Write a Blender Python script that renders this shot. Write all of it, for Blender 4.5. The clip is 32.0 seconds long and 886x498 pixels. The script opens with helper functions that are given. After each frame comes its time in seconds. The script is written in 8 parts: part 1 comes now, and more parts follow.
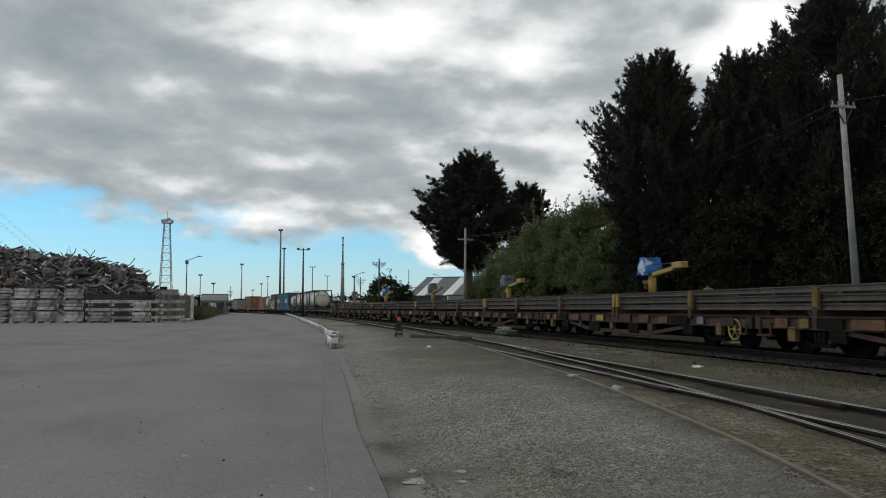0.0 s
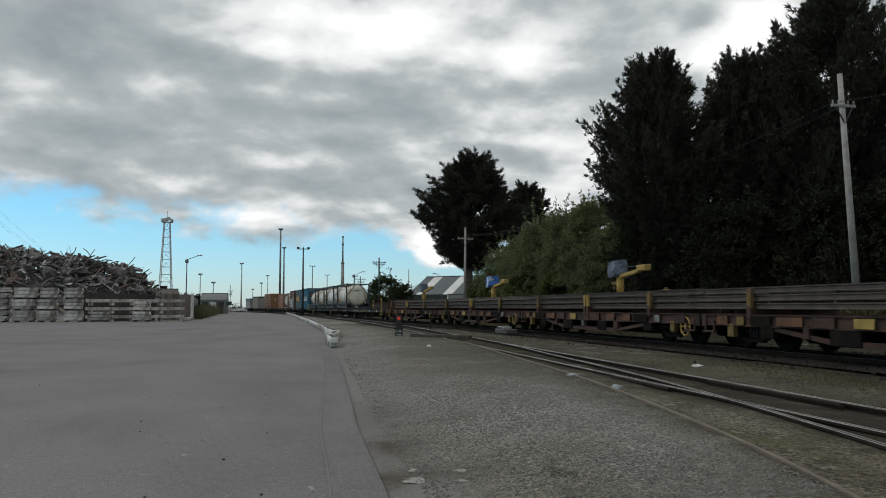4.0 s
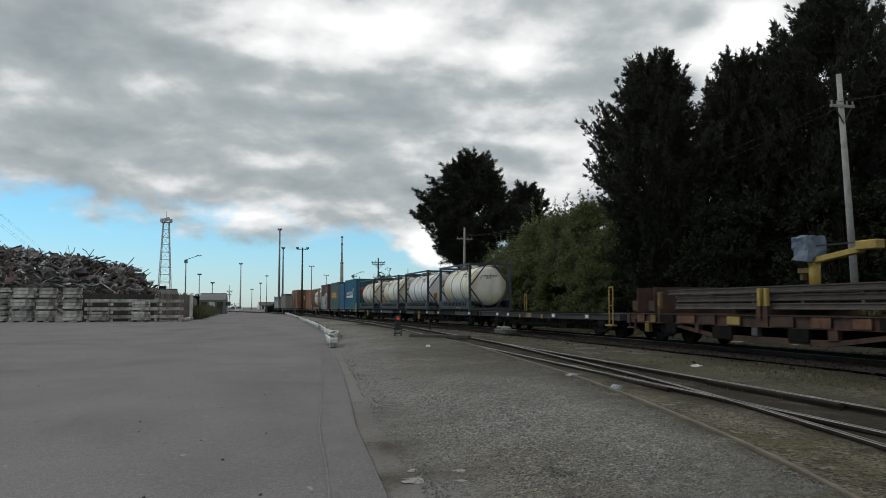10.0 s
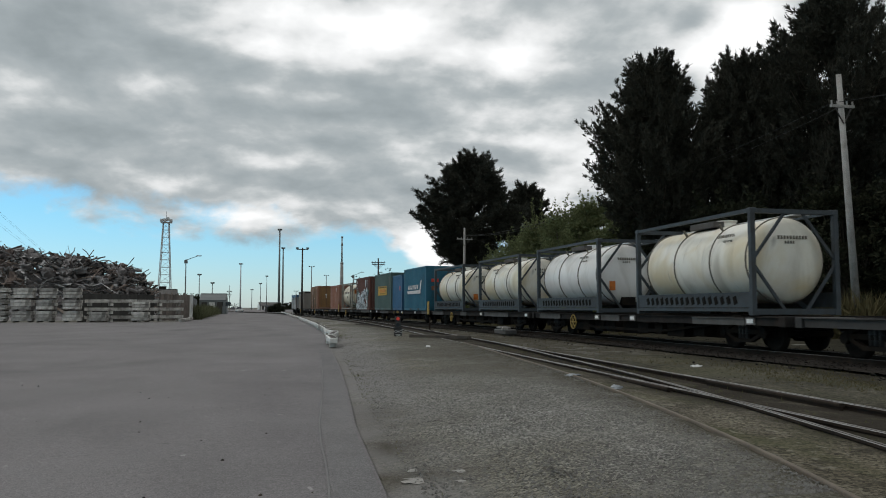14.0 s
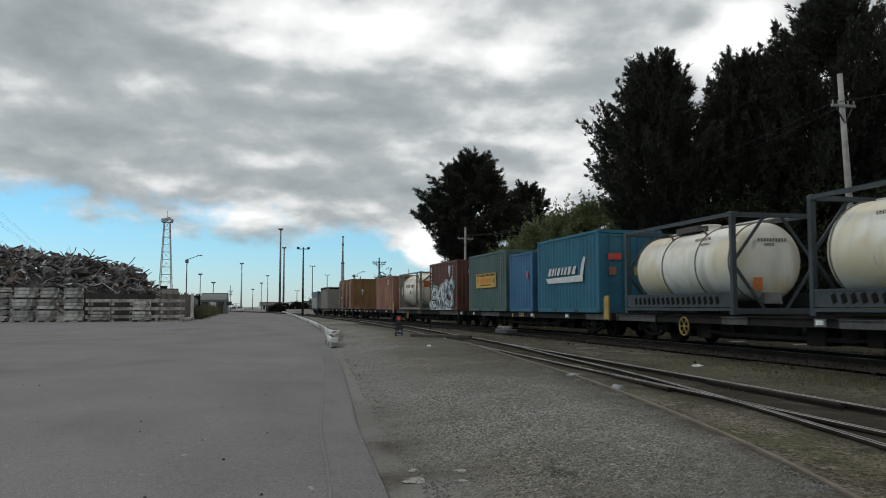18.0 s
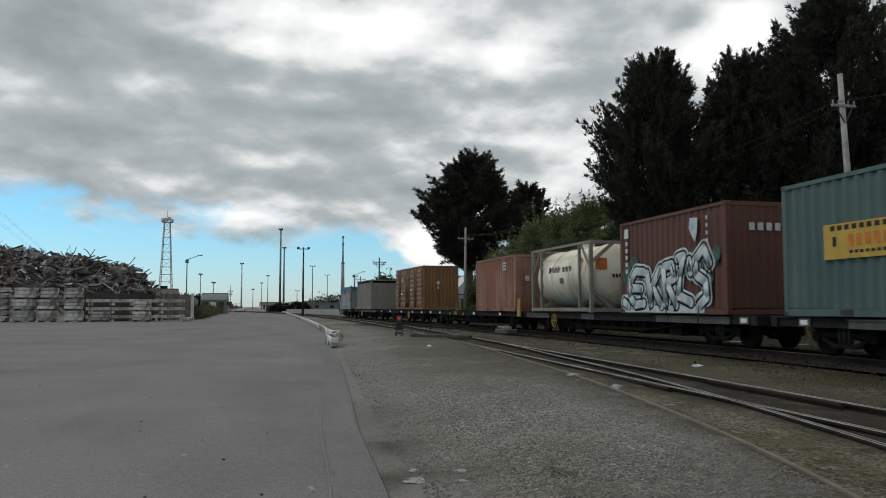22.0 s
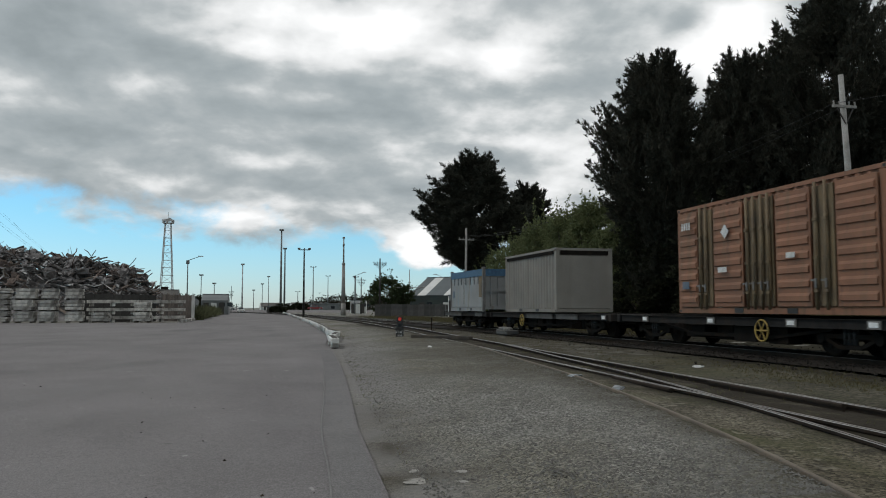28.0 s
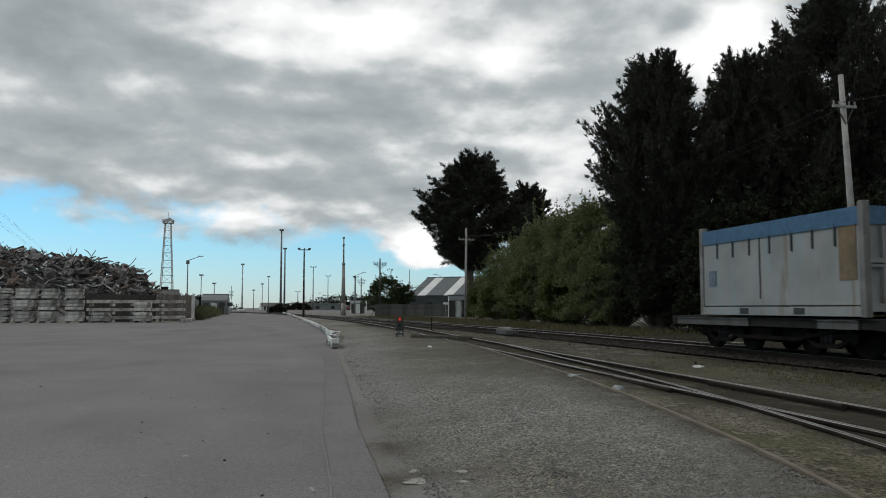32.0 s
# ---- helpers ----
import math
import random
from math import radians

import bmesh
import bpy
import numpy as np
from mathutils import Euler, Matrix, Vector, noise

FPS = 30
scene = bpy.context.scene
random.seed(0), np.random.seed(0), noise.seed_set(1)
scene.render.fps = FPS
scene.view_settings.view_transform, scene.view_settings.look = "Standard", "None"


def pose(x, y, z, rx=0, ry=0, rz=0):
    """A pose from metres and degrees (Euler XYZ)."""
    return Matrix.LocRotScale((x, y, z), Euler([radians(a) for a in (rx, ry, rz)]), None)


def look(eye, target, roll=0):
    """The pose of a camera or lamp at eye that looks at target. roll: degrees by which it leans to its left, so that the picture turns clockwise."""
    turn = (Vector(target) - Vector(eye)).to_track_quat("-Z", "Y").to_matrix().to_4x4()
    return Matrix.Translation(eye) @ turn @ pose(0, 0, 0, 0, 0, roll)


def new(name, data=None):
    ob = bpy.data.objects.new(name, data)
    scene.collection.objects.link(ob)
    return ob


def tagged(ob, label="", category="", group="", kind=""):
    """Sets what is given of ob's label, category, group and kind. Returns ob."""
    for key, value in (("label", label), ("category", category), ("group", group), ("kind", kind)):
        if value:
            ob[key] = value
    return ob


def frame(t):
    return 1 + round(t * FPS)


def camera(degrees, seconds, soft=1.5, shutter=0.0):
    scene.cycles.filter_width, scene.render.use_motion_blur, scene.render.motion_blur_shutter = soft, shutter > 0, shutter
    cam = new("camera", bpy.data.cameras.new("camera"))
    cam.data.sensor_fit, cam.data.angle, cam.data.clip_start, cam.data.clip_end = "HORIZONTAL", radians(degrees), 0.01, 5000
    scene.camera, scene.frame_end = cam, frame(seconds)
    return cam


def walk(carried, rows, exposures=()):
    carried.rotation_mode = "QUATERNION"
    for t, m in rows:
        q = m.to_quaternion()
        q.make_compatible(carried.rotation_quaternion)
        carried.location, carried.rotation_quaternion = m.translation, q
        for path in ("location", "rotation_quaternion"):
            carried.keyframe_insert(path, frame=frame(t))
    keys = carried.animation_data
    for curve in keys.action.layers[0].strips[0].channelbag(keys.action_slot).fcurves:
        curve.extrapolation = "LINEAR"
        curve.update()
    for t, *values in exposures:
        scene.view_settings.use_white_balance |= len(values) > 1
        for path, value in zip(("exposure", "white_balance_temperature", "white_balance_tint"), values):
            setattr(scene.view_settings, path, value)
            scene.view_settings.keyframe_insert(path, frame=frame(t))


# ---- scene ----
# camera: a tripod beside the road, eye 1.05 m above the rail heads
FOCAL_TURN, FOCAL_TILT, EYE = 11.726, 4.121, (0.0, 0.0, 1.05)
cam = camera(57.563, 32.0, soft=1.0, shutter=0.25)


def aim(turn, tilt):
    a, b = radians(FOCAL_TURN + turn), radians(FOCAL_TILT + tilt)
    return look(EYE, (EYE[0] + math.sin(a) * math.cos(b), EYE[1] + math.cos(a) * math.cos(b), EYE[2] + math.sin(b)), 0.0)


DRIFT = [(0, 0.0, 0.06), (1, -0.005, 0.055), (2, -0.012, 0.015), (3.5, 0.0, 0.0), (5.5, 0.03, -0.01), (6.2, 0.06, -0.035), (7, 0.062, 0.0),
         (9, 0.062, 0.0), (11, 0.062, 0.032), (13, 0.062, 0.06), (14.5, 0.062, 0.012), (16.5, 0.06, 0.0), (18, 0.0, 0.0), (22, -0.01, 0.0),
         (23, -0.06, 0.01), (25, -0.06, 0.06), (27.5, -0.06, 0.06), (32, -0.06, 0.06)]
walk(cam, [(t, aim(a, b)) for t, a, b in DRIFT], [(0, 0.7), (32, 0.7)])

# daylight: blue sky, a broken cloud deck, and a veiled sun high on the road's side
SUN_EL, SUN_AZ = 52.0, -72.0
world = bpy.data.worlds.new("sky")
scene.world = world
world.use_nodes = True
wn, wl = world.node_tree.nodes, world.node_tree.links
sky = wn.new("ShaderNodeTexSky")
sky.sky_type, sky.sun_disc = "NISHITA", False
sky.sun_elevation, sky.sun_rotation = radians(SUN_EL), radians(SUN_AZ)
sky.air_density, sky.dust_density, sky.ozone_density = 1.3, 0.2, 3.0
tint = wn.new("ShaderNodeMixRGB")
tint.blend_type = "MULTIPLY"
tint.inputs[0].default_value = 1.0
hues = wn.new("ShaderNodeMixRGB")
hues.inputs[1].default_value, hues.inputs[2].default_value = (0.62, 0.86, 1.33, 1), (0.52, 0.89, 1.15, 1)
wl.new(hues.outputs[0], tint.inputs[2])
wl.new(sky.outputs[0], tint.inputs[1])
wn["Background"].inputs[1].default_value = 0.077
wl.new(tint.outputs[0], wn["Background"].inputs[0])
# high overhead the cloud is a closed grey veil
veil = wn.new("ShaderNodeBackground")
veil.inputs[1].default_value = 1.0
wtc = wn.new("ShaderNodeTexCoord")
wnoise = wn.new("ShaderNodeTexNoise")
wnoise.inputs["Scale"].default_value, wnoise.inputs["Detail"].default_value = 3.0, 6
wl.new(wtc.outputs["Generated"], wnoise.inputs["Vector"])
wramp = wn.new("ShaderNodeValToRGB")
wramp.color_ramp.elements[0].position, wramp.color_ramp.elements[0].color = 0.35, (0.22, 0.235, 0.245, 1)
wramp.color_ramp.elements[1].position, wramp.color_ramp.elements[1].color = 0.68, (0.55, 0.56, 0.56, 1)
wl.new(wnoise.outputs["Fac"], wramp.inputs[0])
wl.new(wramp.outputs[0], veil.inputs[0])
wsep = wn.new("ShaderNodeSeparateXYZ")
wl.new(wtc.outputs["Generated"], wsep.inputs[0])
wlow = wn.new("ShaderNodeMapRange")
wlow.inputs["From Max"].default_value = 0.11
wl.new(wsep.outputs[2], wlow.inputs["Value"])
wl.new(wlow.outputs[0], hues.inputs[0])
wcover = wn.new("ShaderNodeMapRange")
wcover.inputs["From Min"].default_value, wcover.inputs["From Max"].default_value = 0.44, 0.56
wl.new(wsep.outputs[2], wcover.inputs["Value"])
wmix = wn.new("ShaderNodeMixShader")
wl.new(wcover.outputs[0], wmix.inputs[0])
wl.new(wn["Background"].outputs[0], wmix.inputs[1])
wl.new(veil.outputs[0], wmix.inputs[2])
wl.new(wmix.outputs[0], wn["World Output"].inputs["Surface"])
sun = new("sun", bpy.data.lights.new("sun", "SUN"))
sun.data.energy, sun.data.angle, sun.data.color = 0.58, radians(25), (1.0, 0.975, 0.94)
sa, sb = radians(SUN_AZ), radians(SUN_EL)
sun.matrix_world = look((math.sin(sa) * math.cos(sb) * 60, math.cos(sa) * math.cos(sb) * 60, math.sin(sb) * 60), (0, 0, 0))


# ---- materials ----
def mat(name, color, color2=None, rough=0.8, metal=0.0, scale=6.0, fine=60.0, bump=0.25, stain=None, stain_scale=1.2, stain_amount=0.5, per_object=0.0, spec=0.4, wave=None, speckle=0.55):
    """A surface with two scales of variation, stains of a third colour, and fine relief."""
    m = bpy.data.materials.new(name)
    m.use_nodes = True
    n, l = m.node_tree.nodes, m.node_tree.links
    b = n["Principled BSDF"]
    tc = n.new("ShaderNodeTexCoord")
    big = n.new("ShaderNodeTexNoise")
    big.inputs["Scale"].default_value, big.inputs["Detail"].default_value = scale, 6
    small = n.new("ShaderNodeTexNoise")
    small.inputs["Scale"].default_value, small.inputs["Detail"].default_value = fine, 4
    l.new(tc.outputs["Object"], big.inputs["Vector"])
    l.new(tc.outputs["Object"], small.inputs["Vector"])
    ramp = n.new("ShaderNodeMapRange")
    ramp.inputs["From Min"].default_value, ramp.inputs["From Max"].default_value = 0.32, 0.68
    l.new(big.outputs["Fac"], ramp.inputs["Value"])
    mix = n.new("ShaderNodeMixRGB")
    c2 = color2 or tuple(c * 0.72 for c in color)
    mix.inputs[1].default_value, mix.inputs[2].default_value = (*color, 1), (*c2, 1)
    l.new(ramp.outputs[0], mix.inputs[0])
    out = mix.outputs[0]
    grain = n.new("ShaderNodeMixRGB")
    grain.blend_type = "OVERLAY"
    grain.inputs[0].default_value = speckle
    l.new(out, grain.inputs[1])
    l.new(small.outputs["Fac"], grain.inputs[2])
    out = grain.outputs[0]
    if stain:
        st = n.new("ShaderNodeTexNoise")
        st.inputs["Scale"].default_value, st.inputs["Detail"].default_value, st.inputs["Distortion"].default_value = stain_scale, 8, 0.6
        mp = n.new("ShaderNodeMapping")
        mp.inputs["Scale"].default_value = (1, 1, 0.35) if wave is None else wave
        mp.inputs["Location"].default_value = (3.1, 7.7, 1.3)
        l.new(tc.outputs["Object"], mp.inputs["Vector"])
        l.new(mp.outputs[0], st.inputs["Vector"])
        sr = n.new("ShaderNodeMapRange")
        sr.inputs["From Min"].default_value, sr.inputs["From Max"].default_value = 0.50, 0.68
        sr.inputs["To Max"].default_value = stain_amount
        l.new(st.outputs["Fac"], sr.inputs["Value"])
        sm = n.new("ShaderNodeMixRGB")
        sm.inputs[2].default_value = (*stain, 1)
        l.new(sr.outputs[0], sm.inputs[0])
        l.new(out, sm.inputs[1])
        out = sm.outputs[0]
    if per_object:
        oi = n.new("ShaderNodeObjectInfo")
        hv = n.new("ShaderNodeHueSaturation")
        vr = n.new("ShaderNodeMapRange")
        vr.inputs["To Min"].default_value, vr.inputs["To Max"].default_value = 1 - per_object, 1 + per_object
        l.new(oi.outputs["Random"], vr.inputs["Value"])
        l.new(vr.outputs[0], hv.inputs["Value"])
        l.new(out, hv.inputs["Color"])
        out = hv.outputs[0]
    l.new(out, b.inputs["Base Color"])
    rr = n.new("ShaderNodeMapRange")
    rr.inputs["To Min"].default_value, rr.inputs["To Max"].default_value = max(0.05, rough - 0.12), min(1, rough + 0.1)
    l.new(small.outputs["Fac"], rr.inputs["Value"])
    l.new(rr.outputs[0], b.inputs["Roughness"])
    b.inputs["Metallic"].default_value = metal
    b.inputs["Specular IOR Level"].default_value = spec
    if bump:
        bp = n.new("ShaderNodeBump")
        bp.inputs["Strength"].default_value, bp.inputs["Distance"].default_value = bump, 0.02
        l.new(small.outputs["Fac"], bp.inputs["Height"])
        l.new(bp.outputs[0], b.inputs["Normal"])
    return m


def leaf_mat(name, color, color2, glow=0.25):
    """Leaves: colour varies from leaf to leaf, and some light comes through."""
    m = bpy.data.materials.new(name)
    m.use_nodes = True
    n, l = m.node_tree.nodes, m.node_tree.links
    b = n["Principled BSDF"]
    geo = n.new("ShaderNodeNewGeometry")
    tc = n.new("ShaderNodeTexCoord")
    big = n.new("ShaderNodeTexNoise")
    big.inputs["Scale"].default_value = 0.5
    l.new(tc.outputs["Object"], big.inputs["Vector"])
    add = n.new("ShaderNodeMath")
    add.operation = "MULTIPLY_ADD"
    add.inputs[1].default_value, add.inputs[2].default_value = 0.6, 0.0
    l.new(geo.outputs["Random Per Island"], add.inputs[0])
    add2 = n.new("ShaderNodeMath")
    add2.operation = "MULTIPLY_ADD"
    add2.inputs[1].default_value = 0.7
    l.new(big.outputs["Fac"], add2.inputs[0])
    l.new(add.outputs[0], add2.inputs[2])
    mix = n.new("ShaderNodeMixRGB")
    mix.inputs[1].default_value, mix.inputs[2].default_value = (*color, 1), (*color2, 1)
    l.new(add2.outputs[0], mix.inputs[0])
    l.new(mix.outputs[0], b.inputs["Base Color"])
    b.inputs["Roughness"].default_value = 0.7
    b.inputs["Specular IOR Level"].default_value = 0.07
    tr = n.new("ShaderNodeBsdfTranslucent")
    l.new(mix.outputs[0], tr.inputs["Color"])
    ms = n.new("ShaderNodeMixShader")
    ms.inputs[0].default_value = glow
    l.new(b.outputs[0], ms.inputs[1])
    l.new(tr.outputs[0], ms.inputs[2])
    l.new(ms.outputs[0], n["Material Output"].inputs["Surface"])
    return m


def gravel_mat(name, light, dark, brown, grain=42.0, patch=0.45, brown_amount=0.6, streak=(1, 0.35, 1), contrast=1.0):
    """Small stones, each with its own tone, over patches of dirt."""
    m = mat(name, light, dark, rough=0.95, scale=patch, fine=grain, bump=0.0, stain=brown, stain_scale=0.33, stain_amount=brown_amount, wave=streak, spec=0.08)
    n, l = m.node_tree.nodes, m.node_tree.links
    b = n["Principled BSDF"]
    tc = n.new("ShaderNodeTexCoord")
    under = b.inputs["Base Color"].links[0].from_socket
    height = None
    for scale, strength in ((grain, 0.7 * contrast), (grain * 0.37, 0.16 * contrast)):
        vo = n.new("ShaderNodeTexVoronoi")
        vo.inputs["Scale"].default_value = scale
        l.new(tc.outputs["Object"], vo.inputs["Vector"])
        sep = n.new("ShaderNodeSeparateColor")
        l.new(vo.outputs["Color"], sep.inputs[0])
        tone = n.new("ShaderNodeMapRange")
        tone.inputs["To Min"].default_value, tone.inputs["To Max"].default_value = 1 - strength, 1 + strength
        l.new(sep.outputs[0], tone.inputs["Value"])
        mul = n.new("ShaderNodeVectorMath")
        mul.operation = "SCALE"
        l.new(under, mul.inputs[0])
        l.new(tone.outputs[0], mul.inputs["Scale"])
        under = mul.outputs[0]
        height = height or vo.outputs["Distance"]
    l.new(under, b.inputs["Base Color"])
    bp = n.new("ShaderNodeBump")
    bp.inputs["Strength"].default_value, bp.inputs["Distance"].default_value, bp.invert = 0.8 * contrast, 0.015, True
    l.new(height, bp.inputs["Height"])
    l.new(bp.outputs[0], b.inputs["Normal"])
    return m


def add_layer(m, color, fac_socket_maker):
    """Lay one more colour over a material where the given factor says."""
    n, l = m.node_tree.nodes, m.node_tree.links
    b = n["Principled BSDF"]
    under = b.inputs["Base Color"].links[0].from_socket
    mix = n.new("ShaderNodeMixRGB")
    mix.inputs[2].default_value = (*color, 1)
    l.new(under, mix.inputs[1])
    l.new(fac_socket_maker(n, l), mix.inputs[0])
    l.new(mix.outputs[0], b.inputs["Base Color"])


def spots(scale, lo, hi, amount, stretch=(1, 1, 1), detail=5.0):
    def make(n, l):
        tc = n.new("ShaderNodeTexCoord")
        mp = n.new("ShaderNodeMapping")
        mp.inputs["Scale"].default_value, mp.inputs["Location"].default_value = stretch, (scale * 1.7, scale * 0.3, 0)
        t = n.new("ShaderNodeTexNoise")
        t.inputs["Scale"].default_value, t.inputs["Detail"].default_value, t.inputs["Distortion"].default_value = scale, detail, 0.5
        r = n.new("ShaderNodeMapRange")
        r.inputs["From Min"].default_value, r.inputs["From Max"].default_value, r.inputs["To Max"].default_value = lo, hi, amount
        l.new(tc.outputs["Object"], mp.inputs["Vector"])
        l.new(mp.outputs[0], t.inputs["Vector"])
        l.new(t.outputs["Fac"], r.inputs["Value"])
        return r.outputs[0]
    return make


def add_dirt(m, color, name="dirt", breakup=(2.2, 0.2, 0.52, 1.0)):
    """Dirt whose spread is stored with the mesh, broken up by noise."""
    def make(n, l):
        at = n.new("ShaderNodeAttribute")
        at.attribute_name = name
        k = n.new("ShaderNodeMath")
        k.operation, k.use_clamp = "MULTIPLY", True
        l.new(at.outputs["Fac"], k.inputs[0])
        l.new(spots(*breakup)(n, l), k.inputs[1])
        return k.outputs[0]
    add_layer(m, color, make)


M_ASPHALT = gravel_mat("asphalt", (0.193, 0.183, 0.183), (0.16, 0.152, 0.151), (0.134, 0.126, 0.128), 90.0, 0.3, 0.6, (1, 0.18, 1), 0.3)
M_PATCH = gravel_mat("new_asphalt", (0.164, 0.158, 0.159), (0.135, 0.131, 0.131), (0.179, 0.173, 0.167), 90.0, 1.5, 0.35, (1, 0.35, 1), 0.3)
M_CRACK = mat("pale_crack_filler", (0.172, 0.169, 0.163), (0.142, 0.139, 0.136), rough=0.9, scale=9)
M_VERGE = gravel_mat("shaded_verge_soil", (0.034, 0.031, 0.021), (0.02, 0.019, 0.013), (0.04, 0.034, 0.02), 20.0, 0.5, 0.6)
M_GRAVEL = gravel_mat("gravel", (0.207, 0.203, 0.186), (0.146, 0.142, 0.125), (0.114, 0.102, 0.07), 58.0, 0.6, 0.75, (1, 0.5, 1), 1.0)
add_layer(M_GRAVEL, (0.085, 0.08, 0.06), spots(0.32, 0.46, 0.62, 0.65, (1, 0.5, 1), 7.0))
add_layer(M_GRAVEL, (0.24, 0.235, 0.215), spots(1.1, 0.56, 0.72, 0.5, (1, 0.7, 1), 6.0))
add_dirt(M_GRAVEL, (0.19, 0.183, 0.178), "crumbs", (1.6, 0.25, 0.55, 0.9))
add_dirt(M_GRAVEL, (0.048, 0.042, 0.028))
add_layer(M_ASPHALT, (0.105, 0.10, 0.10), spots(0.35, 0.5, 0.68, 0.5, (1, 0.6, 1), 8.0))
add_layer(M_ASPHALT, (0.20, 0.195, 0.193), spots(0.5, 0.52, 0.7, 0.4, (0.9, 0.6, 1), 8.0))
add_layer(M_ASPHALT, (0.32, 0.315, 0.30), spots(5.5, 0.70, 0.74, 0.7, (1, 0.7, 1), 3.0))
add_layer(M_ASPHALT, (0.09, 0.088, 0.085), spots(4.1, 0.71, 0.76, 0.6, (1, 1, 1), 3.0))
M_STONE = mat("stone", (0.153, 0.147, 0.135), (0.0872, 0.0816, 0.0738), rough=0.9, scale=9, fine=60, per_object=0.3)
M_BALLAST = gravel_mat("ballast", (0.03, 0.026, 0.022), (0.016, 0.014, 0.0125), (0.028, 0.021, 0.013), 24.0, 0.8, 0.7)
M_YARDBED = gravel_mat("yard_bed", (0.145, 0.132, 0.102), (0.072, 0.065, 0.05), (0.088, 0.077, 0.049), 40.0, 0.9, 0.75, (1, 0.5, 1), 1.0)
M_DRYBED = gravel_mat("weedy_bed", (0.092, 0.086, 0.065), (0.048, 0.045, 0.034), (0.08, 0.075, 0.042), 30.0, 0.5, 0.65, (1, 0.5, 1), 0.9)
# this mask darkens the colour for grease and for shade near the line
add_dirt(M_DRYBED, (0.022, 0.019, 0.015), "oil_shade", (1.5, 0.18, 0.5, 0.95))
add_layer(M_YARDBED, (0.06, 0.064, 0.03), spots(1.3, 0.48, 0.62, 0.6, (1, 0.6, 1), 8.0))
add_layer(M_YARDBED, (0.24, 0.225, 0.185), spots(9.0, 0.6, 0.68, 0.6, (1, 0.6, 1), 4.0))
add_layer(M_YARDBED, (0.03, 0.027, 0.02), spots(3.2, 0.56, 0.66, 0.6, (1, 0.7, 1), 7.0))
# same mask: grease between the rails, painted shadow beside them
add_dirt(M_YARDBED, (0.026, 0.022, 0.017), "oil_shade", (1.5, 0.18, 0.5, 0.9))
add_layer(M_DRYBED, (0.02, 0.018, 0.013), spots(2.4, 0.54, 0.68, 0.55, (1, 0.5, 1), 8.0))
add_layer(M_DRYBED, (0.06, 0.062, 0.034), spots(0.8, 0.5, 0.64, 0.4, (1, 0.6, 1), 6.0))
M_FADEDINK = mat("faded_black_paint", (0.13, 0.12, 0.105), (0.075, 0.07, 0.062), rough=0.7, scale=4, fine=30)
M_RAILTOP = mat("rail_steel", (0.34, 0.33, 0.315), (0.17, 0.16, 0.148), rough=0.36, metal=0.5, scale=2, fine=50, bump=0.05)
M_RAILRUST = mat("rail_rust", (0.032, 0.023, 0.017), (0.017, 0.013, 0.010), rough=0.9, scale=3, fine=60, spec=0.15)
M_SLEEPER = mat("old_timber", (0.0713, 0.0585, 0.045), (0.0375, 0.0323, 0.027), rough=0.9, scale=3, fine=40, bump=0.5)
M_TIMBER = mat("grey_timber", (0.56, 0.54, 0.505), (0.30, 0.285, 0.26), rough=0.85, scale=2.5, fine=35, bump=0.4, stain=(0.10, 0.092, 0.078), stain_scale=1.9, stain_amount=0.75, per_object=0.38)
M_POLE = mat("weathered_pole", (0.33, 0.32, 0.30), (0.2, 0.19, 0.175), rough=0.85, scale=2, fine=30, bump=0.4)
M_DARKPOLE = mat("dark_pole", (0.05, 0.045, 0.04), rough=0.8, scale=2)
M_GALV = mat("galvanised", (0.46, 0.47, 0.47), (0.36, 0.37, 0.37), rough=0.5, metal=0.0, scale=3)
M_FLAKE = mat("flaked_paint", (0.30, 0.29, 0.265), (0.18, 0.172, 0.155), rough=0.9, scale=14, fine=60, stain=(0.12, 0.11, 0.09), stain_scale=9, stain_amount=0.9)
M_PLASTIC = mat("clear_plastic", (0.231, 0.259, 0.28), (0.112, 0.119, 0.126), rough=0.35, scale=12, fine=60)
M_WHITE = mat("white_paint", (0.62, 0.62, 0.6), (0.5, 0.5, 0.47), rough=0.7, scale=3, fine=40, stain=(0.25, 0.24, 0.22), stain_scale=2.5, stain_amount=0.6)
M_BLACK = mat("black_steel", (0.03, 0.03, 0.03), (0.018, 0.018, 0.018), rough=0.6, scale=4)
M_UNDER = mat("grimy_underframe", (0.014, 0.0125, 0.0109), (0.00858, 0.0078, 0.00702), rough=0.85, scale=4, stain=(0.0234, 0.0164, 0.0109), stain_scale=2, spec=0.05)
M_RUSTBODY = mat("rusty_wagon_paint", (0.075, 0.035, 0.023), (0.035, 0.021, 0.016), rough=0.85, scale=2.5, fine=40, stain=(0.016, 0.012, 0.010), stain_scale=1.8, stain_amount=0.85)
M_NEWRAIL = mat("stacked_rail", (0.08, 0.064, 0.0538), (0.0422, 0.0333, 0.0282), rough=0.75, metal=0.0, scale=2, fine=30, per_object=0.5)
M_YELLOW = mat("yellow_paint", (0.37, 0.255, 0.055), (0.27, 0.18, 0.045), rough=0.6, scale=4, stain=(0.16, 0.096, 0.032), stain_scale=3)
M_YELDULL = mat("dirty_yellow_paint", (0.173, 0.112, 0.0252), (0.101, 0.0648, 0.0216), rough=0.75, scale=4, stain=(0.0648, 0.0396, 0.0216), stain_scale=3, stain_amount=0.8)
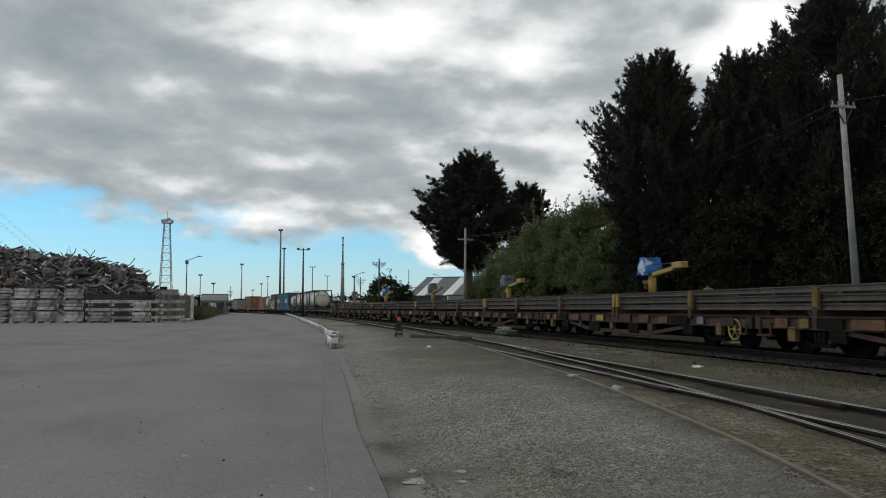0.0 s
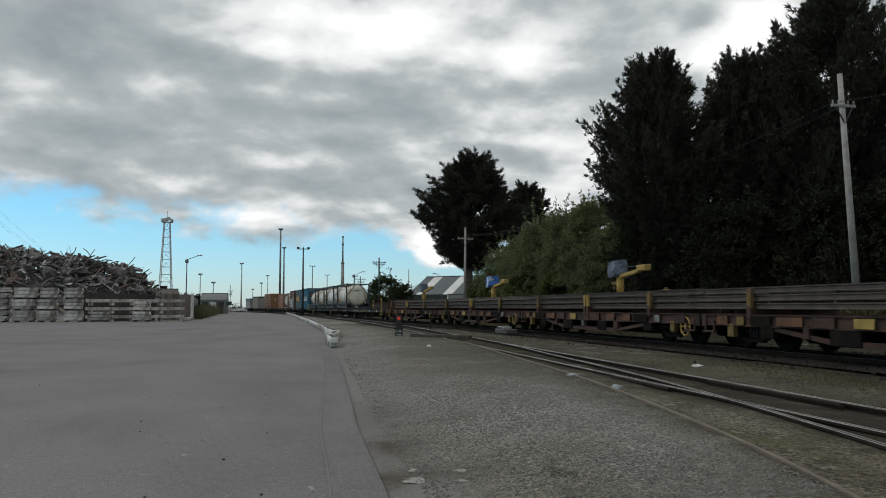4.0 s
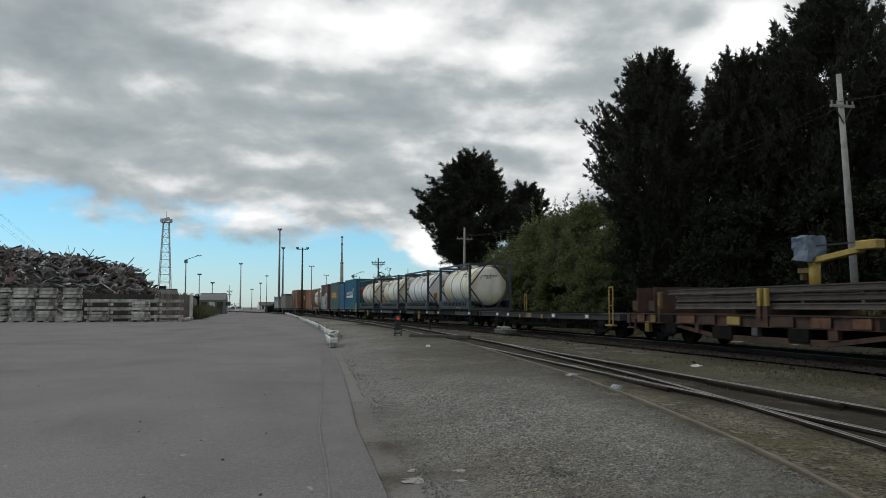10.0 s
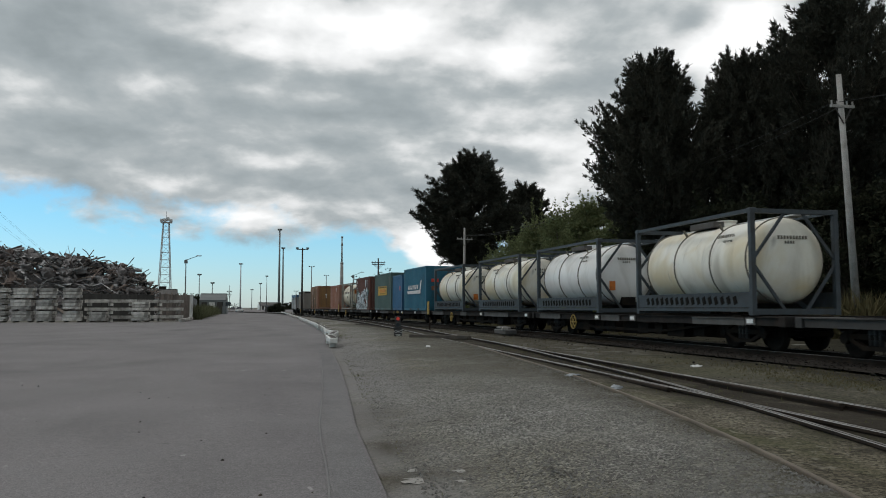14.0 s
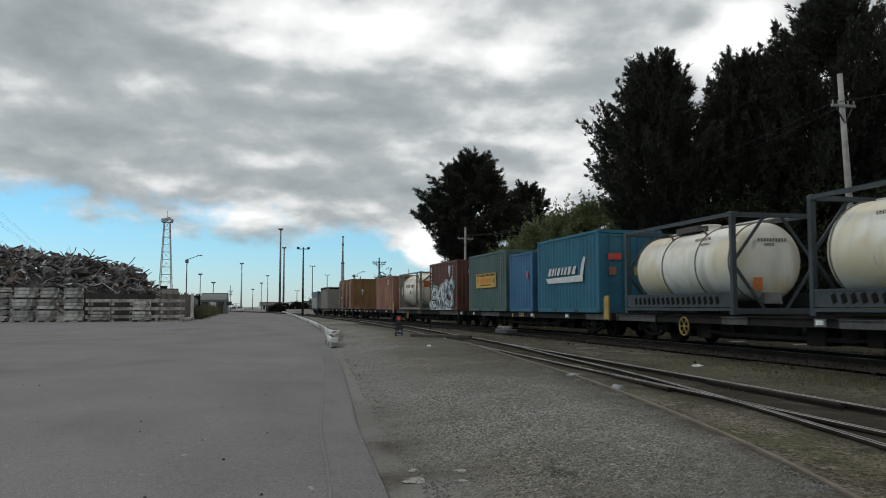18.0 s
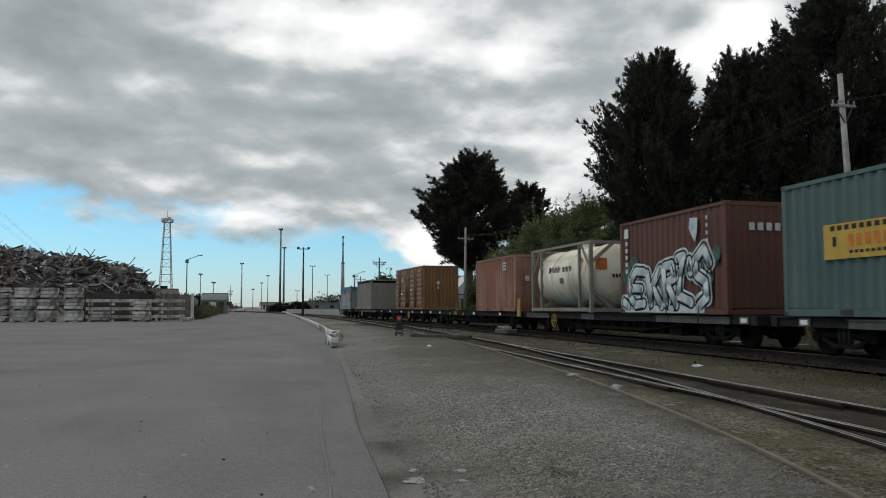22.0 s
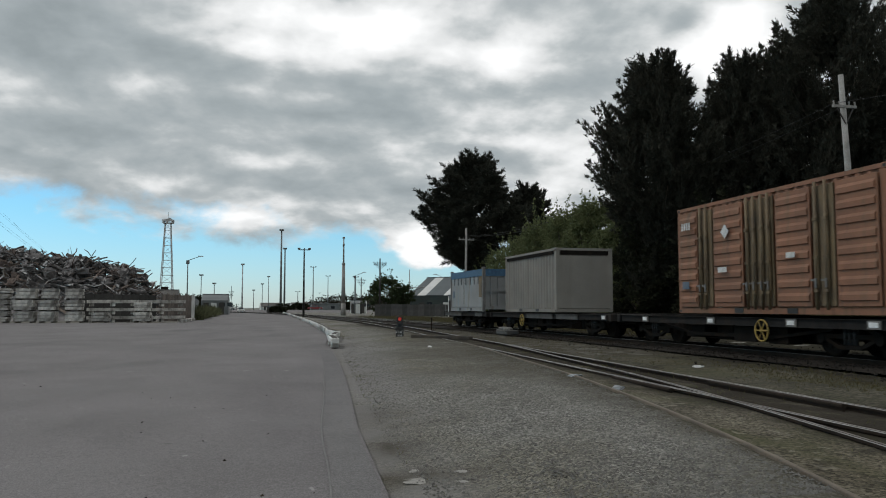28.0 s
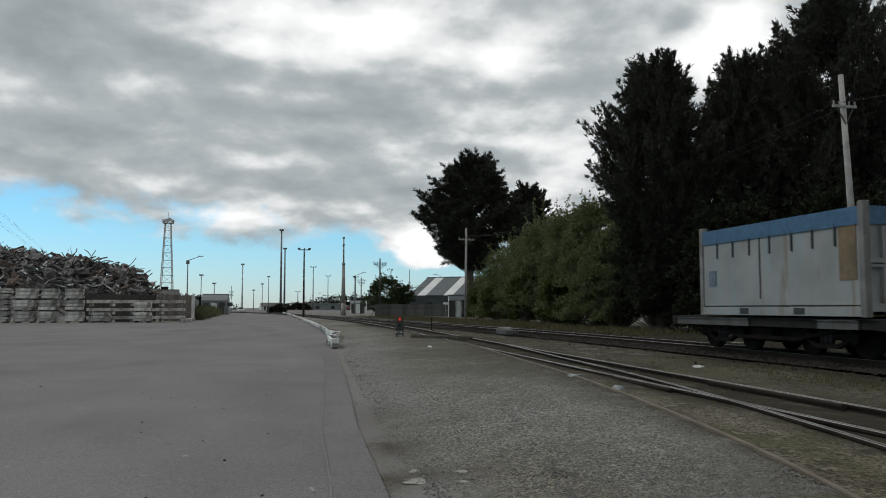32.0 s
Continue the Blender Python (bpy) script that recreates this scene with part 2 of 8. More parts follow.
M_DECK = mat("grey_wagon_paint", (0.04, 0.038, 0.036), (0.025, 0.024, 0.023), rough=0.75, scale=3, stain=(0.03, 0.024, 0.02), stain_scale=2)
M_DECKDARK = mat("grimy_dark_wagon_paint", (0.022, 0.0205, 0.019), (0.013, 0.012, 0.0115), rough=0.85, scale=3, stain=(0.035, 0.026, 0.02), stain_scale=2, spec=0.15)
M_PALE = mat("pale_wagon_paint", (0.19, 0.183, 0.172), (0.12, 0.115, 0.108), rough=0.75, scale=3, stain=(0.09, 0.078, 0.065), stain_scale=2)
M_SILLPLATE = mat("grey_sill_plate", (0.085, 0.082, 0.078), (0.05, 0.048, 0.045), rough=0.75, scale=3, stain=(0.04, 0.034, 0.028), stain_scale=2)
M_REFLECT = mat("reflector_white", (0.8, 0.8, 0.78), rough=0.4, scale=5, bump=0)
M_TARPBLUE = mat("blue_tarpaulin", (0.03, 0.14, 0.42), (0.02, 0.09, 0.3), rough=0.55, scale=3, bump=0.5, fine=9)
M_TARPGREY = mat("grey_tarpaulin", (0.12, 0.15, 0.19), (0.07, 0.09, 0.12), rough=0.6, scale=3, bump=0.5, fine=9)
M_CREAM = mat("cream_tank", (0.70, 0.68, 0.615), (0.64, 0.60, 0.49), rough=0.42, scale=0.55, fine=25, bump=0.05, stain=(0.24, 0.205, 0.145), stain_scale=1.0, stain_amount=0.5, wave=(1, 1.3, 0.45), spec=0.5, speckle=0.12)
add_layer(M_CREAM, (0.54, 0.43, 0.22), spots(0.75, 0.53, 0.66, 0.6, (1, 0.8, 0.8), 6.0))
add_layer(M_CREAM, (0.13, 0.115, 0.09), spots(2.0, 0.62, 0.76, 0.55, (1, 2.6, 0.3), 7.0))
M_TANKWHITE = mat("white_tank", (0.72, 0.71, 0.69), (0.63, 0.615, 0.58), rough=0.4, scale=0.7, fine=25, bump=0.05, stain=(0.27, 0.245, 0.20), stain_scale=1.1, stain_amount=0.5, wave=(1, 1.3, 0.45), spec=0.5, speckle=0.12)
M_BAND = mat("grimy_band", (0.17, 0.15, 0.115), (0.10, 0.09, 0.075), rough=0.7, scale=3)
M_ENDOCHRE = mat("ochre_brown_end", (0.22, 0.115, 0.042), (0.165, 0.09, 0.036), rough=0.7, scale=0.8, fine=25, bump=0.08, stain=(0.11, 0.062, 0.032), stain_scale=1.3, stain_amount=0.7, wave=(1, 2.2, 0.13), speckle=0.22)
M_BINBLUE = mat("faded_blue_tarpaulin", (0.046, 0.112, 0.19), (0.034, 0.085, 0.15), rough=0.6, scale=3, bump=0.4, fine=9)
M_RAILBROWN = mat("brown_rail_head", (0.15, 0.122, 0.092), (0.095, 0.075, 0.056), rough=0.7, metal=0.0, scale=2, fine=50, bump=0.05)
M_GASCREAM = mat("cream_gas_tank", (0.70, 0.645, 0.52), (0.60, 0.54, 0.41), rough=0.42, scale=0.6, fine=25, bump=0.05, stain=(0.28, 0.25, 0.19), stain_scale=1.0, stain_amount=0.5, wave=(1, 1.3, 0.45), spec=0.5, speckle=0.12)
M_GASFRAME = mat("beige_frame", (0.24, 0.224, 0.188), (0.16, 0.148, 0.124), rough=0.7, scale=3, stain=(0.12, 0.10, 0.08), stain_scale=2.5)
M_FRAMEBLUE = mat("slate_frame", (0.044, 0.055, 0.063), (0.03, 0.037, 0.043), rough=0.6, scale=4, stain=(0.027, 0.0216, 0.0175), stain_scale=3)
M_TEAL = mat("teal_container", (0.0209, 0.123, 0.184), (0.0152, 0.091, 0.141), rough=0.65, scale=0.8, fine=25, bump=0.08, stain=(0.0522, 0.128, 0.15), stain_scale=1.3, stain_amount=0.6, wave=(1, 2.2, 0.13), speckle=0.22)
M_BLUE = mat("blue_container", (0.04, 0.125, 0.225), (0.027, 0.09, 0.17), rough=0.65, scale=0.8, fine=25, bump=0.08, stain=(0.085, 0.13, 0.19), stain_scale=1.3, stain_amount=0.6, wave=(1, 2.2, 0.13), speckle=0.22)
M_GREEN = mat("sage_container", (0.07, 0.115, 0.104), (0.053, 0.09, 0.083), rough=0.65, scale=0.8, fine=25, bump=0.08, stain=(0.10, 0.115, 0.095), stain_scale=1.3, stain_amount=0.6, wave=(1, 2.2, 0.13), speckle=0.22)
M_MAROON = mat("maroon_container", (0.111, 0.0408, 0.0272), (0.0808, 0.0306, 0.0221), rough=0.65, scale=0.8, fine=25, bump=0.08, stain=(0.0723, 0.0467, 0.0382), stain_scale=1.3, stain_amount=0.6, wave=(1, 2.2, 0.13), speckle=0.22)
M_SALMON = mat("faded_red_container", (0.261, 0.1001, 0.05916), (0.1914, 0.087, 0.05394), rough=0.7, scale=0.8, fine=25, bump=0.08, stain=(0.155, 0.085, 0.052), stain_scale=1.3, stain_amount=0.7, wave=(1, 2.2, 0.13), speckle=0.22)
M_ORANGE = mat("orange_container", (0.255, 0.118, 0.067), (0.17, 0.083, 0.05), rough=0.7, scale=0.8, fine=25, bump=0.08, stain=(0.13, 0.085, 0.05), stain_scale=1.3, stain_amount=0.75, wave=(1, 2.2, 0.13), speckle=0.22)
add_layer(M_GASCREAM, (0.22, 0.18, 0.12), spots(1.1, 0.53, 0.68, 0.55, (1, 1, 0.45), 6.0))
add_layer(M_TARPBLUE, (0.5, 0.53, 0.56), spots(2.6, 0.57, 0.61, 0.8, (1, 1, 1), 3.0))
add_layer(M_TEAL, (0.10, 0.075, 0.055), spots(3.2, 0.64, 0.72, 0.6, (1, 1.6, 0.3), 6.0))
add_layer(M_SALMON, (0.36, 0.24, 0.19), spots(0.9, 0.5, 0.68, 0.4, (1, 1.4, 0.5), 6.0))
add_layer(M_ORANGE, (0.09, 0.06, 0.045), spots(2.6, 0.60, 0.72, 0.6, (1, 1.5, 0.3), 6.0))
M_RUSTORANGE = mat("bare_rust", (0.15, 0.07, 0.034), (0.085, 0.042, 0.024), rough=0.9, scale=3, stain=(0.03, 0.02, 0.014), stain_scale=2.5, stain_amount=0.8)
M_SHEDWALL = mat("dark_green_cladding", (0.035, 0.048, 0.044), (0.026, 0.036, 0.034), rough=0.7, scale=0.6)
M_OCHRE = mat("ochre_bars", (0.17, 0.12, 0.065), (0.11, 0.08, 0.048), rough=0.7, scale=3, stain=(0.07, 0.05, 0.035), stain_scale=3)
M_GREY = mat("warm_grey_container", (0.225, 0.208, 0.182), (0.172, 0.158, 0.138), rough=0.7, scale=0.8, fine=25, bump=0.08, stain=(0.164, 0.144, 0.119), stain_scale=1.3, stain_amount=0.6, wave=(1, 2.2, 0.13), speckle=0.22)
M_BIN = mat("pale_grey_bin", (0.262, 0.262, 0.255), (0.19, 0.19, 0.184), rough=0.6, scale=0.8, fine=25, bump=0.08, stain=(0.16, 0.27, 0.30), stain_scale=1.0, stain_amount=0.4, wave=(1, 2.2, 0.13), speckle=0.22)
add_layer(M_BIN, (0.16, 0.12, 0.085), spots(2.6, 0.60, 0.70, 0.7, (1, 1.6, 0.25), 6.0))
M_INK = mat("dark_lettering", (0.035, 0.0315, 0.028), rough=0.7, bump=0, spec=0.12)
M_CHALK = mat("white_lettering", (0.6, 0.6, 0.584), rough=0.7, bump=0)
M_ORANGEPL = mat("orange_placard", (0.562, 0.165, 0.0225), rough=0.6, bump=0)
M_REDPL = mat("red_placard", (0.6, 0.07, 0.05), rough=0.6, bump=0)
M_GOLD = mat("yellow_panel", (0.50, 0.31, 0.045), (0.42, 0.26, 0.045), rough=0.65, scale=2, stain=(0.22, 0.16, 0.06), stain_scale=2, stain_amount=0.6, bump=0)
M_TEALPL = mat("teal_placard", (0.03, 0.25, 0.28), rough=0.6, bump=0)
M_GRAFW = mat("pale_spray_paint", (0.5, 0.545, 0.56), (0.34, 0.38, 0.40), rough=0.7, scale=4, bump=0)
M_GRAFG = mat("green_spray_paint", (0.04, 0.095, 0.06), rough=0.7, bump=0)
M_SCRAP = mat("scrap_metal", (0.245, 0.228, 0.223), (0.111, 0.105, 0.103), rough=0.75, metal=0.1, scale=1.5, per_object=0.5)
M_SCRAPBROWN = mat("rusted_scrap", (0.186, 0.141, 0.118), (0.1, 0.0793, 0.0708), rough=0.85, scale=1.5, per_object=0.4)
M_SCRAPL = mat("pale_scrap", (0.36, 0.354, 0.342), (0.228, 0.222, 0.216), rough=0.6, metal=0.1, scale=1.5, per_object=0.4)
M_BARK = mat("bark", (0.10, 0.08, 0.06), (0.06, 0.05, 0.04), rough=0.95, scale=3, fine=20, bump=0.8)
M_CONIFER = leaf_mat("conifer_needles", (0.023, 0.02472, 0.01978), (0.0598, 0.05865, 0.04485), 0.08)
M_OLDPINE = leaf_mat("old_cypress_needles", (0.023, 0.025, 0.020), (0.053, 0.054, 0.042), 0.08)
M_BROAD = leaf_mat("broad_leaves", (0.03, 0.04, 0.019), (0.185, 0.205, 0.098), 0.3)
# darker copy of the hedge foliage, with shade put into its colour
M_SHADELEAF = leaf_mat("shade_dark_leaves", (0.0132, 0.0155, 0.0100), (0.030, 0.032, 0.018), 0.1)
M_IVY = leaf_mat("ivy_leaves", (0.03, 0.045, 0.012), (0.085, 0.10, 0.03), 0.25)
M_GRASS = leaf_mat("dry_grass", (0.075, 0.068, 0.034), (0.12, 0.105, 0.055), 0.3)
M_TALLWEED = leaf_mat("tall_weeds", (0.05, 0.06, 0.032), (0.115, 0.12, 0.066), 0.3)
M_WEED = leaf_mat("weeds", (0.06, 0.075, 0.03), (0.13, 0.12, 0.05), 0.3)
M_ROOF = mat("dark_roof_sheet", (0.085, 0.10, 0.105), (0.065, 0.078, 0.082), rough=0.6, scale=0.6)
M_ROOFW = mat("clear_roof_sheet", (0.6, 0.6, 0.58), (0.5, 0.5, 0.48), rough=0.5, scale=0.6)
M_WALLG = mat("grey_cladding", (0.16, 0.17, 0.17), (0.12, 0.13, 0.13), rough=0.7, scale=0.6)
M_WALLW = mat("pale_cladding", (0.6, 0.6, 0.57), (0.5, 0.5, 0.47), rough=0.7, scale=0.6)
M_FENCE = mat("dark_fence", (0.108, 0.102, 0.0945), (0.0707, 0.0662, 0.0624), rough=0.85, scale=2, per_object=0.25)
M_RED = mat("red_car_paint", (0.20, 0.03, 0.03), rough=0.4, scale=2, bump=0)
M_GLASS = mat("dark_glass", (0.03, 0.035, 0.04), rough=0.15, bump=0, spec=0.6)
M_DISTANCE = mat("distant_town", (0.2, 0.21, 0.22), (0.12, 0.13, 0.13), rough=0.9, scale=0.05)


def lamp_mat(name, color, strength):
    m = bpy.data.materials.new(name)
    m.use_nodes = True
    b = m.node_tree.nodes["Principled BSDF"]
    b.inputs["Base Color"].default_value = (*color, 1)
    b.inputs["Emission Color"].default_value = (*color, 1)
    b.inputs["Emission Strength"].default_value = strength
    return m


M_REDLAMP = lamp_mat("red_signal_light", (0.6, 0.05, 0.03), 0.12)


# ---- mesh helpers ----
def box(bm, c, s, turn=None, taper=1.0):
    """A box round c with sides s; taper narrows its top."""
    vs = []
    for z in (-0.5, 0.5):
        k = taper if z > 0 else 1.0
        for x, y in ((-0.5, -0.5), (0.5, -0.5), (0.5, 0.5), (-0.5, 0.5)):
            p = Vector((x * s[0] * k, y * s[1] * k, z * s[2]))
            vs.append(bm.verts.new((turn @ p if turn else p) + Vector(c)))
    for f in ((3, 2, 1, 0), (4, 5, 6, 7), (0, 1, 5, 4), (1, 2, 6, 5), (2, 3, 7, 6), (3, 0, 4, 7)):
        bm.faces.new([vs[i] for i in f])


def rod(bm, a, b, r, r2=None, seg=8, caps=True):
    """A round bar from a to b."""
    a, b = Vector(a), Vector(b)
    r2 = r if r2 is None else r2
    q = (b - a).to_track_quat("Z", "Y")
    rings = []
    for p, k in ((a, r), (b, r2)):
        rings.append([bm.verts.new(p + q @ Vector((k * math.cos(i * math.tau / seg), k * math.sin(i * math.tau / seg), 0))) for i in range(seg)])
    for i in range(seg):
        f = bm.faces.new((rings[0][i], rings[0][(i + 1) % seg], rings[1][(i + 1) % seg], rings[1][i]))
        f.smooth = seg > 6
    if caps:
        bm.faces.new(rings[0][::-1])
        bm.faces.new(rings[1])


def beam(bm, a, b, w, h):
    """A square bar from a to b, w wide and h high."""
    a, b = Vector(a), Vector(b)
    d = b - a
    q = d.to_track_quat("Y", "Z")
    box(bm, (a + b) / 2, (w, d.length, h), q.to_matrix())


def lathe(bm, profile, axis="Z", seg=20, at=(0, 0, 0)):
    """A turned body: profile of (radius, height)."""
    rings = []
    for r, z in profile:
        ring = []
        for i in range(seg):
            a = i * math.tau / seg
            p = (r * math.cos(a), r * math.sin(a), z)
            if axis == "Y":
                p = (p[0], p[2], p[1])
            elif axis == "X":
                p = (p[2], p[0], p[1])
            ring.append(bm.verts.new(Vector(p) + Vector(at)))
        rings.append(ring)
    for k in range(len(rings) - 1):
        for i in range(seg):
            f = bm.faces.new((rings[k][i], rings[k][(i + 1) % seg], rings[k + 1][(i + 1) % seg], rings[k + 1][i]))
            f.smooth = True
    bm.faces.new(rings[0])
    bm.faces.new(rings[-1])


def ring(bm, c, r, t, axis="X", seg=20, seg2=6):
    """A torus round c."""
    rows = []
    for i in range(seg):
        a = i * math.tau / seg
        row = []
        for j in range(seg2):
            b = j * math.tau / seg2
            k = r + t * math.cos(b)
            p = (t * math.sin(b), k * math.cos(a), k * math.sin(a))
            if axis == "Y":
                p = (p[1], p[0], p[2])
            elif axis == "Z":
                p = (p[1], p[2], p[0])
            row.append(bm.verts.new(Vector(p) + Vector(c)))
        rows.append(row)
    for i in range(seg):
        for j in range(seg2):
            f = bm.faces.new((rows[i][j], rows[(i + 1) % seg][j], rows[(i + 1) % seg][(j + 1) % seg2], rows[i][(j + 1) % seg2]))
            f.smooth = True


def finish(bm, name, material, bevel=0.0):
    if bevel:
        bmesh.ops.bevel(bm, geom=list(bm.edges), offset=bevel, segments=1, affect="EDGES", clamp_overlap=True)
    bmesh.ops.recalc_face_normals(bm, faces=list(bm.faces))
    me = bpy.data.meshes.new(name)
    bm.to_mesh(me)
    bm.free()
    me.materials.append(material)
    return me


def part(name, bm, material, parent, label="", bevel=0.0):
    ob = new(name, finish(bm, name, material, bevel))
    ob.parent = parent
    if label:
        tagged(ob, label)
    return ob


def piece(name, mesh, parent, m):
    ob = new(name, mesh)
    ob.parent = parent
    ob.matrix_basis = m
    return ob


def thing(name, m, label, category, group=""):
    ob = new(name)
    ob.matrix_basis = m
    return tagged(ob, label, category, group)


def boxes(*items):
    bm = bmesh.new()
    for it in items:
        box(bm, *it)
    return bm


def raw(name, verts, faces, material, smooth=False):
    me = bpy.data.meshes.new(name)
    me.from_pydata(verts, [], faces)
    me.materials.append(material)
    if smooth:
        me.polygons.foreach_set("use_smooth", [True] * len(me.polygons))
    me.update()
    return me


# ---- the running line: where the train's track lies ----
BEND = ((0, 0.491), (40, 2.277), (80, -1.007), (120, 0.813), (160, 1.913), (200, 1.747), (240, 1.737), (330, 1.6))
_s = np.arange(0.0, 340.0, 1.0)
_k = np.interp(_s, [b[0] for b in BEND], [b[1] for b in BEND]) / 1000
_th = np.concatenate([[0], np.cumsum((_k[1:] + _k[:-1]) / 2)])
_mid = (_th[1:] + _th[:-1]) / 2
_x = 12.471 + np.concatenate([[0], np.cumsum(-np.sin(_mid))])
_y = np.concatenate([[0], np.cumsum(np.cos(_mid))])


def line_at(s):
    """Place and heading of the running line, s metres along it."""
    if s < 0:
        return 12.471, s, 0.0
    return float(np.interp(s, _s, _x)), float(np.interp(s, _s, _y)), float(np.interp(s, _s, _th))


TRAVEL = ((0, 3.05), (2.5, 20.12), (4, 30.4), (6, 44.0), (8, 57.37), (10, 70.58), (12, 83.06), (14, 95.6), (16, 108.18), (18, 120.93), (20, 133.98), (22, 147.29), (24, 160.53), (26, 173.73), (28, 186.87), (30, 200.01), (32, 213.43))


def travelled(t):
    return float(np.interp(t, [a for a, b in TRAVEL], [b for a, b in TRAVEL]))


def rolling_pose(s, t, u=0.0, z=0.0):
    x, y, th = line_at(s - travelled(t))
    return pose(x + u * math.cos(th), y + u * math.sin(th), z, 0, 0, math.degrees(th))


MOVERS, WHEELSETS = [], []


def ride(ob, s, u=0.0, z=0.0):
    """ob travels with the train; s is its middle along the train."""
    ob.matrix_basis = rolling_pose(s, 0, u, z)
    MOVERS.append((ob, s, u, z))
    return ob


def motions():
    walk(cloud_deck, [(0, pose(0, 0, 0)), (32, pose(0, 0, 0, 0, 0, 1.6))])
    for ob, rows in DRIVES:
        walk(ob, rows)
    for ob, s, u, z in MOVERS:
        walk(ob, [(t, rolling_pose(s, t, u, z)) for t, _ in TRAVEL])
    for ob, place in WHEELSETS:
        rows = []
        for i in range(0, 481):
            t = i / 15
            rows.append((t, Matrix.Translation(place) @ pose(0, 0, 0, math.degrees(travelled(t) / 0.42) % 360)))
        walk(ob, rows)


# ---- the setting ----
GROUND = -0.2


def sheet(name, outline_pairs, z, material, label):
    """A strip of ground between pairs of points on its two sides."""
    verts, faces = [], []
    for a, b in outline_pairs:
        n = 9
        for i in range(n):
            k = i / (n - 1)
            verts.append((a[0] + (b[0] - a[0]) * k, a[1] + (b[1] - a[1]) * k, z))
    for r in range(len(outline_pairs) - 1):
        for i in range(8):
            q = r * 9 + i
            faces.append((q, q + 1, q + 10, q + 9))
    ob = new(name, raw(name, verts, faces, material))
    return tagged(ob, label, "ground", kind="structure")


NEAR_LINE = [(5.35, -60), (5.35, -12), (5.55, 0), (5.75, 7), (5.88, 12), (6.08, 20), (6.45, 32), (6.85, 46), (6.9, 62), (6.2, 80), (5.3, 98), (4.5, 116)]
SIDING = [(-1.5, -16), (0.6, -8), (1.98, -2), (3.19, 2.0), (4.01, 5.0), (4.46, 7.3), (4.83, 9.6), (5.22, 12.6), (5.62, 17.2), (6.02, 21.5), (6.2, 24.0)]
# the road's near edge, from behind the camera to where the kerb blocks begin, and on along the kerb
EDGE = [(-3.0, -12), (0.1, 0), (0.55, 3), (0.74, 5.4), (0.84, 8.4), (1.05, 11.6), (1.28, 15.6), (1.43, 18.8), (1.6, 23), (1.75, 29), (2.15, 33), (2.6, 47), (2.55, 60), (2.45, 86), (2.1, 135), (1.5, 190), (-3, 330)]


def along(rows, y):
    return float(np.interp(y, [r[1] for r in rows], [r[0] for r in rows]))


def ground_z(x, y):
    """The gravel is heaped almost to the rail heads of the yard tracks and falls away to the road and the line."""
    if x < -1 or x > 24 or y < -14 or y > 110:
        return GROUND
    d = along(SIDING, y) - 0.55 if y < 24 else along(NEAR_LINE, y) - 0.55
    e = along(EDGE, y)
    a = along(NEAR_LINE, y) + 0.55
    far = max(0.0, min(1.0, (60 - y) / 30))
    z = float(np.interp(x, [e + 0.1, e + 0.7, d - 1.6, d - 0.06, d + 0.1, a - 0.12, a + 0.12, a + 1.2, 10.2, 12], [GROUND, -0.165, -0.06, -0.012, -0.055, -0.105, -0.11, -0.118, -0.15, GROUND])) if d > e + 2.4 else float(np.interp(x, [e, d, a, 10.2, 12], [-0.13, -0.07, -0.115, -0.15, GROUND]))
    z = GROUND + (z - GROUND) * far
    return z + (0.018 * noise.noise((x * 0.6, y * 0.45, 0)) + 0.012 * noise.noise((x * 1.9, y * 1.9, 3))) * (min(1.0, 0.25 + 0.5 * abs(x - d)) if x > e + 0.3 else 0)


def dirt_at(x, y):
    """Brown dirt creeps out from the siding's rail; one old oily stain lies by the asphalt."""
    if y < -14 or y > 60 or x < 0 or x > 12:
        return 0.0
    r = (along(SIDING, y) if y < 24 else along(NEAR_LINE, y)) - 0.552
    wide = float(np.interp(y, [5, 10, 20, 40], [0.35, 0.9, 1.8, 2.4])) * (1 + 0.5 * noise.noise((y * 0.7, 1, 0)))
    d = max(0.0, min(1.0, (x - r) / wide + 1)) * 0.9
    for cx, cy, a, b, k in OIL:
        q = ((x - cx) / a) ** 2 + ((y - cy) / b) ** 2
        d = max(d, k * math.exp(-q * 1.2))
    return d


OIL = [(1.05, 7.3, 0.22, 0.6, 0.85), (1.02, 5.95, 0.5, 0.28, 0.85), (1.45, 5.95, 0.3, 0.2, 0.6), (1.2, 9.4, 0.3, 1.2, 0.35), (2.9, 10.5, 0.7, 1.8, 0.25)]


def crumbs_at(x, y):
    """Crumbled old asphalt lies over the gravel beside the road's edge."""
    if y < 1 or y > 34 or x > 4:
        return 0.0
    wide = float(np.interp(y, [4, 9, 15, 30], [0.55, 0.8, 1.3, 1.5])) * (1 + 0.6 * noise.noise((y * 0.6, 4, 0)))
    return max(0.0, min(1.0, 1.25 - (x - along(EDGE, y)) / wide))


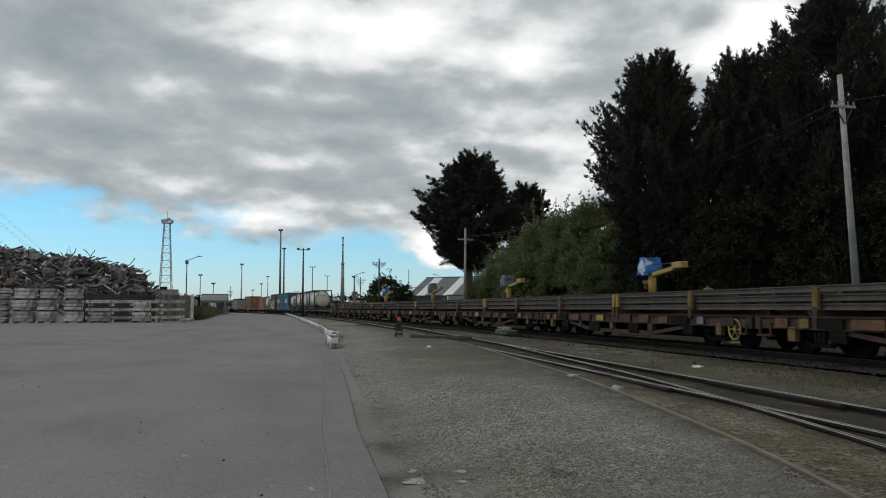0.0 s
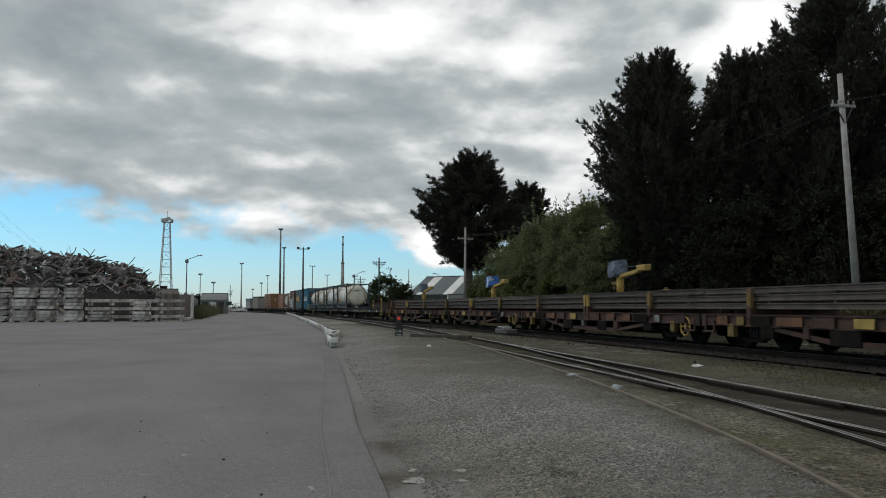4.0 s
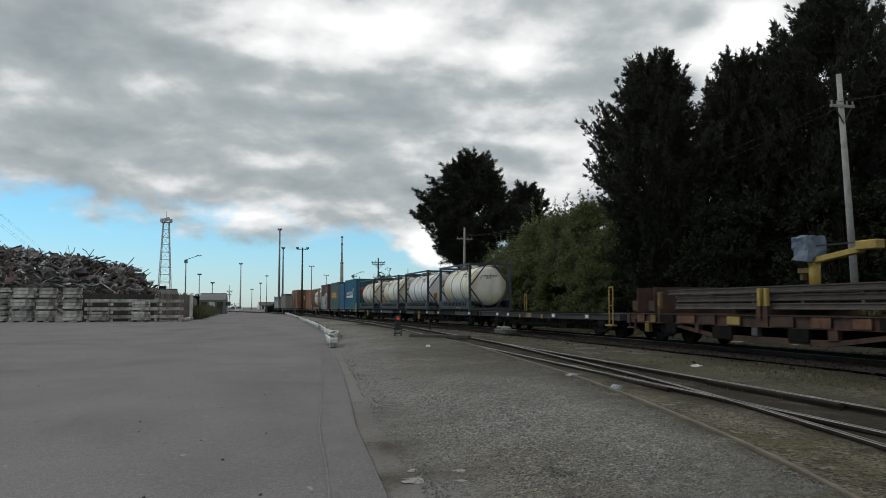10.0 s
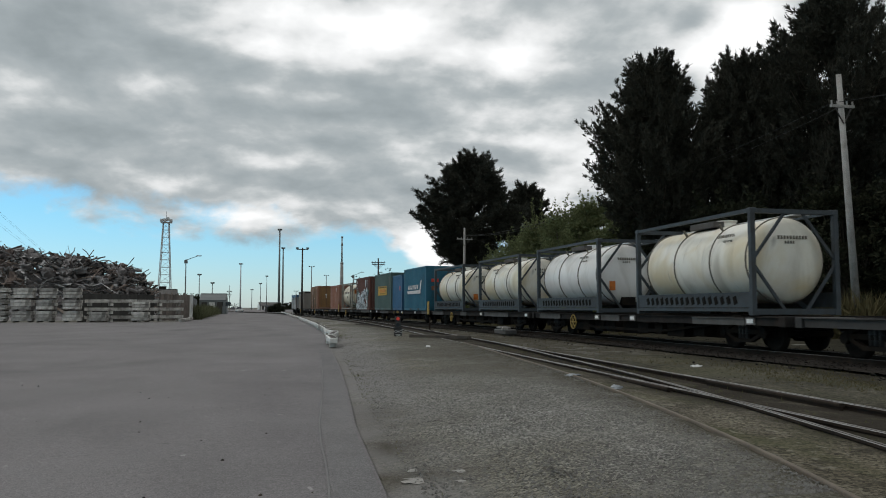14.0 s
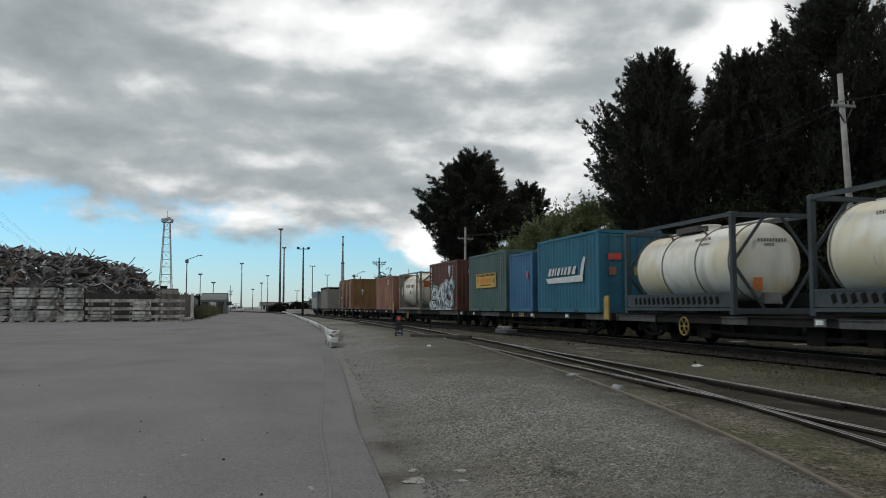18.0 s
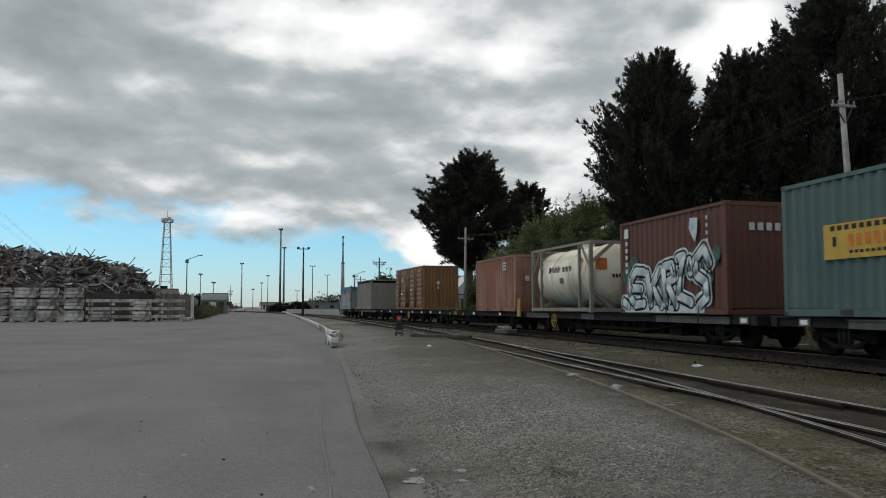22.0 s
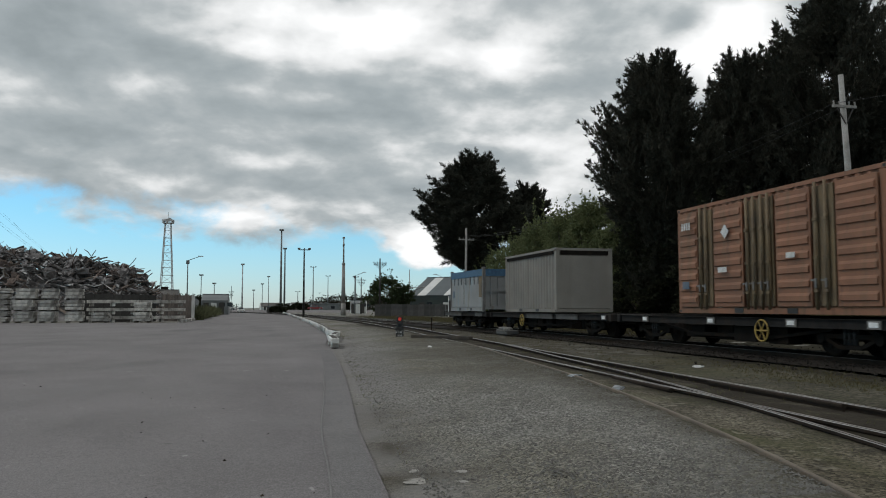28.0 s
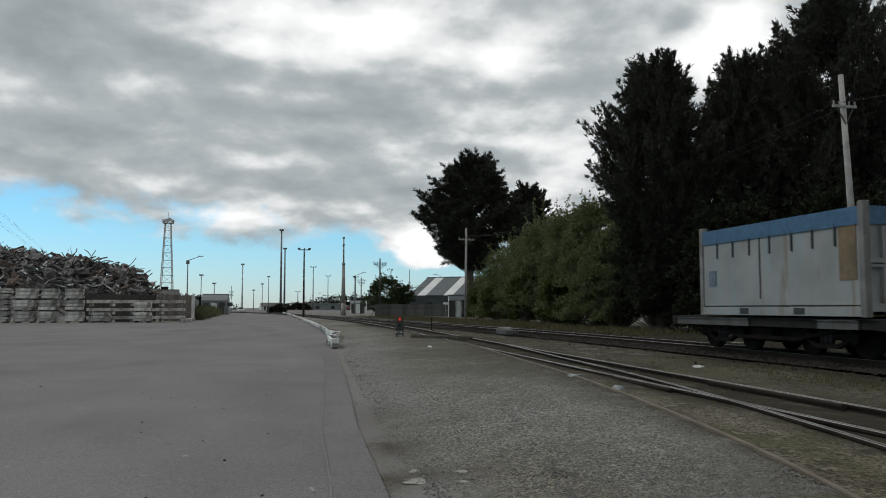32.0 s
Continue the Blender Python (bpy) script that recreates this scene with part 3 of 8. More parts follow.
# ground: one sheet to the horizon, fine and uneven near the camera
def make_ground():
    xs = np.concatenate([[-4500, -1500, -500, -150, -60, -25, -8, -3, -1.2], np.arange(-1, 13, 0.2), np.arange(13, 25, 1.0), [30, 45, 80, 200, 600, 1500, 4500]])
    ys = np.concatenate([[-4500, -1000, -200, -40, -16], np.arange(-14, 3, 1.0), np.arange(3, 26, 0.25), np.arange(26, 62, 1.0), np.arange(62, 120, 4), [140, 180, 260, 500, 1000, 2000, 4600]])
    verts = [(x, y, ground_z(x, y)) for y in ys for x in xs]
    w = len(xs)
    faces = [(j * w + i, j * w + i + 1, (j + 1) * w + i + 1, (j + 1) * w + i) for j in range(len(ys) - 1) for i in range(w - 1)]
    me = raw("ground", verts, faces, M_GRAVEL, True)
    me.attributes.new("dirt", "FLOAT", "POINT").data.foreach_set("value", [dirt_at(x, y) for x, y, z in verts])
    me.attributes.new("crumbs", "FLOAT", "POINT").data.foreach_set("value", [crumbs_at(x, y) for x, y, z in verts])
    ob = new("ground", me)
    return tagged(ob, "grey-brown compacted gravel ground beside the tracks", "ground", kind="structure")


make_ground()
pairs = []
for x, y in EDGE:
    lx = -70 if y < 70 else float(np.interp(y, [70, 86, 135, 190, 330], [-7.7, -8.4, -9.6, -11, -16]))
    pairs.append(((lx, y), (x, y)))
    if y == 60:
        pairs.append(((-70, 70.0), (2.5, 70.0)))
        pairs.append(((-7.7, 70.3), (2.5, 70.3)))
fine_pairs = []
for (a, b), (c, d) in zip(pairs, pairs[1:]):
    n_ = max(1, int((b[1] - a[1] + d[1] - c[1]) and (d[1] - b[1]) / 0.25)) if b[1] < 26 and b[1] > 1 else 1
    for k in range(n_):
        q = k / n_
        yy = b[1] + (d[1] - b[1]) * q
        wob = 0.045 * noise.noise((yy * 1.3, 0, 5)) + 0.03 * noise.noise((yy * 4.1, 0, 2)) if n_ > 1 else 0
        fine_pairs.append(((a[0] + (c[0] - a[0]) * q, a[1] + (c[1] - a[1]) * q), (b[0] + (d[0] - b[0]) * q + wob, yy)))
fine_pairs.append(pairs[-1])
sheet("road", fine_pairs, GROUND + 0.03, M_ASPHALT, "worn grey asphalt road with faint tyre marks")
strip = [((along(EDGE, y) - 0.36 + 0.02 * math.sin(y * 1.1), y), (along(EDGE, y) - 0.03, y)) for y in np.arange(2, 24, 0.8)]
sheet("road_edge", strip, GROUND + 0.034, M_PATCH, "patched darker strip along the asphalt edge")
for off, a0, a1 in ((-0.37, 4.5, 19),):
    seal = [((along(EDGE, y) + off - 0.007 + 0.016 * noise.noise((y * 0.9, off * 9, 0)), y), (along(EDGE, y) + off + 0.007 + 0.016 * noise.noise((y * 0.9, off * 9, 0)), y)) for y in np.arange(a0, a1, 0.35)]
    sheet("crack_seal", seal, GROUND + 0.038, M_CRACK, "pale sealed crack in the asphalt edge")


def draped(name, rows, lift, material, label, cols=10, oil_shade=None):
    """A strip that follows the ground's rise and fall, darkened for grease and shade where the given function says."""
    verts, faces = [], []
    for y, x0, x1 in rows:
        for i in range(cols):
            x = x0 + (x1 - x0) * i / (cols - 1)
            verts.append((x, y, ground_z(x, y) + lift))
    for r in range(len(rows) - 1):
        for i in range(cols - 1):
            q = r * cols + i
            faces.append((q, q + 1, q + cols + 1, q + cols))
    me = raw(name, verts, faces, material, True)
    if oil_shade:
        me.attributes.new("oil_shade", "FLOAT", "POINT").data.foreach_set("value", [oil_shade(x, y) for x, y, z in verts])
    return tagged(new(name, me), label, "ground", kind="structure")


def ease(a, b, x):
    return min(1.0, max(0.0, (x - a) / (b - a)))


# dark between the rails for grease, wider out for the rails' shadow
rows = [(y, (along(SIDING, y) if y < 24 else along(NEAR_LINE, y)) - 0.5, along(NEAR_LINE, y) + 0.75 + 0.15 * noise.noise((y * 0.8, 2, 0))) for y in np.arange(-12, 60, 0.25)]
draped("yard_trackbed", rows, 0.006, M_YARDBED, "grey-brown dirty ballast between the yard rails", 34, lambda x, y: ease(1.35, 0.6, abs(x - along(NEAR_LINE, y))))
# darkens towards the running line, grime and shadow both in the colour
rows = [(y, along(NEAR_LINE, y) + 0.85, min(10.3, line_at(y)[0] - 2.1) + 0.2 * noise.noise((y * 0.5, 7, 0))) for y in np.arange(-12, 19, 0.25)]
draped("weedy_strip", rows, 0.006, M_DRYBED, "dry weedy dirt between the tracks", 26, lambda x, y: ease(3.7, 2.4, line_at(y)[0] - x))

# shade of the trees and the train is put into this strip's colour
rows = [(y, line_at(y)[0] + 2.1 + 0.2 * noise.noise((y * 0.5, 3, 0)), line_at(y)[0] + 14) for y in np.arange(-6, 120, 1.0)]
draped("verge", rows, 0.008, M_VERGE, "weedy soil beyond the line, darkened for shade under the hedge", 12)

# ballast bed under the running line, its oily colour deepened for the wagons' shade
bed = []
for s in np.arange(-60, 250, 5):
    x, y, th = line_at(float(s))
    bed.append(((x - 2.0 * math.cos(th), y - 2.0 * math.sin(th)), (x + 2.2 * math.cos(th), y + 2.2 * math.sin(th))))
sheet("trackbed", bed, GROUND + 0.09, M_BALLAST, "oily ballast bed under the running line, darkened for the wagons' shade")


def curve_points(ctrl, step=1.0):
    """A smooth line through control points."""
    ys = [c[1] for c in ctrl]
    out = []
    y = ys[0]
    while y < ys[-1]:
        i = max(1, min(len(ctrl) - 3, int(np.searchsorted(ys, y, side="right")) - 1)) if len(ctrl) > 3 else 0
        p0, p1, p2, p3 = ctrl[i - 1], ctrl[i], ctrl[i + 1], ctrl[i + 2]
        if y < p1[1] or y > p2[1]:
            out.append((float(np.interp(y, ys, [c[0] for c in ctrl])), y))
        else:
            h = p2[1] - p1[1]
            t = (y - p1[1]) / h
            m1 = (p2[0] - p0[0]) / (p2[1] - p0[1]) * h
            m2 = (p3[0] - p1[0]) / (p3[1] - p1[1]) * h
            x = (2 * t ** 3 - 3 * t * t + 1) * p1[0] + (t ** 3 - 2 * t * t + t) * m1 + (-2 * t ** 3 + 3 * t * t) * p2[0] + (t ** 3 - t * t) * m2
            out.append((x, y))
        y += step
    out.append((ctrl[-1][0], ctrl[-1][1]))
    return out


RAIL_SHAPE = [(-0.062, -0.13), (0.062, -0.13), (0.062, -0.118), (0.012, -0.10), (0.012, -0.038), (0.034, -0.034), (0.034, -0.008), (0.027, -0.001), (0.014, 0.001), (-0.014, 0.001), (-0.027, -0.001), (-0.034, -0.008), (-0.034, -0.034), (-0.012, -0.038), (-0.012, -0.10), (-0.062, -0.118)]


def rail_mesh(name, pts, z, top_material, wide=1.0):
    """A flat-bottomed rail swept along pts, worn bright on its head."""
    verts, faces, mats = [], [], []
    n = len(RAIL_SHAPE)
    worn = (7, 8, 9, 10, 11) if top_material is M_RAILBROWN else (8, 10)
    for i, (x, y) in enumerate(pts):
        a, b = pts[max(0, i - 1)], pts[min(len(pts) - 1, i + 1)]
        d = math.hypot(b[0] - a[0], b[1] - a[1])
        nx, ny = (b[1] - a[1]) / d, -(b[0] - a[0]) / d
        for u, w in RAIL_SHAPE:
            verts.append((x + nx * u * wide, y + ny * u * wide, z + w))
    for i in range(len(pts) - 1):
        for k in range(n):
            q = (k + 1) % n
            faces.append((i * n + k, i * n + q, (i + 1) * n + q, (i + 1) * n + k))
            mats.append(1 if k in worn else 0)
    faces += [tuple(range(n))[::-1], tuple(range((len(pts) - 1) * n, len(pts) * n))]
    mats += [0, 0]
    me = raw(name, verts, faces, M_RAILRUST)
    me.materials.append(top_material)
    me.polygons.foreach_set("material_index", mats)
    return me


def offset(pts, u):
    out = []
    for i, (x, y) in enumerate(pts):
        a, b = pts[max(0, i - 1)], pts[min(len(pts) - 1, i + 1)]
        d = math.hypot(b[0] - a[0], b[1] - a[1])
        out.append((x + (b[1] - a[1]) / d * u, y - (b[0] - a[0]) / d * u))
    return out


def track(name, pts, z, label, tops, first, last, spacing=0.62, skip=None, sink=-0.199, lift=0.0):
    """A track of two rails on timber sleepers, with its fishplates."""
    tr = tagged(new(name), label, "railway track", kind="structure")
    for u, top in zip((-0.552, 0.552), tops):
        ob = new("rail", rail_mesh("rail", offset(pts, u), z + (lift if u < 0 else 0), top, 0.55 if lift and u < 0 else 1.0))
        ob.parent = tr
    me = finish(boxes(((0, 0, 0), (2.1, 0.21, 0.12))), "sleeper", M_SLEEPER, 0.012)
    plate = finish(boxes(((0, 0, 0), (0.2, 0.14, 0.014)), ((0.09, 0.03, 0.02), (0.025, 0.025, 0.03)), ((-0.09, -0.03, 0.02), (0.025, 0.025, 0.03))), "baseplate", M_RAILRUST)
    dist, k = 0.0, 0
    for i in range(len(pts) - 1):
        a, b = pts[i], pts[i + 1]
        L = math.hypot(b[0] - a[0], b[1] - a[1])
        while dist < L:
            x, y = a[0] + (b[0] - a[0]) * dist / L, a[1] + (b[1] - a[1]) * dist / L
            if first <= y <= last and not (skip and skip(y)):
                yaw = math.degrees(math.atan2(-(b[0] - a[0]), b[1] - a[1])) + random.uniform(-1.5, 1.5)
                piece("sleeper", me, tr, pose(x + random.uniform(-0.05, 0.05), y, z + sink - random.uniform(0, 0.02), 0, 0, yaw))
                if y < 34:
                    for u in (-0.552, 0.552):
                        c, s = math.cos(radians(yaw)), math.sin(radians(yaw))
                        piece("baseplate", plate, tr, pose(x + u * c, y + u * s, z - 0.134, 0, 0, yaw))
            dist += spacing
        dist -= L
    return tr


main_pts = [line_at(float(s))[:2] for s in list(range(-230, 0, 5)) + list(range(0, 260, 2))]
track("track_1", main_pts, 0.0, "running line with worn rails on oily timber sleepers", (M_RAILTOP, M_RAILTOP), 4, 75)
near_pts = curve_points(NEAR_LINE)
track("track_2", near_pts, -0.02, "yard track with bright rails on dark timber sleepers", (M_RAILTOP, M_RAILTOP), 4.4, 60, sink=-0.185)
siding_pts = curve_points(SIDING, 0.7)
track("track_3", siding_pts, -0.022, "rusty siding that branches from the yard track", (M_RAILBROWN, M_RAILTOP), 50, 60, sink=-0.262, lift=0.024)


# crossing of the turnout: wing rails, check rails and a spring hook
def check_rail(name, pts, z, label):
    ob = new(name, rail_mesh(name, pts, z, M_RAILRUST))
    return tagged(ob, label, "rail", kind="structure")


check_rail("check_rail", offset([p for p in near_pts if 7.5 < p[1] < 12], 0.552 - 0.12), -0.02, "short rusty check rail beside the running rail")
check_rail("wing_rail", offset([p for p in near_pts if 9.6 < p[1] < 13], -0.552 - 0.10), -0.02, "rusty wing rail at the crossing")

# white kerb blocks at the road's edge
KERB = [(1.82, 26.4, -1.5, 3.1), (2.16, 30.4, -7, 3.0), (2.34, 34.2, 3, 3.0)]
for k in range(5):
    KERB.append((2.40 + 0.03 * k + random.uniform(-0.03, 0.03), 37.7 + 2.65 * k, -1.0 + random.uniform(-3, 3), 2.5))
y = 51.0
while y < 185:
    KERB.append((float(np.interp(y, [50, 71, 143, 185], [2.56, 2.6, 2.2, 1.65])) + random.uniform(-0.06, 0.06), y, random.uniform(-2, 2), 3.0))
    y += 3.15


def kerb_block(x, y, turn, length):
    k = thing("kerb_block", pose(x, y, GROUND + 0.03, 0, 0, turn), "white-painted timber kerb block with chipped dark top", "kerb", "kerb blocks along the road")
    part("beam", boxes(((0, 0, 0.21), (0.25, length, 0.16))), M_WHITE, k, bevel=0.02)
    for e in (-0.36, 0.36):
        part("foot", boxes(((0, e * length, 0.065), (0.23, 0.40, 0.13))), M_WHITE, k, bevel=0.015)
    part("top_stain", boxes(((0.01, 0, 0.293), (0.16, length * 0.9, 0.008))), M_SLEEPER, k, "bare dark timber where the paint is gone")
    return k


for x, y, a, length in KERB:
    kerb_block(x, y, a, length)
# pale kerb on the far side, below the fence
for i in range(34):
    yy = 71.5 + i * 3.3
    xx = float(np.interp(yy, [71, 135, 181], [-7.6, -9.4, -10.6]))
    k = thing("kerb_stone", pose(xx, yy, GROUND + 0.06, 0, 0, 2 + random.uniform(-2, 2)), "pale concrete kerb stone at the far road edge", "kerb", "kerb stones at the far edge")
    part("stone", boxes(((0, 0, 0.11), (0.32, 3.1, 0.22 + random.uniform(-0.05, 0.08)))), M_TIMBER, k, bevel=0.03)


# ---- cloud deck ----
def cloud_material():
    """Broken cloud on a wide dome: soft grey bellies, bright rims and gaps, thinner round the veiled sun, and a ragged lower edge with blue sky below."""
    m = bpy.data.materials.new("cloud_deck")
    m.use_nodes = True
    n, l = m.node_tree.nodes, m.node_tree.links
    n.remove(n["Principled BSDF"])
    tc = n.new("ShaderNodeTexCoord")
    unit = n.new("ShaderNodeVectorMath")
    unit.operation = "NORMALIZE"
    l.new(tc.outputs["Object"], unit.inputs[0])

    def cloud_noise(scale, stretch, shift, detail, rough, twist):
        mp = n.new("ShaderNodeMapping")
        mp.inputs["Scale"].default_value = (1, 1, stretch)
        mp.inputs["Location"].default_value = shift
        l.new(unit.outputs[0], mp.inputs["Vector"])
        a = n.new("ShaderNodeTexNoise")
        a.inputs["Scale"].default_value, a.inputs["Detail"].default_value = scale, detail
        a.inputs["Roughness"].default_value, a.inputs["Distortion"].default_value = rough, twist
        l.new(mp.outputs[0], a.inputs["Vector"])
        return a.outputs["Fac"]

    def calc(op, a, b, c=None):
        k = n.new("ShaderNodeMath")
        k.operation = op
        for i, v in enumerate((a, b) if c is None else (a, b, c)):
            if isinstance(v, (int, float)):
                k.inputs[i].default_value = v
            else:
                l.new(v, k.inputs[i])
        return k.outputs[0]

    def toward(az, el):
        d = n.new("ShaderNodeVectorMath")
        d.operation = "DOT_PRODUCT"
        a, e = radians(az), radians(el)
        d.inputs[1].default_value = (math.sin(a) * math.cos(e), math.cos(a) * math.cos(e), math.sin(e))
        l.new(unit.outputs[0], d.inputs[0])
        return d.outputs["Value"]

    def flat_noise(scale, shift, detail, rough, twist, nearer=1.0):
        """Noise laid out on the level deck, so that cloud narrows towards the horizon."""
        mp = n.new("ShaderNodeMapping")
        mp.inputs["Scale"].default_value = (nearer, nearer, 1)
        mp.inputs["Location"].default_value = shift
        l.new(deck.outputs[0], mp.inputs["Vector"])
        a = n.new("ShaderNodeTexNoise")
        a.inputs["Scale"].default_value, a.inputs["Detail"].default_value = scale, detail
        a.inputs["Roughness"].default_value, a.inputs["Distortion"].default_value = rough, twist
        l.new(mp.outputs[0], a.inputs["Vector"])
        return a.outputs["Fac"]

    sp = n.new("ShaderNodeSeparateXYZ")
    l.new(unit.outputs[0], sp.inputs[0])
    reach = calc("ADD", sp.outputs[2], 0.32)
    deck = n.new("ShaderNodeCombineXYZ")
    l.new(calc("DIVIDE", sp.outputs[0], reach), deck.inputs[0])
    l.new(calc("DIVIDE", sp.outputs[1], reach), deck.inputs[1])
    big = cloud_noise(3.1, 2.8, CLOUD_SHIFT, 4, 0.5, 0.15)
    mid = flat_noise(3.7, (0.3, 0.8, 0.0), 8, 0.52, 0.12)
    over = flat_noise(3.7, (0.3, 0.8, 0.0), 5, 0.50, 0.12, 0.955)
    fine = flat_noise(11.5, (5.3, 2.7, 0.0), 6, 0.55, 0.15)
    density = calc("MULTIPLY_ADD", mid, 0.44, calc("MULTIPLY_ADD", big, 0.20, calc("MULTIPLY_ADD", fine, 0.09, 0.165)))
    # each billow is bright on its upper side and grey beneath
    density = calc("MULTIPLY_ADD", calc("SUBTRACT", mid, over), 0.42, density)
    # where the deck thins and where it thickens, warped so that no outline is smooth
    warp_a = calc("MULTIPLY_ADD", cloud_noise(6.0, 2.0, (4.4, 1.1, 2.0), 5, 0.55, 0.0), 0.11, -0.055)
    warp_b = calc("MULTIPLY_ADD", cloud_noise(6.0, 2.0, (8.3, 3.7, 1.0), 5, 0.55, 0.0), 0.06, -0.03)
    az = calc("ADD", calc("ARCTAN2", sp.outputs[0], sp.outputs[1]), warp_a)
    el = calc("ADD", calc("ARCSINE", sp.outputs[2], 0.0), warp_b)

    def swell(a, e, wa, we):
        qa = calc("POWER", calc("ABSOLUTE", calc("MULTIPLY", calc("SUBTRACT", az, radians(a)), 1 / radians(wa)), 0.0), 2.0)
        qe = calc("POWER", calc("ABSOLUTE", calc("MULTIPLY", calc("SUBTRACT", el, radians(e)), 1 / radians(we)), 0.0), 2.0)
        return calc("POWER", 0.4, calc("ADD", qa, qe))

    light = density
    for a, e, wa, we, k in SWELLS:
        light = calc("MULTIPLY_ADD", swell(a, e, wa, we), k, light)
    # lower edge: higher toward the north-west, ragged
    rag = cloud_noise(13.0, 1.6, (0.9, 5.1, 0.0), 7, 0.6, 0.2)
    height = calc("MULTIPLY_ADD", sp.outputs[0], 0.10, sp.outputs[2])
    height = calc("MULTIPLY_ADD", rag, 0.10, calc("ADD", height, -0.0125))
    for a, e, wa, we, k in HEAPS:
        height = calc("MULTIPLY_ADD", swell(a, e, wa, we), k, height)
    edge = n.new("ShaderNodeMapRange")
    edge.interpolation_type = "SMOOTHSTEP"
    edge.inputs["From Min"].default_value, edge.inputs["From Max"].default_value = 0.124, 0.160
    l.new(height, edge.inputs["Value"])
    # bright thin rims along the lower edge
    rim = n.new("ShaderNodeMapRange")
    rim.inputs["From Min"].default_value, rim.inputs["From Max"].default_value = 0.135, 0.185
    rim.inputs["To Min"].default_value, rim.inputs["To Max"].default_value = 0.04, 0.0
    l.new(height, rim.inputs["Value"])
    light = calc("ADD", light, rim.outputs[0])
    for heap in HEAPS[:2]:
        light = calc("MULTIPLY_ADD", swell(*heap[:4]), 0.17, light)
    ramp = n.new("ShaderNodeValToRGB")
    cr = ramp.color_ramp
    cr.elements[0].position, cr.elements[0].color = 0.36, (0.231, 0.263, 0.277, 1)
    cr.elements[1].position, cr.elements[1].color = 0.79, (0.765, 0.772, 0.775, 1)
    for p, c in ((0.46, (0.282, 0.316, 0.331, 1)), (0.53, (0.334, 0.364, 0.376, 1)), (0.585, (0.425, 0.45, 0.458, 1)), (0.65, (0.575, 0.588, 0.592, 1))):
        e = cr.elements.new(p)
        e.color = c
    l.new(light, ramp.inputs[0])
    em = n.new("ShaderNodeEmission")
    l.new(ramp.outputs[0], em.inputs["Color"])
    em.inputs["Strength"].default_value = 0.81
    tr = n.new("ShaderNodeBsdfTransparent")
    ms = n.new("ShaderNodeMixShader")
    l.new(edge.outputs[0], ms.inputs[0])
    l.new(tr.outputs[0], ms.inputs[1])
    l.new(em.outputs[0], ms.inputs[2])
    l.new(ms.outputs[0], n["Material Output"].inputs["Surface"])
    return m


CLOUD_SHIFT = (1.7, 0.35, 0.2)
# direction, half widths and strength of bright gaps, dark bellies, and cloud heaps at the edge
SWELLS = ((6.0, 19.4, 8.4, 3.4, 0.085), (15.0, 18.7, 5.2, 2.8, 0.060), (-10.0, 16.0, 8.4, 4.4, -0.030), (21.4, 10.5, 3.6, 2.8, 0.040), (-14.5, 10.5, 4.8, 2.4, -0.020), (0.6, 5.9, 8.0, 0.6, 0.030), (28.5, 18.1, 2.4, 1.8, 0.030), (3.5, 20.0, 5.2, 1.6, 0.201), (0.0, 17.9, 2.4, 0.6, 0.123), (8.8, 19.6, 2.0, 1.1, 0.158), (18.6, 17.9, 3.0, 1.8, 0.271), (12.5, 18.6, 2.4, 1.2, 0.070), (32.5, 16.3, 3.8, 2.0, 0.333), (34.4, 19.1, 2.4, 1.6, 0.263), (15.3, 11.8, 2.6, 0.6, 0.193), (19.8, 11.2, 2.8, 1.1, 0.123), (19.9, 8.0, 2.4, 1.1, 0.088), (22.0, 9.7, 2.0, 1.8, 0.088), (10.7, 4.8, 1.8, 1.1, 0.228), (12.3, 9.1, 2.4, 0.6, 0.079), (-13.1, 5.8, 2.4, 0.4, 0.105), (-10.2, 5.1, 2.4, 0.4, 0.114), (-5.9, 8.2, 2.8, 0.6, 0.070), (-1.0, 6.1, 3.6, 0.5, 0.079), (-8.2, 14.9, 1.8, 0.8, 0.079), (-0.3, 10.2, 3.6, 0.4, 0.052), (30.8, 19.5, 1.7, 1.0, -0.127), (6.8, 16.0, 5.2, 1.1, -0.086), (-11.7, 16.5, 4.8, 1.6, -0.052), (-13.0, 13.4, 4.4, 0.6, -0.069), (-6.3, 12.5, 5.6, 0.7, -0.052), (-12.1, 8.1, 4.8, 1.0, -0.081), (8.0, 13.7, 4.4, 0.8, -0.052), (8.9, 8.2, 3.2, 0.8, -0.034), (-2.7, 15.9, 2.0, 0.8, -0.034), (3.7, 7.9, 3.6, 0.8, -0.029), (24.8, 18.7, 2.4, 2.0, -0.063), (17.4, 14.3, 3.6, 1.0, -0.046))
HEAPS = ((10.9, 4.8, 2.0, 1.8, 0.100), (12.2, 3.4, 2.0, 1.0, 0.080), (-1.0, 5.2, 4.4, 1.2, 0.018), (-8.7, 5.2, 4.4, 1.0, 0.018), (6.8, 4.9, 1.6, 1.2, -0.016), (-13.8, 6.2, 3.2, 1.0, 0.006))


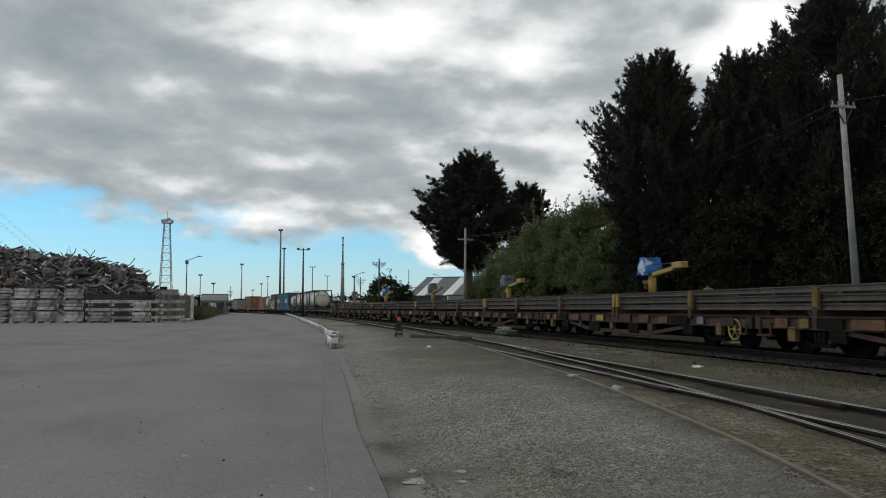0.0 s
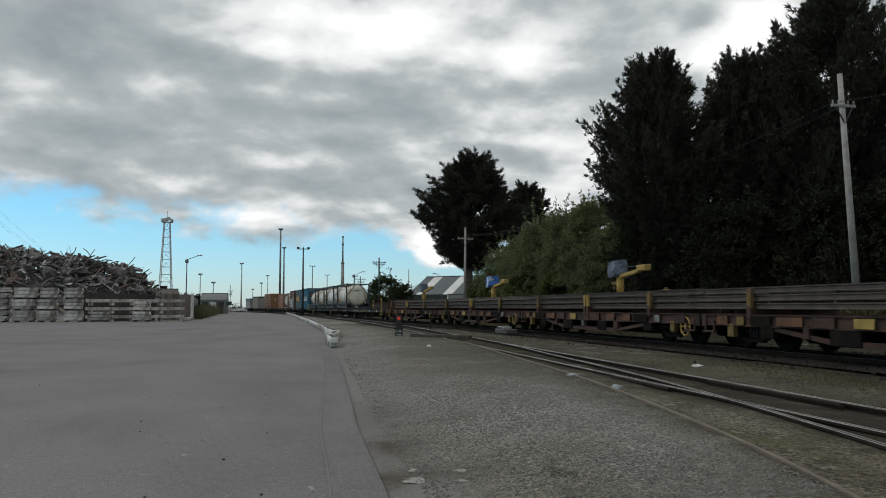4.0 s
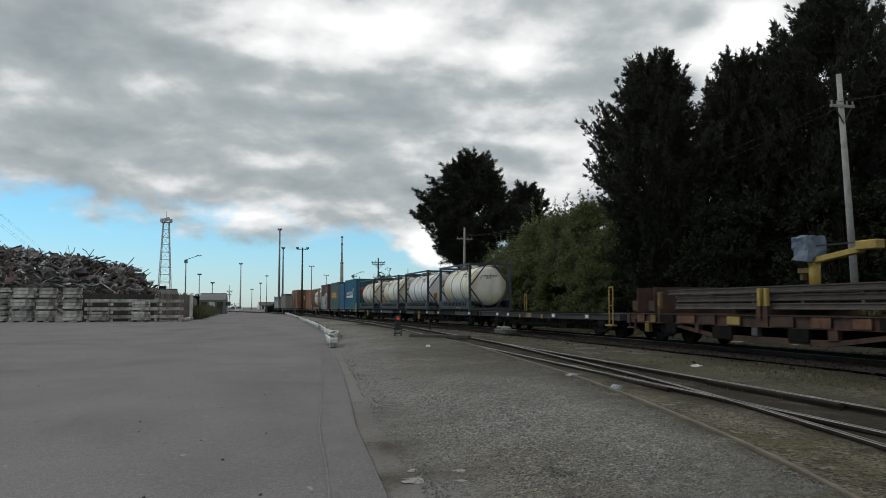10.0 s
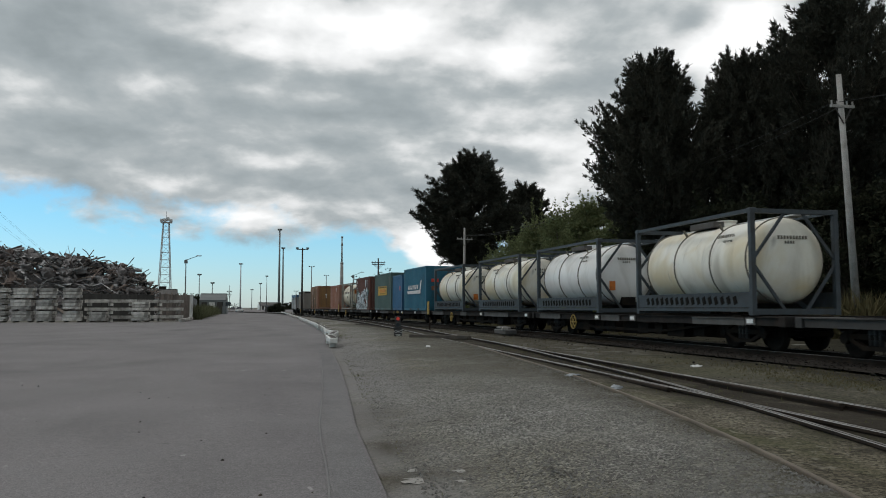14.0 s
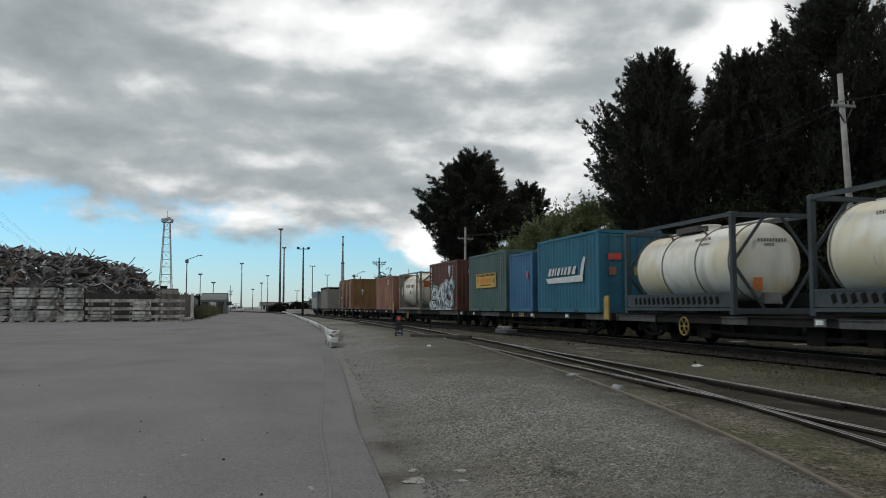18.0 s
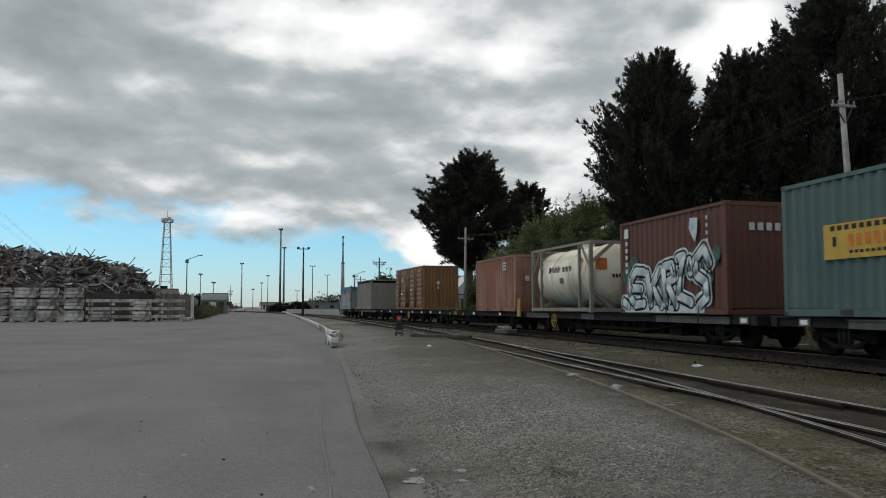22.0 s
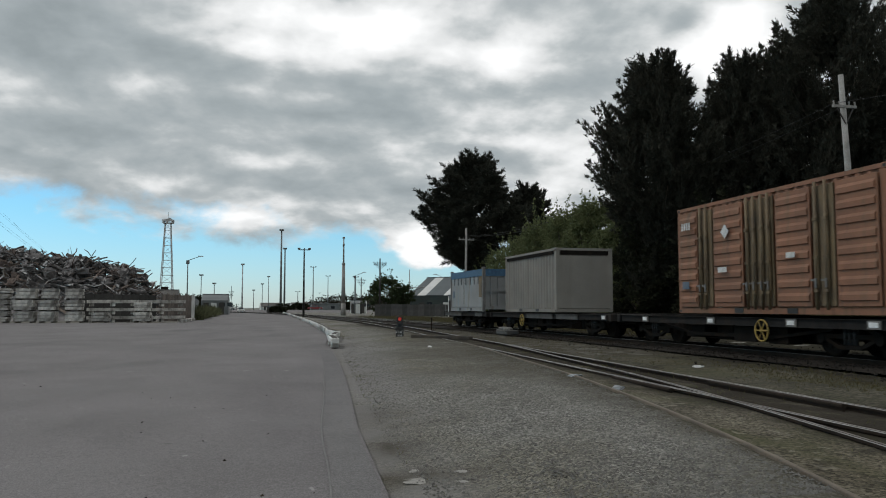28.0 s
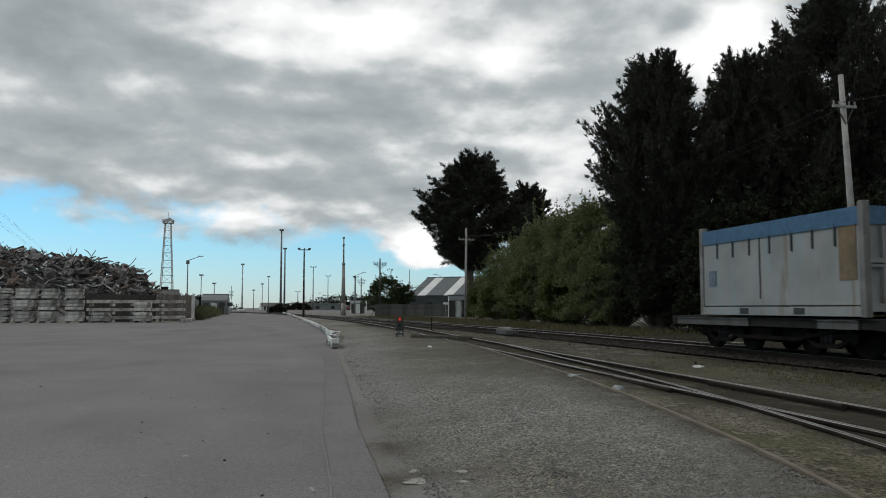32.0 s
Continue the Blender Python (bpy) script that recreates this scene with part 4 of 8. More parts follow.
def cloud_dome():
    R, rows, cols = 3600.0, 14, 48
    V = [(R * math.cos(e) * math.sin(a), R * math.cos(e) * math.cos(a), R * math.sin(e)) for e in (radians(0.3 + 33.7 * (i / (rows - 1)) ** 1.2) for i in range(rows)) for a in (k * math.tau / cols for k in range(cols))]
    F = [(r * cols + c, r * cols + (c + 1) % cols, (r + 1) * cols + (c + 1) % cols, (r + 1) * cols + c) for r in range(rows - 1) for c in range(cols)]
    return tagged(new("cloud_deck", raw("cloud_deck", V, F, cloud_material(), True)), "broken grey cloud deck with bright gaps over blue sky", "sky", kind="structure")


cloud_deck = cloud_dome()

# ---- the train ----


def wheelset_mesh():
    bm = bmesh.new()
    for u in (-0.56, 0.56):
        s = 1 if u > 0 else -1
        lathe(bm, [(0.06, -0.09 * s), (0.12, -0.08 * s), (0.14, -0.02 * s), (0.33, -0.02 * s), (0.36, -0.06 * s), (0.45, -0.06 * s), (0.45, -0.03 * s), (0.42, -0.02 * s), (0.415, 0.06 * s), (0.36, 0.06 * s), (0.33, 0.02 * s), (0.14, 0.03 * s), (0.11, 0.12 * s)], "X", 18, (u, 0, 0))
    rod(bm, (-0.56, 0, 0), (0.56, 0, 0), 0.07)
    for a in range(4):
        b = a * math.tau / 4
        for u in (-0.585, 0.585):
            box(bm, (u, 0.22 * math.cos(b), 0.22 * math.sin(b)), (0.015, 0.06, 0.06))
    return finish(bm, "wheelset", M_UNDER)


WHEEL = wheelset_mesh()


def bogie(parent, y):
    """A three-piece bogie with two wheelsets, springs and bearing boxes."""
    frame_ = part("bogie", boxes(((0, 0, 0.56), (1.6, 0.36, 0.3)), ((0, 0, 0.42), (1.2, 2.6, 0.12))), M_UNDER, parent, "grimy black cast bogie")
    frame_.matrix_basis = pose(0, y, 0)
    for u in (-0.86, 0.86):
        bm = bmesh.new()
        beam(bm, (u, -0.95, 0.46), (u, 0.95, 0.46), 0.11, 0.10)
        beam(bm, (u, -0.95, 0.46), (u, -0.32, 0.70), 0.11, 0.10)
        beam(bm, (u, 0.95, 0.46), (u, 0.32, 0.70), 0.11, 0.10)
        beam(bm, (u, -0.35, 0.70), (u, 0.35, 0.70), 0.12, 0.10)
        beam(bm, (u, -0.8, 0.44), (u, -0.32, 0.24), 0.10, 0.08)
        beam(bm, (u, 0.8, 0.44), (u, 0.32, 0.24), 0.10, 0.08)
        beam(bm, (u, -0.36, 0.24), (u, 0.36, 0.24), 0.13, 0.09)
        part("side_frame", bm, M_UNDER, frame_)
    for u in (-0.87, 0.87):
        bm = bmesh.new()
        for d in (-0.14, 0, 0.14):
            rod(bm, (u, d, 0.29), (u, d, 0.64), 0.055, seg=8)
        part("spring", bm, M_BLACK, frame_)
    for d in (-0.85, 0.85):
        w = new("wheelset", WHEEL)
        w.parent = frame_
        w.matrix_basis = pose(0, d, 0.42)
        WHEELSETS.append((w, (0, d, 0.42)))
        for u in (-0.94, 0.94):
            bm = bmesh.new()
            rod(bm, (u * 0.9, d, 0.42), (u, d, 0.42), 0.12, seg=10)
            part("bearing_box", bm, M_UNDER, frame_)
    return frame_


def handwheel(parent, y, material=M_YELLOW, x=-1.16):
    bm = bmesh.new()
    ring(bm, (0, 0, 0), 0.25, 0.022)
    w = part("brake_wheel", bm, material, parent, "yellow six-spoked hand brake wheel")
    w.matrix_basis = pose(x, y, 0.52)
    for i in range(6):
        a = i * math.tau / 6
        bm = bmesh.new()
        rod(bm, (0, 0.03 * math.cos(a), 0.03 * math.sin(a)), (0, 0.24 * math.cos(a), 0.24 * math.sin(a)), 0.016, seg=6)
        part("spoke", bm, material, w)
    bm = bmesh.new()
    rod(bm, (-0.03, 0, 0), (0.14, 0, 0), 0.035, seg=8)
    part("hub", bm, material, w)
    return w


def coupler(parent, y, sign):
    bm = boxes(((0, y + sign * 0.28, 0.72), (0.16, 0.7, 0.18)), ((0, y + sign * 0.62, 0.72), (0.3, 0.24, 0.3)))
    part("coupler", bm, M_UNDER, parent, bevel=0.015)
    bm = bmesh.new()
    rod(bm, (0.3, y, 0.66), (0.32, y + sign * 0.3, 0.42), 0.03, seg=6)
    rod(bm, (0.32, y + sign * 0.3, 0.42), (0.3, y + sign * 0.62, 0.6), 0.03, seg=6)
    part("brake_hose", bm, M_BLACK, parent)


def guard(parent, y, side, style="rail", z0=0.5):
    """A yellow shunter's hand rail, or the broad yellow plate at a wagon's end."""
    bm = bmesh.new()
    x = side * 1.22
    if style == "rail":
        for d in (-0.14, 0.14):
            rod(bm, (x, y + d, z0), (x, y + d, 1.72), 0.022, seg=6)
        rod(bm, (x, y - 0.14, 1.72), (x, y + 0.14, 1.72), 0.022, seg=6)
        if z0 < 0.6:
            box(bm, (x, y, z0), (0.2, 0.5, 0.05))
            rod(bm, (x, y + 0.14, 1.1), (x, y - 0.14, 1.1), 0.018, seg=6)
    else:
        box(bm, (x, y, 1.0), (0.05, 0.36, 0.72))
        box(bm, (x - side * 0.02, y, 1.4), (0.03, 0.3, 0.08))
        for d in (-0.16, 0.16):
            rod(bm, (x, y + d, 0.6), (x, y + d, 1.42), 0.025, seg=6)
    part("hand_rail" if style == "rail" else "end_guard", bm, M_YELLOW, parent, "yellow-painted shunter's hand hold")


def plate_bars(parent, x, y, z, w, h, ground_mat, ink, label, name="number_plate"):
    """A plate with unreadable characters as plain bars."""
    part(name, boxes(((x, y, z), (0.012, w, h))), ground_mat, parent, label)
    bm = bmesh.new()
    n = max(3, int(w / 0.14))
    for i in range(n):
        if i == n // 2 - 1:
            continue
        box(bm, (x - 0.008, y - w * 0.42 + w * 0.84 * (i + 0.5) / n, z), (0.006, w * 0.84 / n * 0.6, h * 0.5))
    part("characters", bm, ink, parent)


def flat_wagon(s0, s1, label, wheel_at=None, body=M_DECK, plates=(), guards=(), seats=(), yellow_plate=None):
    """A skeletal container flat wagon: side sills, cross bearers, bogies, brake gear."""
    L = s1 - s0
    mid = (s0 + s1) / 2
    w = ride(thing("flat_wagon", Matrix(), label, "flat wagon", "flat wagons of the train"), mid)
    for u in (-1.08, 1.08):
        bm = boxes(((u, 0, 0.72), (0.10, L - 0.3, 0.20)), ((u, 0, 0.815), (0.20, L - 0.3, 0.016)), ((u, 0, 0.625), (0.18, L * 0.66, 0.016)))
        part("side_sill", bm, body, w)
    # the lower box is added to close the gap, dark as in shade
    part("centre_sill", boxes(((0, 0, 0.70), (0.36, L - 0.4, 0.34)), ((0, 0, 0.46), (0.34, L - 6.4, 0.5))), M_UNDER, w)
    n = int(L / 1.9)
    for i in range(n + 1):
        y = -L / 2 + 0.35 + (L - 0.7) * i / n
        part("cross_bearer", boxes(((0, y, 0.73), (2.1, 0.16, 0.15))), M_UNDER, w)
    for e in (-1, 1):
        part("end_sill", boxes(((0, e * (L / 2 - 0.16), 0.72), (2.4, 0.22, 0.24)), ((0, e * (L / 2 - 0.9), 0.826), (2.3, 1.3, 0.02))), body, w, bevel=0.01)
        coupler(w, e * (L / 2 - 0.1), e)
    bogie(w, -L / 2 + 2.1)
    bogie(w, L / 2 - 2.1)
    # brake cylinder, reservoir and rigging between the bogies
    bm = bmesh.new()
    rod(bm, (-0.55, -1.2, 0.45), (-0.55, -0.3, 0.45), 0.2, seg=12)
    part("air_reservoir", bm, M_UNDER, w)
    bm = bmesh.new()
    rod(bm, (0.5, 0.4, 0.5), (0.5, 1.0, 0.5), 0.16, seg=12)
    rod(bm, (0.5, 1.0, 0.5), (0.3, 3.2, 0.46), 0.03, seg=6)
    rod(bm, (-0.55, -0.3, 0.45), (0.2, -3.0, 0.5), 0.03, seg=6)
    part("brake_cylinder", bm, M_UNDER, w)
    for u in (-0.95, 0.95):
        bm = bmesh.new()
        beam(bm, (u, -L * 0.30, 0.60), (u, -L * 0.14, 0.36), 0.07, 0.07)
        beam(bm, (u, -L * 0.14, 0.36), (u, L * 0.14, 0.36), 0.07, 0.09)
        beam(bm, (u, L * 0.14, 0.36), (u, L * 0.30, 0.60), 0.07, 0.07)
        part("truss_bar", bm, M_UNDER, w)
    # black boxes added between the bogies stand for the shade under the wagon
    y = -L / 2 + 4.0
    while y < L / 2 - 4.0:
        ln = random.uniform(0.5, 1.2)
        for u in (-0.7, 0.7):
            part("shade_filler_box", boxes(((u + random.uniform(-0.1, 0.1), y + ln / 2, 0.42), (0.4, ln * random.uniform(0.8, 1.0), random.uniform(0.3, 0.42)))), M_UNDER, w, "grimy black filler box for the shade under the frame", 0.015)
        y += ln + random.uniform(0.1, 0.5)
    if wheel_at is not None:
        handwheel(w, wheel_at - mid)
    for p in plates:
        bm = boxes(((-1.16, p - mid, 0.72), (0.03, 0.36, 0.17)))
        part("reflector_bracket", bm, M_PALE, w)
        part("reflector", boxes(((-1.18, p - mid, 0.72), (0.014, 0.24, 0.10))), M_REFLECT, w, "white reflector plate")
    for a, side, style, z0 in guards:
        guard(w, a - mid, side, style, z0)
    for a, b in seats:
        part("sill_plate", boxes(((-1.17, (a + b) / 2 - mid, 0.70), (0.04, b - a, 0.17)), ((-1.17, (a + b) / 2 - mid, 0.79), (0.10, b - a, 0.02))), M_SILLPLATE, w, "pale grey side plate")
        part("sill_plate", boxes(((1.17, (a + b) / 2 - mid, 0.70), (0.04, b - a, 0.17))), M_SILLPLATE, w, "pale grey side plate")
    if yellow_plate is not None:
        plate_bars(w, -1.15, yellow_plate - mid, 0.72, 0.62, 0.17, M_YELLOW, M_INK, "yellow wagon number plate with worn characters")
        for d in (-1.6, 1.1):
            part("lever_tag", boxes(((-1.16, yellow_plate - mid + d, 0.68), (0.03, 0.14, 0.16))), M_YELLOW, w, "small yellow lever tag")
    return w


DECK = 0.86


def corrugated(bm, L, H, depth=0.05, pitch=0.32, flip=1):
    """A trapezoid-ribbed sheet in the yz plane, centred, standing on z=0."""
    prof = []
    n = max(2, int(round(L / pitch)))
    p = L / n
    y = -L / 2
    for i in range(n):
        prof += [(y, 0), (y + p * 0.26, 0), (y + p * 0.5, depth), (y + p * 0.76, depth)]
        y += p
    prof.append((L / 2, 0))
    lo = [bm.verts.new((flip * x, yy, 0)) for yy, x in prof]
    hi = [bm.verts.new((flip * x, yy, H)) for yy, x in prof]
    for i in range(len(prof) - 1):
        bm.faces.new((lo[i], lo[i + 1], hi[i + 1], hi[i]))


def box_container(s_front, length, z0, H, material, label, front="plain", tops=None, group="containers on the train"):
    """A freight container: ribbed sides, corner posts and castings, rails, roof, and an end with doors or ribs. Its front looks along the train's way."""
    W, L = 2.438, length
    c = ride(thing("freight_container", Matrix(), label, "container", group), s_front + L / 2, 0, z0)
    rail_h = 0.16
    for sgn in (-1, 1):
        bm = bmesh.new()
        corrugated(bm, L - 0.30, H - 0.26, flip=1 if sgn < 0 else -1)
        ob = part("side_panel", bm, material, c)
        ob.location = (sgn * (W / 2 - 0.012), 0, rail_h)
        bm = boxes(((sgn * (W / 2 - 0.03), 0, 0.075), (0.06, L - 0.32, 0.15)))
        part("bottom_rail", bm, material, c)
        bm = boxes(((sgn * (W / 2 - 0.04), 0, H - 0.05), (0.08, L - 0.32, 0.09)))
        part("top_rail", bm, material, c)
        # forklift pockets
        if L > 4:
            for d in (-1.03, 1.03):
                part("fork_pocket", boxes(((sgn * (W / 2 - 0.004), d, 0.075), (0.03, 0.36, 0.115))), M_BLACK, c, "dark open forklift pocket")
    for e in (-1, 1):
        for sgn in (-1, 1):
            bm = boxes(((sgn * (W / 2 - 0.075), e * (L / 2 - 0.08), H / 2), (0.15, 0.16, H - 0.24)))
            part("corner_post", bm, material, c, bevel=0.012)
            for zz in (0.06, H - 0.06):
                bm = boxes(((sgn * (W / 2 - 0.088), e * (L / 2 - 0.088), zz), (0.178, 0.18, 0.12)))
                part("corner_casting", bm, material, c, bevel=0.012)
                part("casting_hole", boxes(((sgn * (W / 2 + 0.001), e * (L / 2 - 0.09), zz), (0.006, 0.10, 0.06))), M_BLACK, c)
        part("end_rail", boxes(((0, e * (L / 2 - 0.05), 0.07), (W - 0.36, 0.08, 0.14))), material, c)
        part("end_rail", boxes(((0, e * (L / 2 - 0.05), H - 0.06), (W - 0.36, 0.08, 0.11))), material, c)
        doors = front == "doors" and e < 0
        if doors:
            for sgn in (-1, 1):
                bm = boxes(((sgn * 0.54, e * (L / 2 - 0.05), H / 2), (1.06, 0.045, H - 0.28)))
                d = part("door", bm, material, c)
                for k in range(5):
                    part("door_rib", boxes(((sgn * 0.54, e * (L / 2 - 0.02), 0.2 + (H - 0.4) * k / 4), (1.02, 0.03, 0.06))), material, d)
                for q in (0.04, 1.05):
                    part("door_rib", boxes(((sgn * q, e * (L / 2 - 0.02), H / 2), (0.06, 0.032, H - 0.36))), material, d)
                for q in (0.28, 0.8):
                    b2 = bmesh.new()
                    rod(b2, (sgn * q, e * (L / 2 + 0.01), 0.1), (sgn * q, e * (L / 2 + 0.01), H - 0.08), 0.018, seg=6)
                    for zz in (0.4, 1.1, 1.9):
                        box(b2, (sgn * q, e * (L / 2), zz), (0.09, 0.05, 0.05))
                    box(b2, (sgn * (q - 0.14), e * (L / 2 + 0.015), 1.05), (0.3, 0.02, 0.035))
                    part("lock_bar", b2, material, d)
        else:
            bm = bmesh.new()
            corrugated(bm, W - 0.30, H - 0.26, 0.034, 0.25, 1)
            ob = part("end_panel", bm, material, c)
            ob.matrix_basis = pose(0, e * (L / 2 - 0.012), rail_h, 0, 0, -90 if e > 0 else 90)
    bm = bmesh.new()
    n = int(L / 0.4)
    for i in range(n):
        box(bm, (0, -L / 2 + 0.2 + (L - 0.4) * (i + 0.5) / n, H - 0.022), (W - 0.2, (L - 0.4) / n * 0.6, 0.014))
    box(bm, (0, 0, H - 0.045), (W - 0.14, L - 0.2, 0.03))
    part("roof", bm, tops or material, c)
    part("floor", boxes(((0, 0, 0.1), (W - 0.2, L - 0.2, 0.04))), M_SLEEPER, c)
    return c


SIDE = -1.219 - 0.031  # just proud of the ribs on the camera's side


def decal(parent, name, y, z, w, h, material, label="", x=None, turn=0.0):
    """A painted mark on a side."""
    bm = bmesh.new()
    box(bm, (0, 0, 0), (0.006, w, h), Matrix.Rotation(turn, 3, "X"))
    ob = part(name, bm, material, parent, label)
    ob.location = (SIDE + 0.012 if x is None else x, y, z)
    return ob


def end_decal(parent, name, x, z, w, h, y, material, label="", turn=0.0):
    bm = bmesh.new()
    box(bm, (0, 0, 0), (w, 0.006, h), Matrix.Rotation(turn, 3, "Y"))
    ob = part(name, bm, material, parent, label)
    ob.location = (x, y, z)
    return ob


def text_bars(parent, y, z, w, h, material, n, x=None, name="lettering", end_y=None):
    bm = bmesh.new()
    for i in range(n):
        a = -w / 2 + w * (i + 0.5) / n
        if end_y is None:
            box(bm, (0, a, 0), (0.006, w / n * 0.62, h))
        else:
            box(bm, (a, 0, 0), (w / n * 0.62, 0.006, h))
    ob = part(name, bm, material, parent)
    ob.location = (SIDE + 0.012 if x is None else x, y, z) if end_y is None else (y, end_y, z)
    return ob


def blob(bm, pts, x=0.0, depth=0.006):
    """A flat painted shape in the yz plane."""
    a = [bm.verts.new((x, p[0], p[1])) for p in pts]
    b = [bm.verts.new((x - depth, p[0], p[1])) for p in pts]
    n = len(pts)
    bm.faces.new(b)
    bm.faces.new(a[::-1])
    for i in range(n):
        bm.faces.new((a[i], a[(i + 1) % n], b[(i + 1) % n], b[i]))


def tank_container(s_front, z0, shell_mat, frame_mat, label, H=2.59, r=1.06, style="box", bars=True):
    """A tank in a container frame: dished shell, saddle skirts, bands, walkway, end frames with braces."""
    W, L = 2.438, 6.058
    c = ride(thing("tank_container", Matrix(), label, "tank container", "tank containers on the train"), s_front + L / 2, 0, z0)
    cz = H / 2 + 0.06
    prof = []
    body = L / 2 - (0.46 if style == "box" else 0.62)
    dish, power = (0.34, 0.72) if style == "box" else (0.5, 1.0)
    for k in range(9):
        a = k / 8 * math.pi / 2
        prof.append((r * math.sin(a) ** power if k else 0.02, -body - dish * math.cos(a)))
    prof += [(rr, -y) for rr, y in prof[::-1]]
    bm = bmesh.new()
    lathe(bm, prof, "Y", 40, (0, 0, cz))
    part("tank_shell", bm, shell_mat, c)
    for y in (-body + 0.02, -body * 0.36, body * 0.36, body - 0.02):
        bm = bmesh.new()
        ring(bm, (0, y, cz), r + 0.004, 0.026, "Y", 40, 6)
        part("band", bm, M_BAND if style == "box" else shell_mat, c, "grimy steel band")
    if style == "box":
        for y in (-body * 0.36, body * 0.36):
            bm = bmesh.new()
            beam(bm, (-0.62, y, cz + r * 0.80), (-0.74, y, cz + r * 0.98), 0.05, 0.05)
            part("lifting_lug", bm, M_BAND, c)
    bm = bmesh.new()
    rod(bm, (0, -0.1, cz + r - 0.05), (0, -0.1, cz + r + 0.14), 0.26, seg=16)
    rod(bm, (0, -0.1, cz + r + 0.14), (0, -0.1, cz + r + 0.17), 0.29, seg=16)
    part("manhole", bm, shell_mat, c)
    if style == "box":
        part("top_box", boxes(((-0.2, 0.35, cz + r + 0.06), (0.62, 1.25, 0.16))), M_SILLPLATE, c, "grey valve box on the tank's top", 0.012)
    part("walkway", boxes(((0.45, 0, H - 0.1), (0.45, L - 0.7, 0.04))), M_GALV, c)
    p = 0.13
    for e in (-1, 1):
        y = e * (L / 2 - p / 2)
        for sgn in (-1, 1):
            part("corner_post", boxes(((sgn * (W / 2 - p / 2), y, H / 2), (p, p, H))), frame_mat, c, bevel=0.01)
            for zz in (0.06, H - 0.06):
                part("corner_casting", boxes(((sgn * (W / 2 - 0.088), e * (L / 2 - 0.088), zz), (0.18, 0.182, 0.125))), frame_mat, c, bevel=0.012)
            xa, xb = sgn * (W / 2 - 0.1), sgn * (W / 2 - 0.07)
            if style == "box":
                braces = [((xa, y, H * 0.53), (sgn * 0.25, y, H - 0.1), 0.05, 0.07), ((xa, y, H * 0.47), (sgn * 0.3, y, 0.12), 0.05, 0.07)]
            else:
                braces = [((xa, y, H * 0.30), (sgn * 0.3, y, 0.1), 0.08, 0.12), ((xa, y, H * 0.70), (sgn * 0.3, y, H - 0.1), 0.08, 0.12),
                          ((xb, y - e * 0.1, H * 0.62), (xb, y - e * 0.9, H - 0.08), 0.06, 0.07)]
            for brace in braces:
                bm = bmesh.new()
                beam(bm, *brace)
                part("brace", bm, frame_mat, c)
        part("end_beam", boxes(((0, y, 0.09), (W - 0.26, 0.11, 0.14))), frame_mat, c)
        part("end_beam", boxes(((0, y, H - 0.07), (W - 0.26, 0.11, 0.11))), frame_mat, c)
    for sgn in (-1, 1):
        for y in (-1.95, 1.95) if style == "gas" else ():
            part("side_post", boxes(((sgn * (W / 2 - 0.06), y, H / 2), (0.09, 0.10, H - 0.2))), frame_mat, c)
        part("top_rail", boxes(((sgn * (W / 2 - 0.06), 0, H - 0.055), (0.09, L - 0.26, 0.09))), frame_mat, c)
        if bars:
            # side beam with slots under the tank
            bm = boxes(((sgn * (W / 2 - 0.05), 0, 0.36), (0.06, L - 0.26, 0.34)), ((sgn * (W / 2 - 0.05), 0, 0.13), (0.09, L - 0.26, 0.08)), ((sgn * (W / 2 - 0.05), 0, 0.54), (0.09, L - 0.26, 0.05)))
            sl = bmesh.new()
            beam(sl, (0, -0.03, -0.095), (0, 0.04, 0.095), 0.012, 0.15)
            slot = finish(sl, "slot", M_UNDER)
            for i in range(17):
                piece("slot", slot, c, pose(sgn * (W / 2 - 0.018), -L / 2 + 0.75 + (L - 1.5) * i / 16, 0.365))
            part("side_beam", bm, frame_mat, c)
        else:
            part("bottom_rail", boxes(((sgn * (W / 2 - 0.05), 0, 0.10), (0.09, L - 0.26, 0.13))), frame_mat, c)
        for y in (-body * 0.72, body * 0.72):
            bm = bmesh.new()
            beam(bm, (sgn * (W / 2 - 0.12), y, 0.2), (sgn * 0.6, y, cz - 0.85), 0.05, 0.12)
            part("saddle", bm, frame_mat, c)
    return c


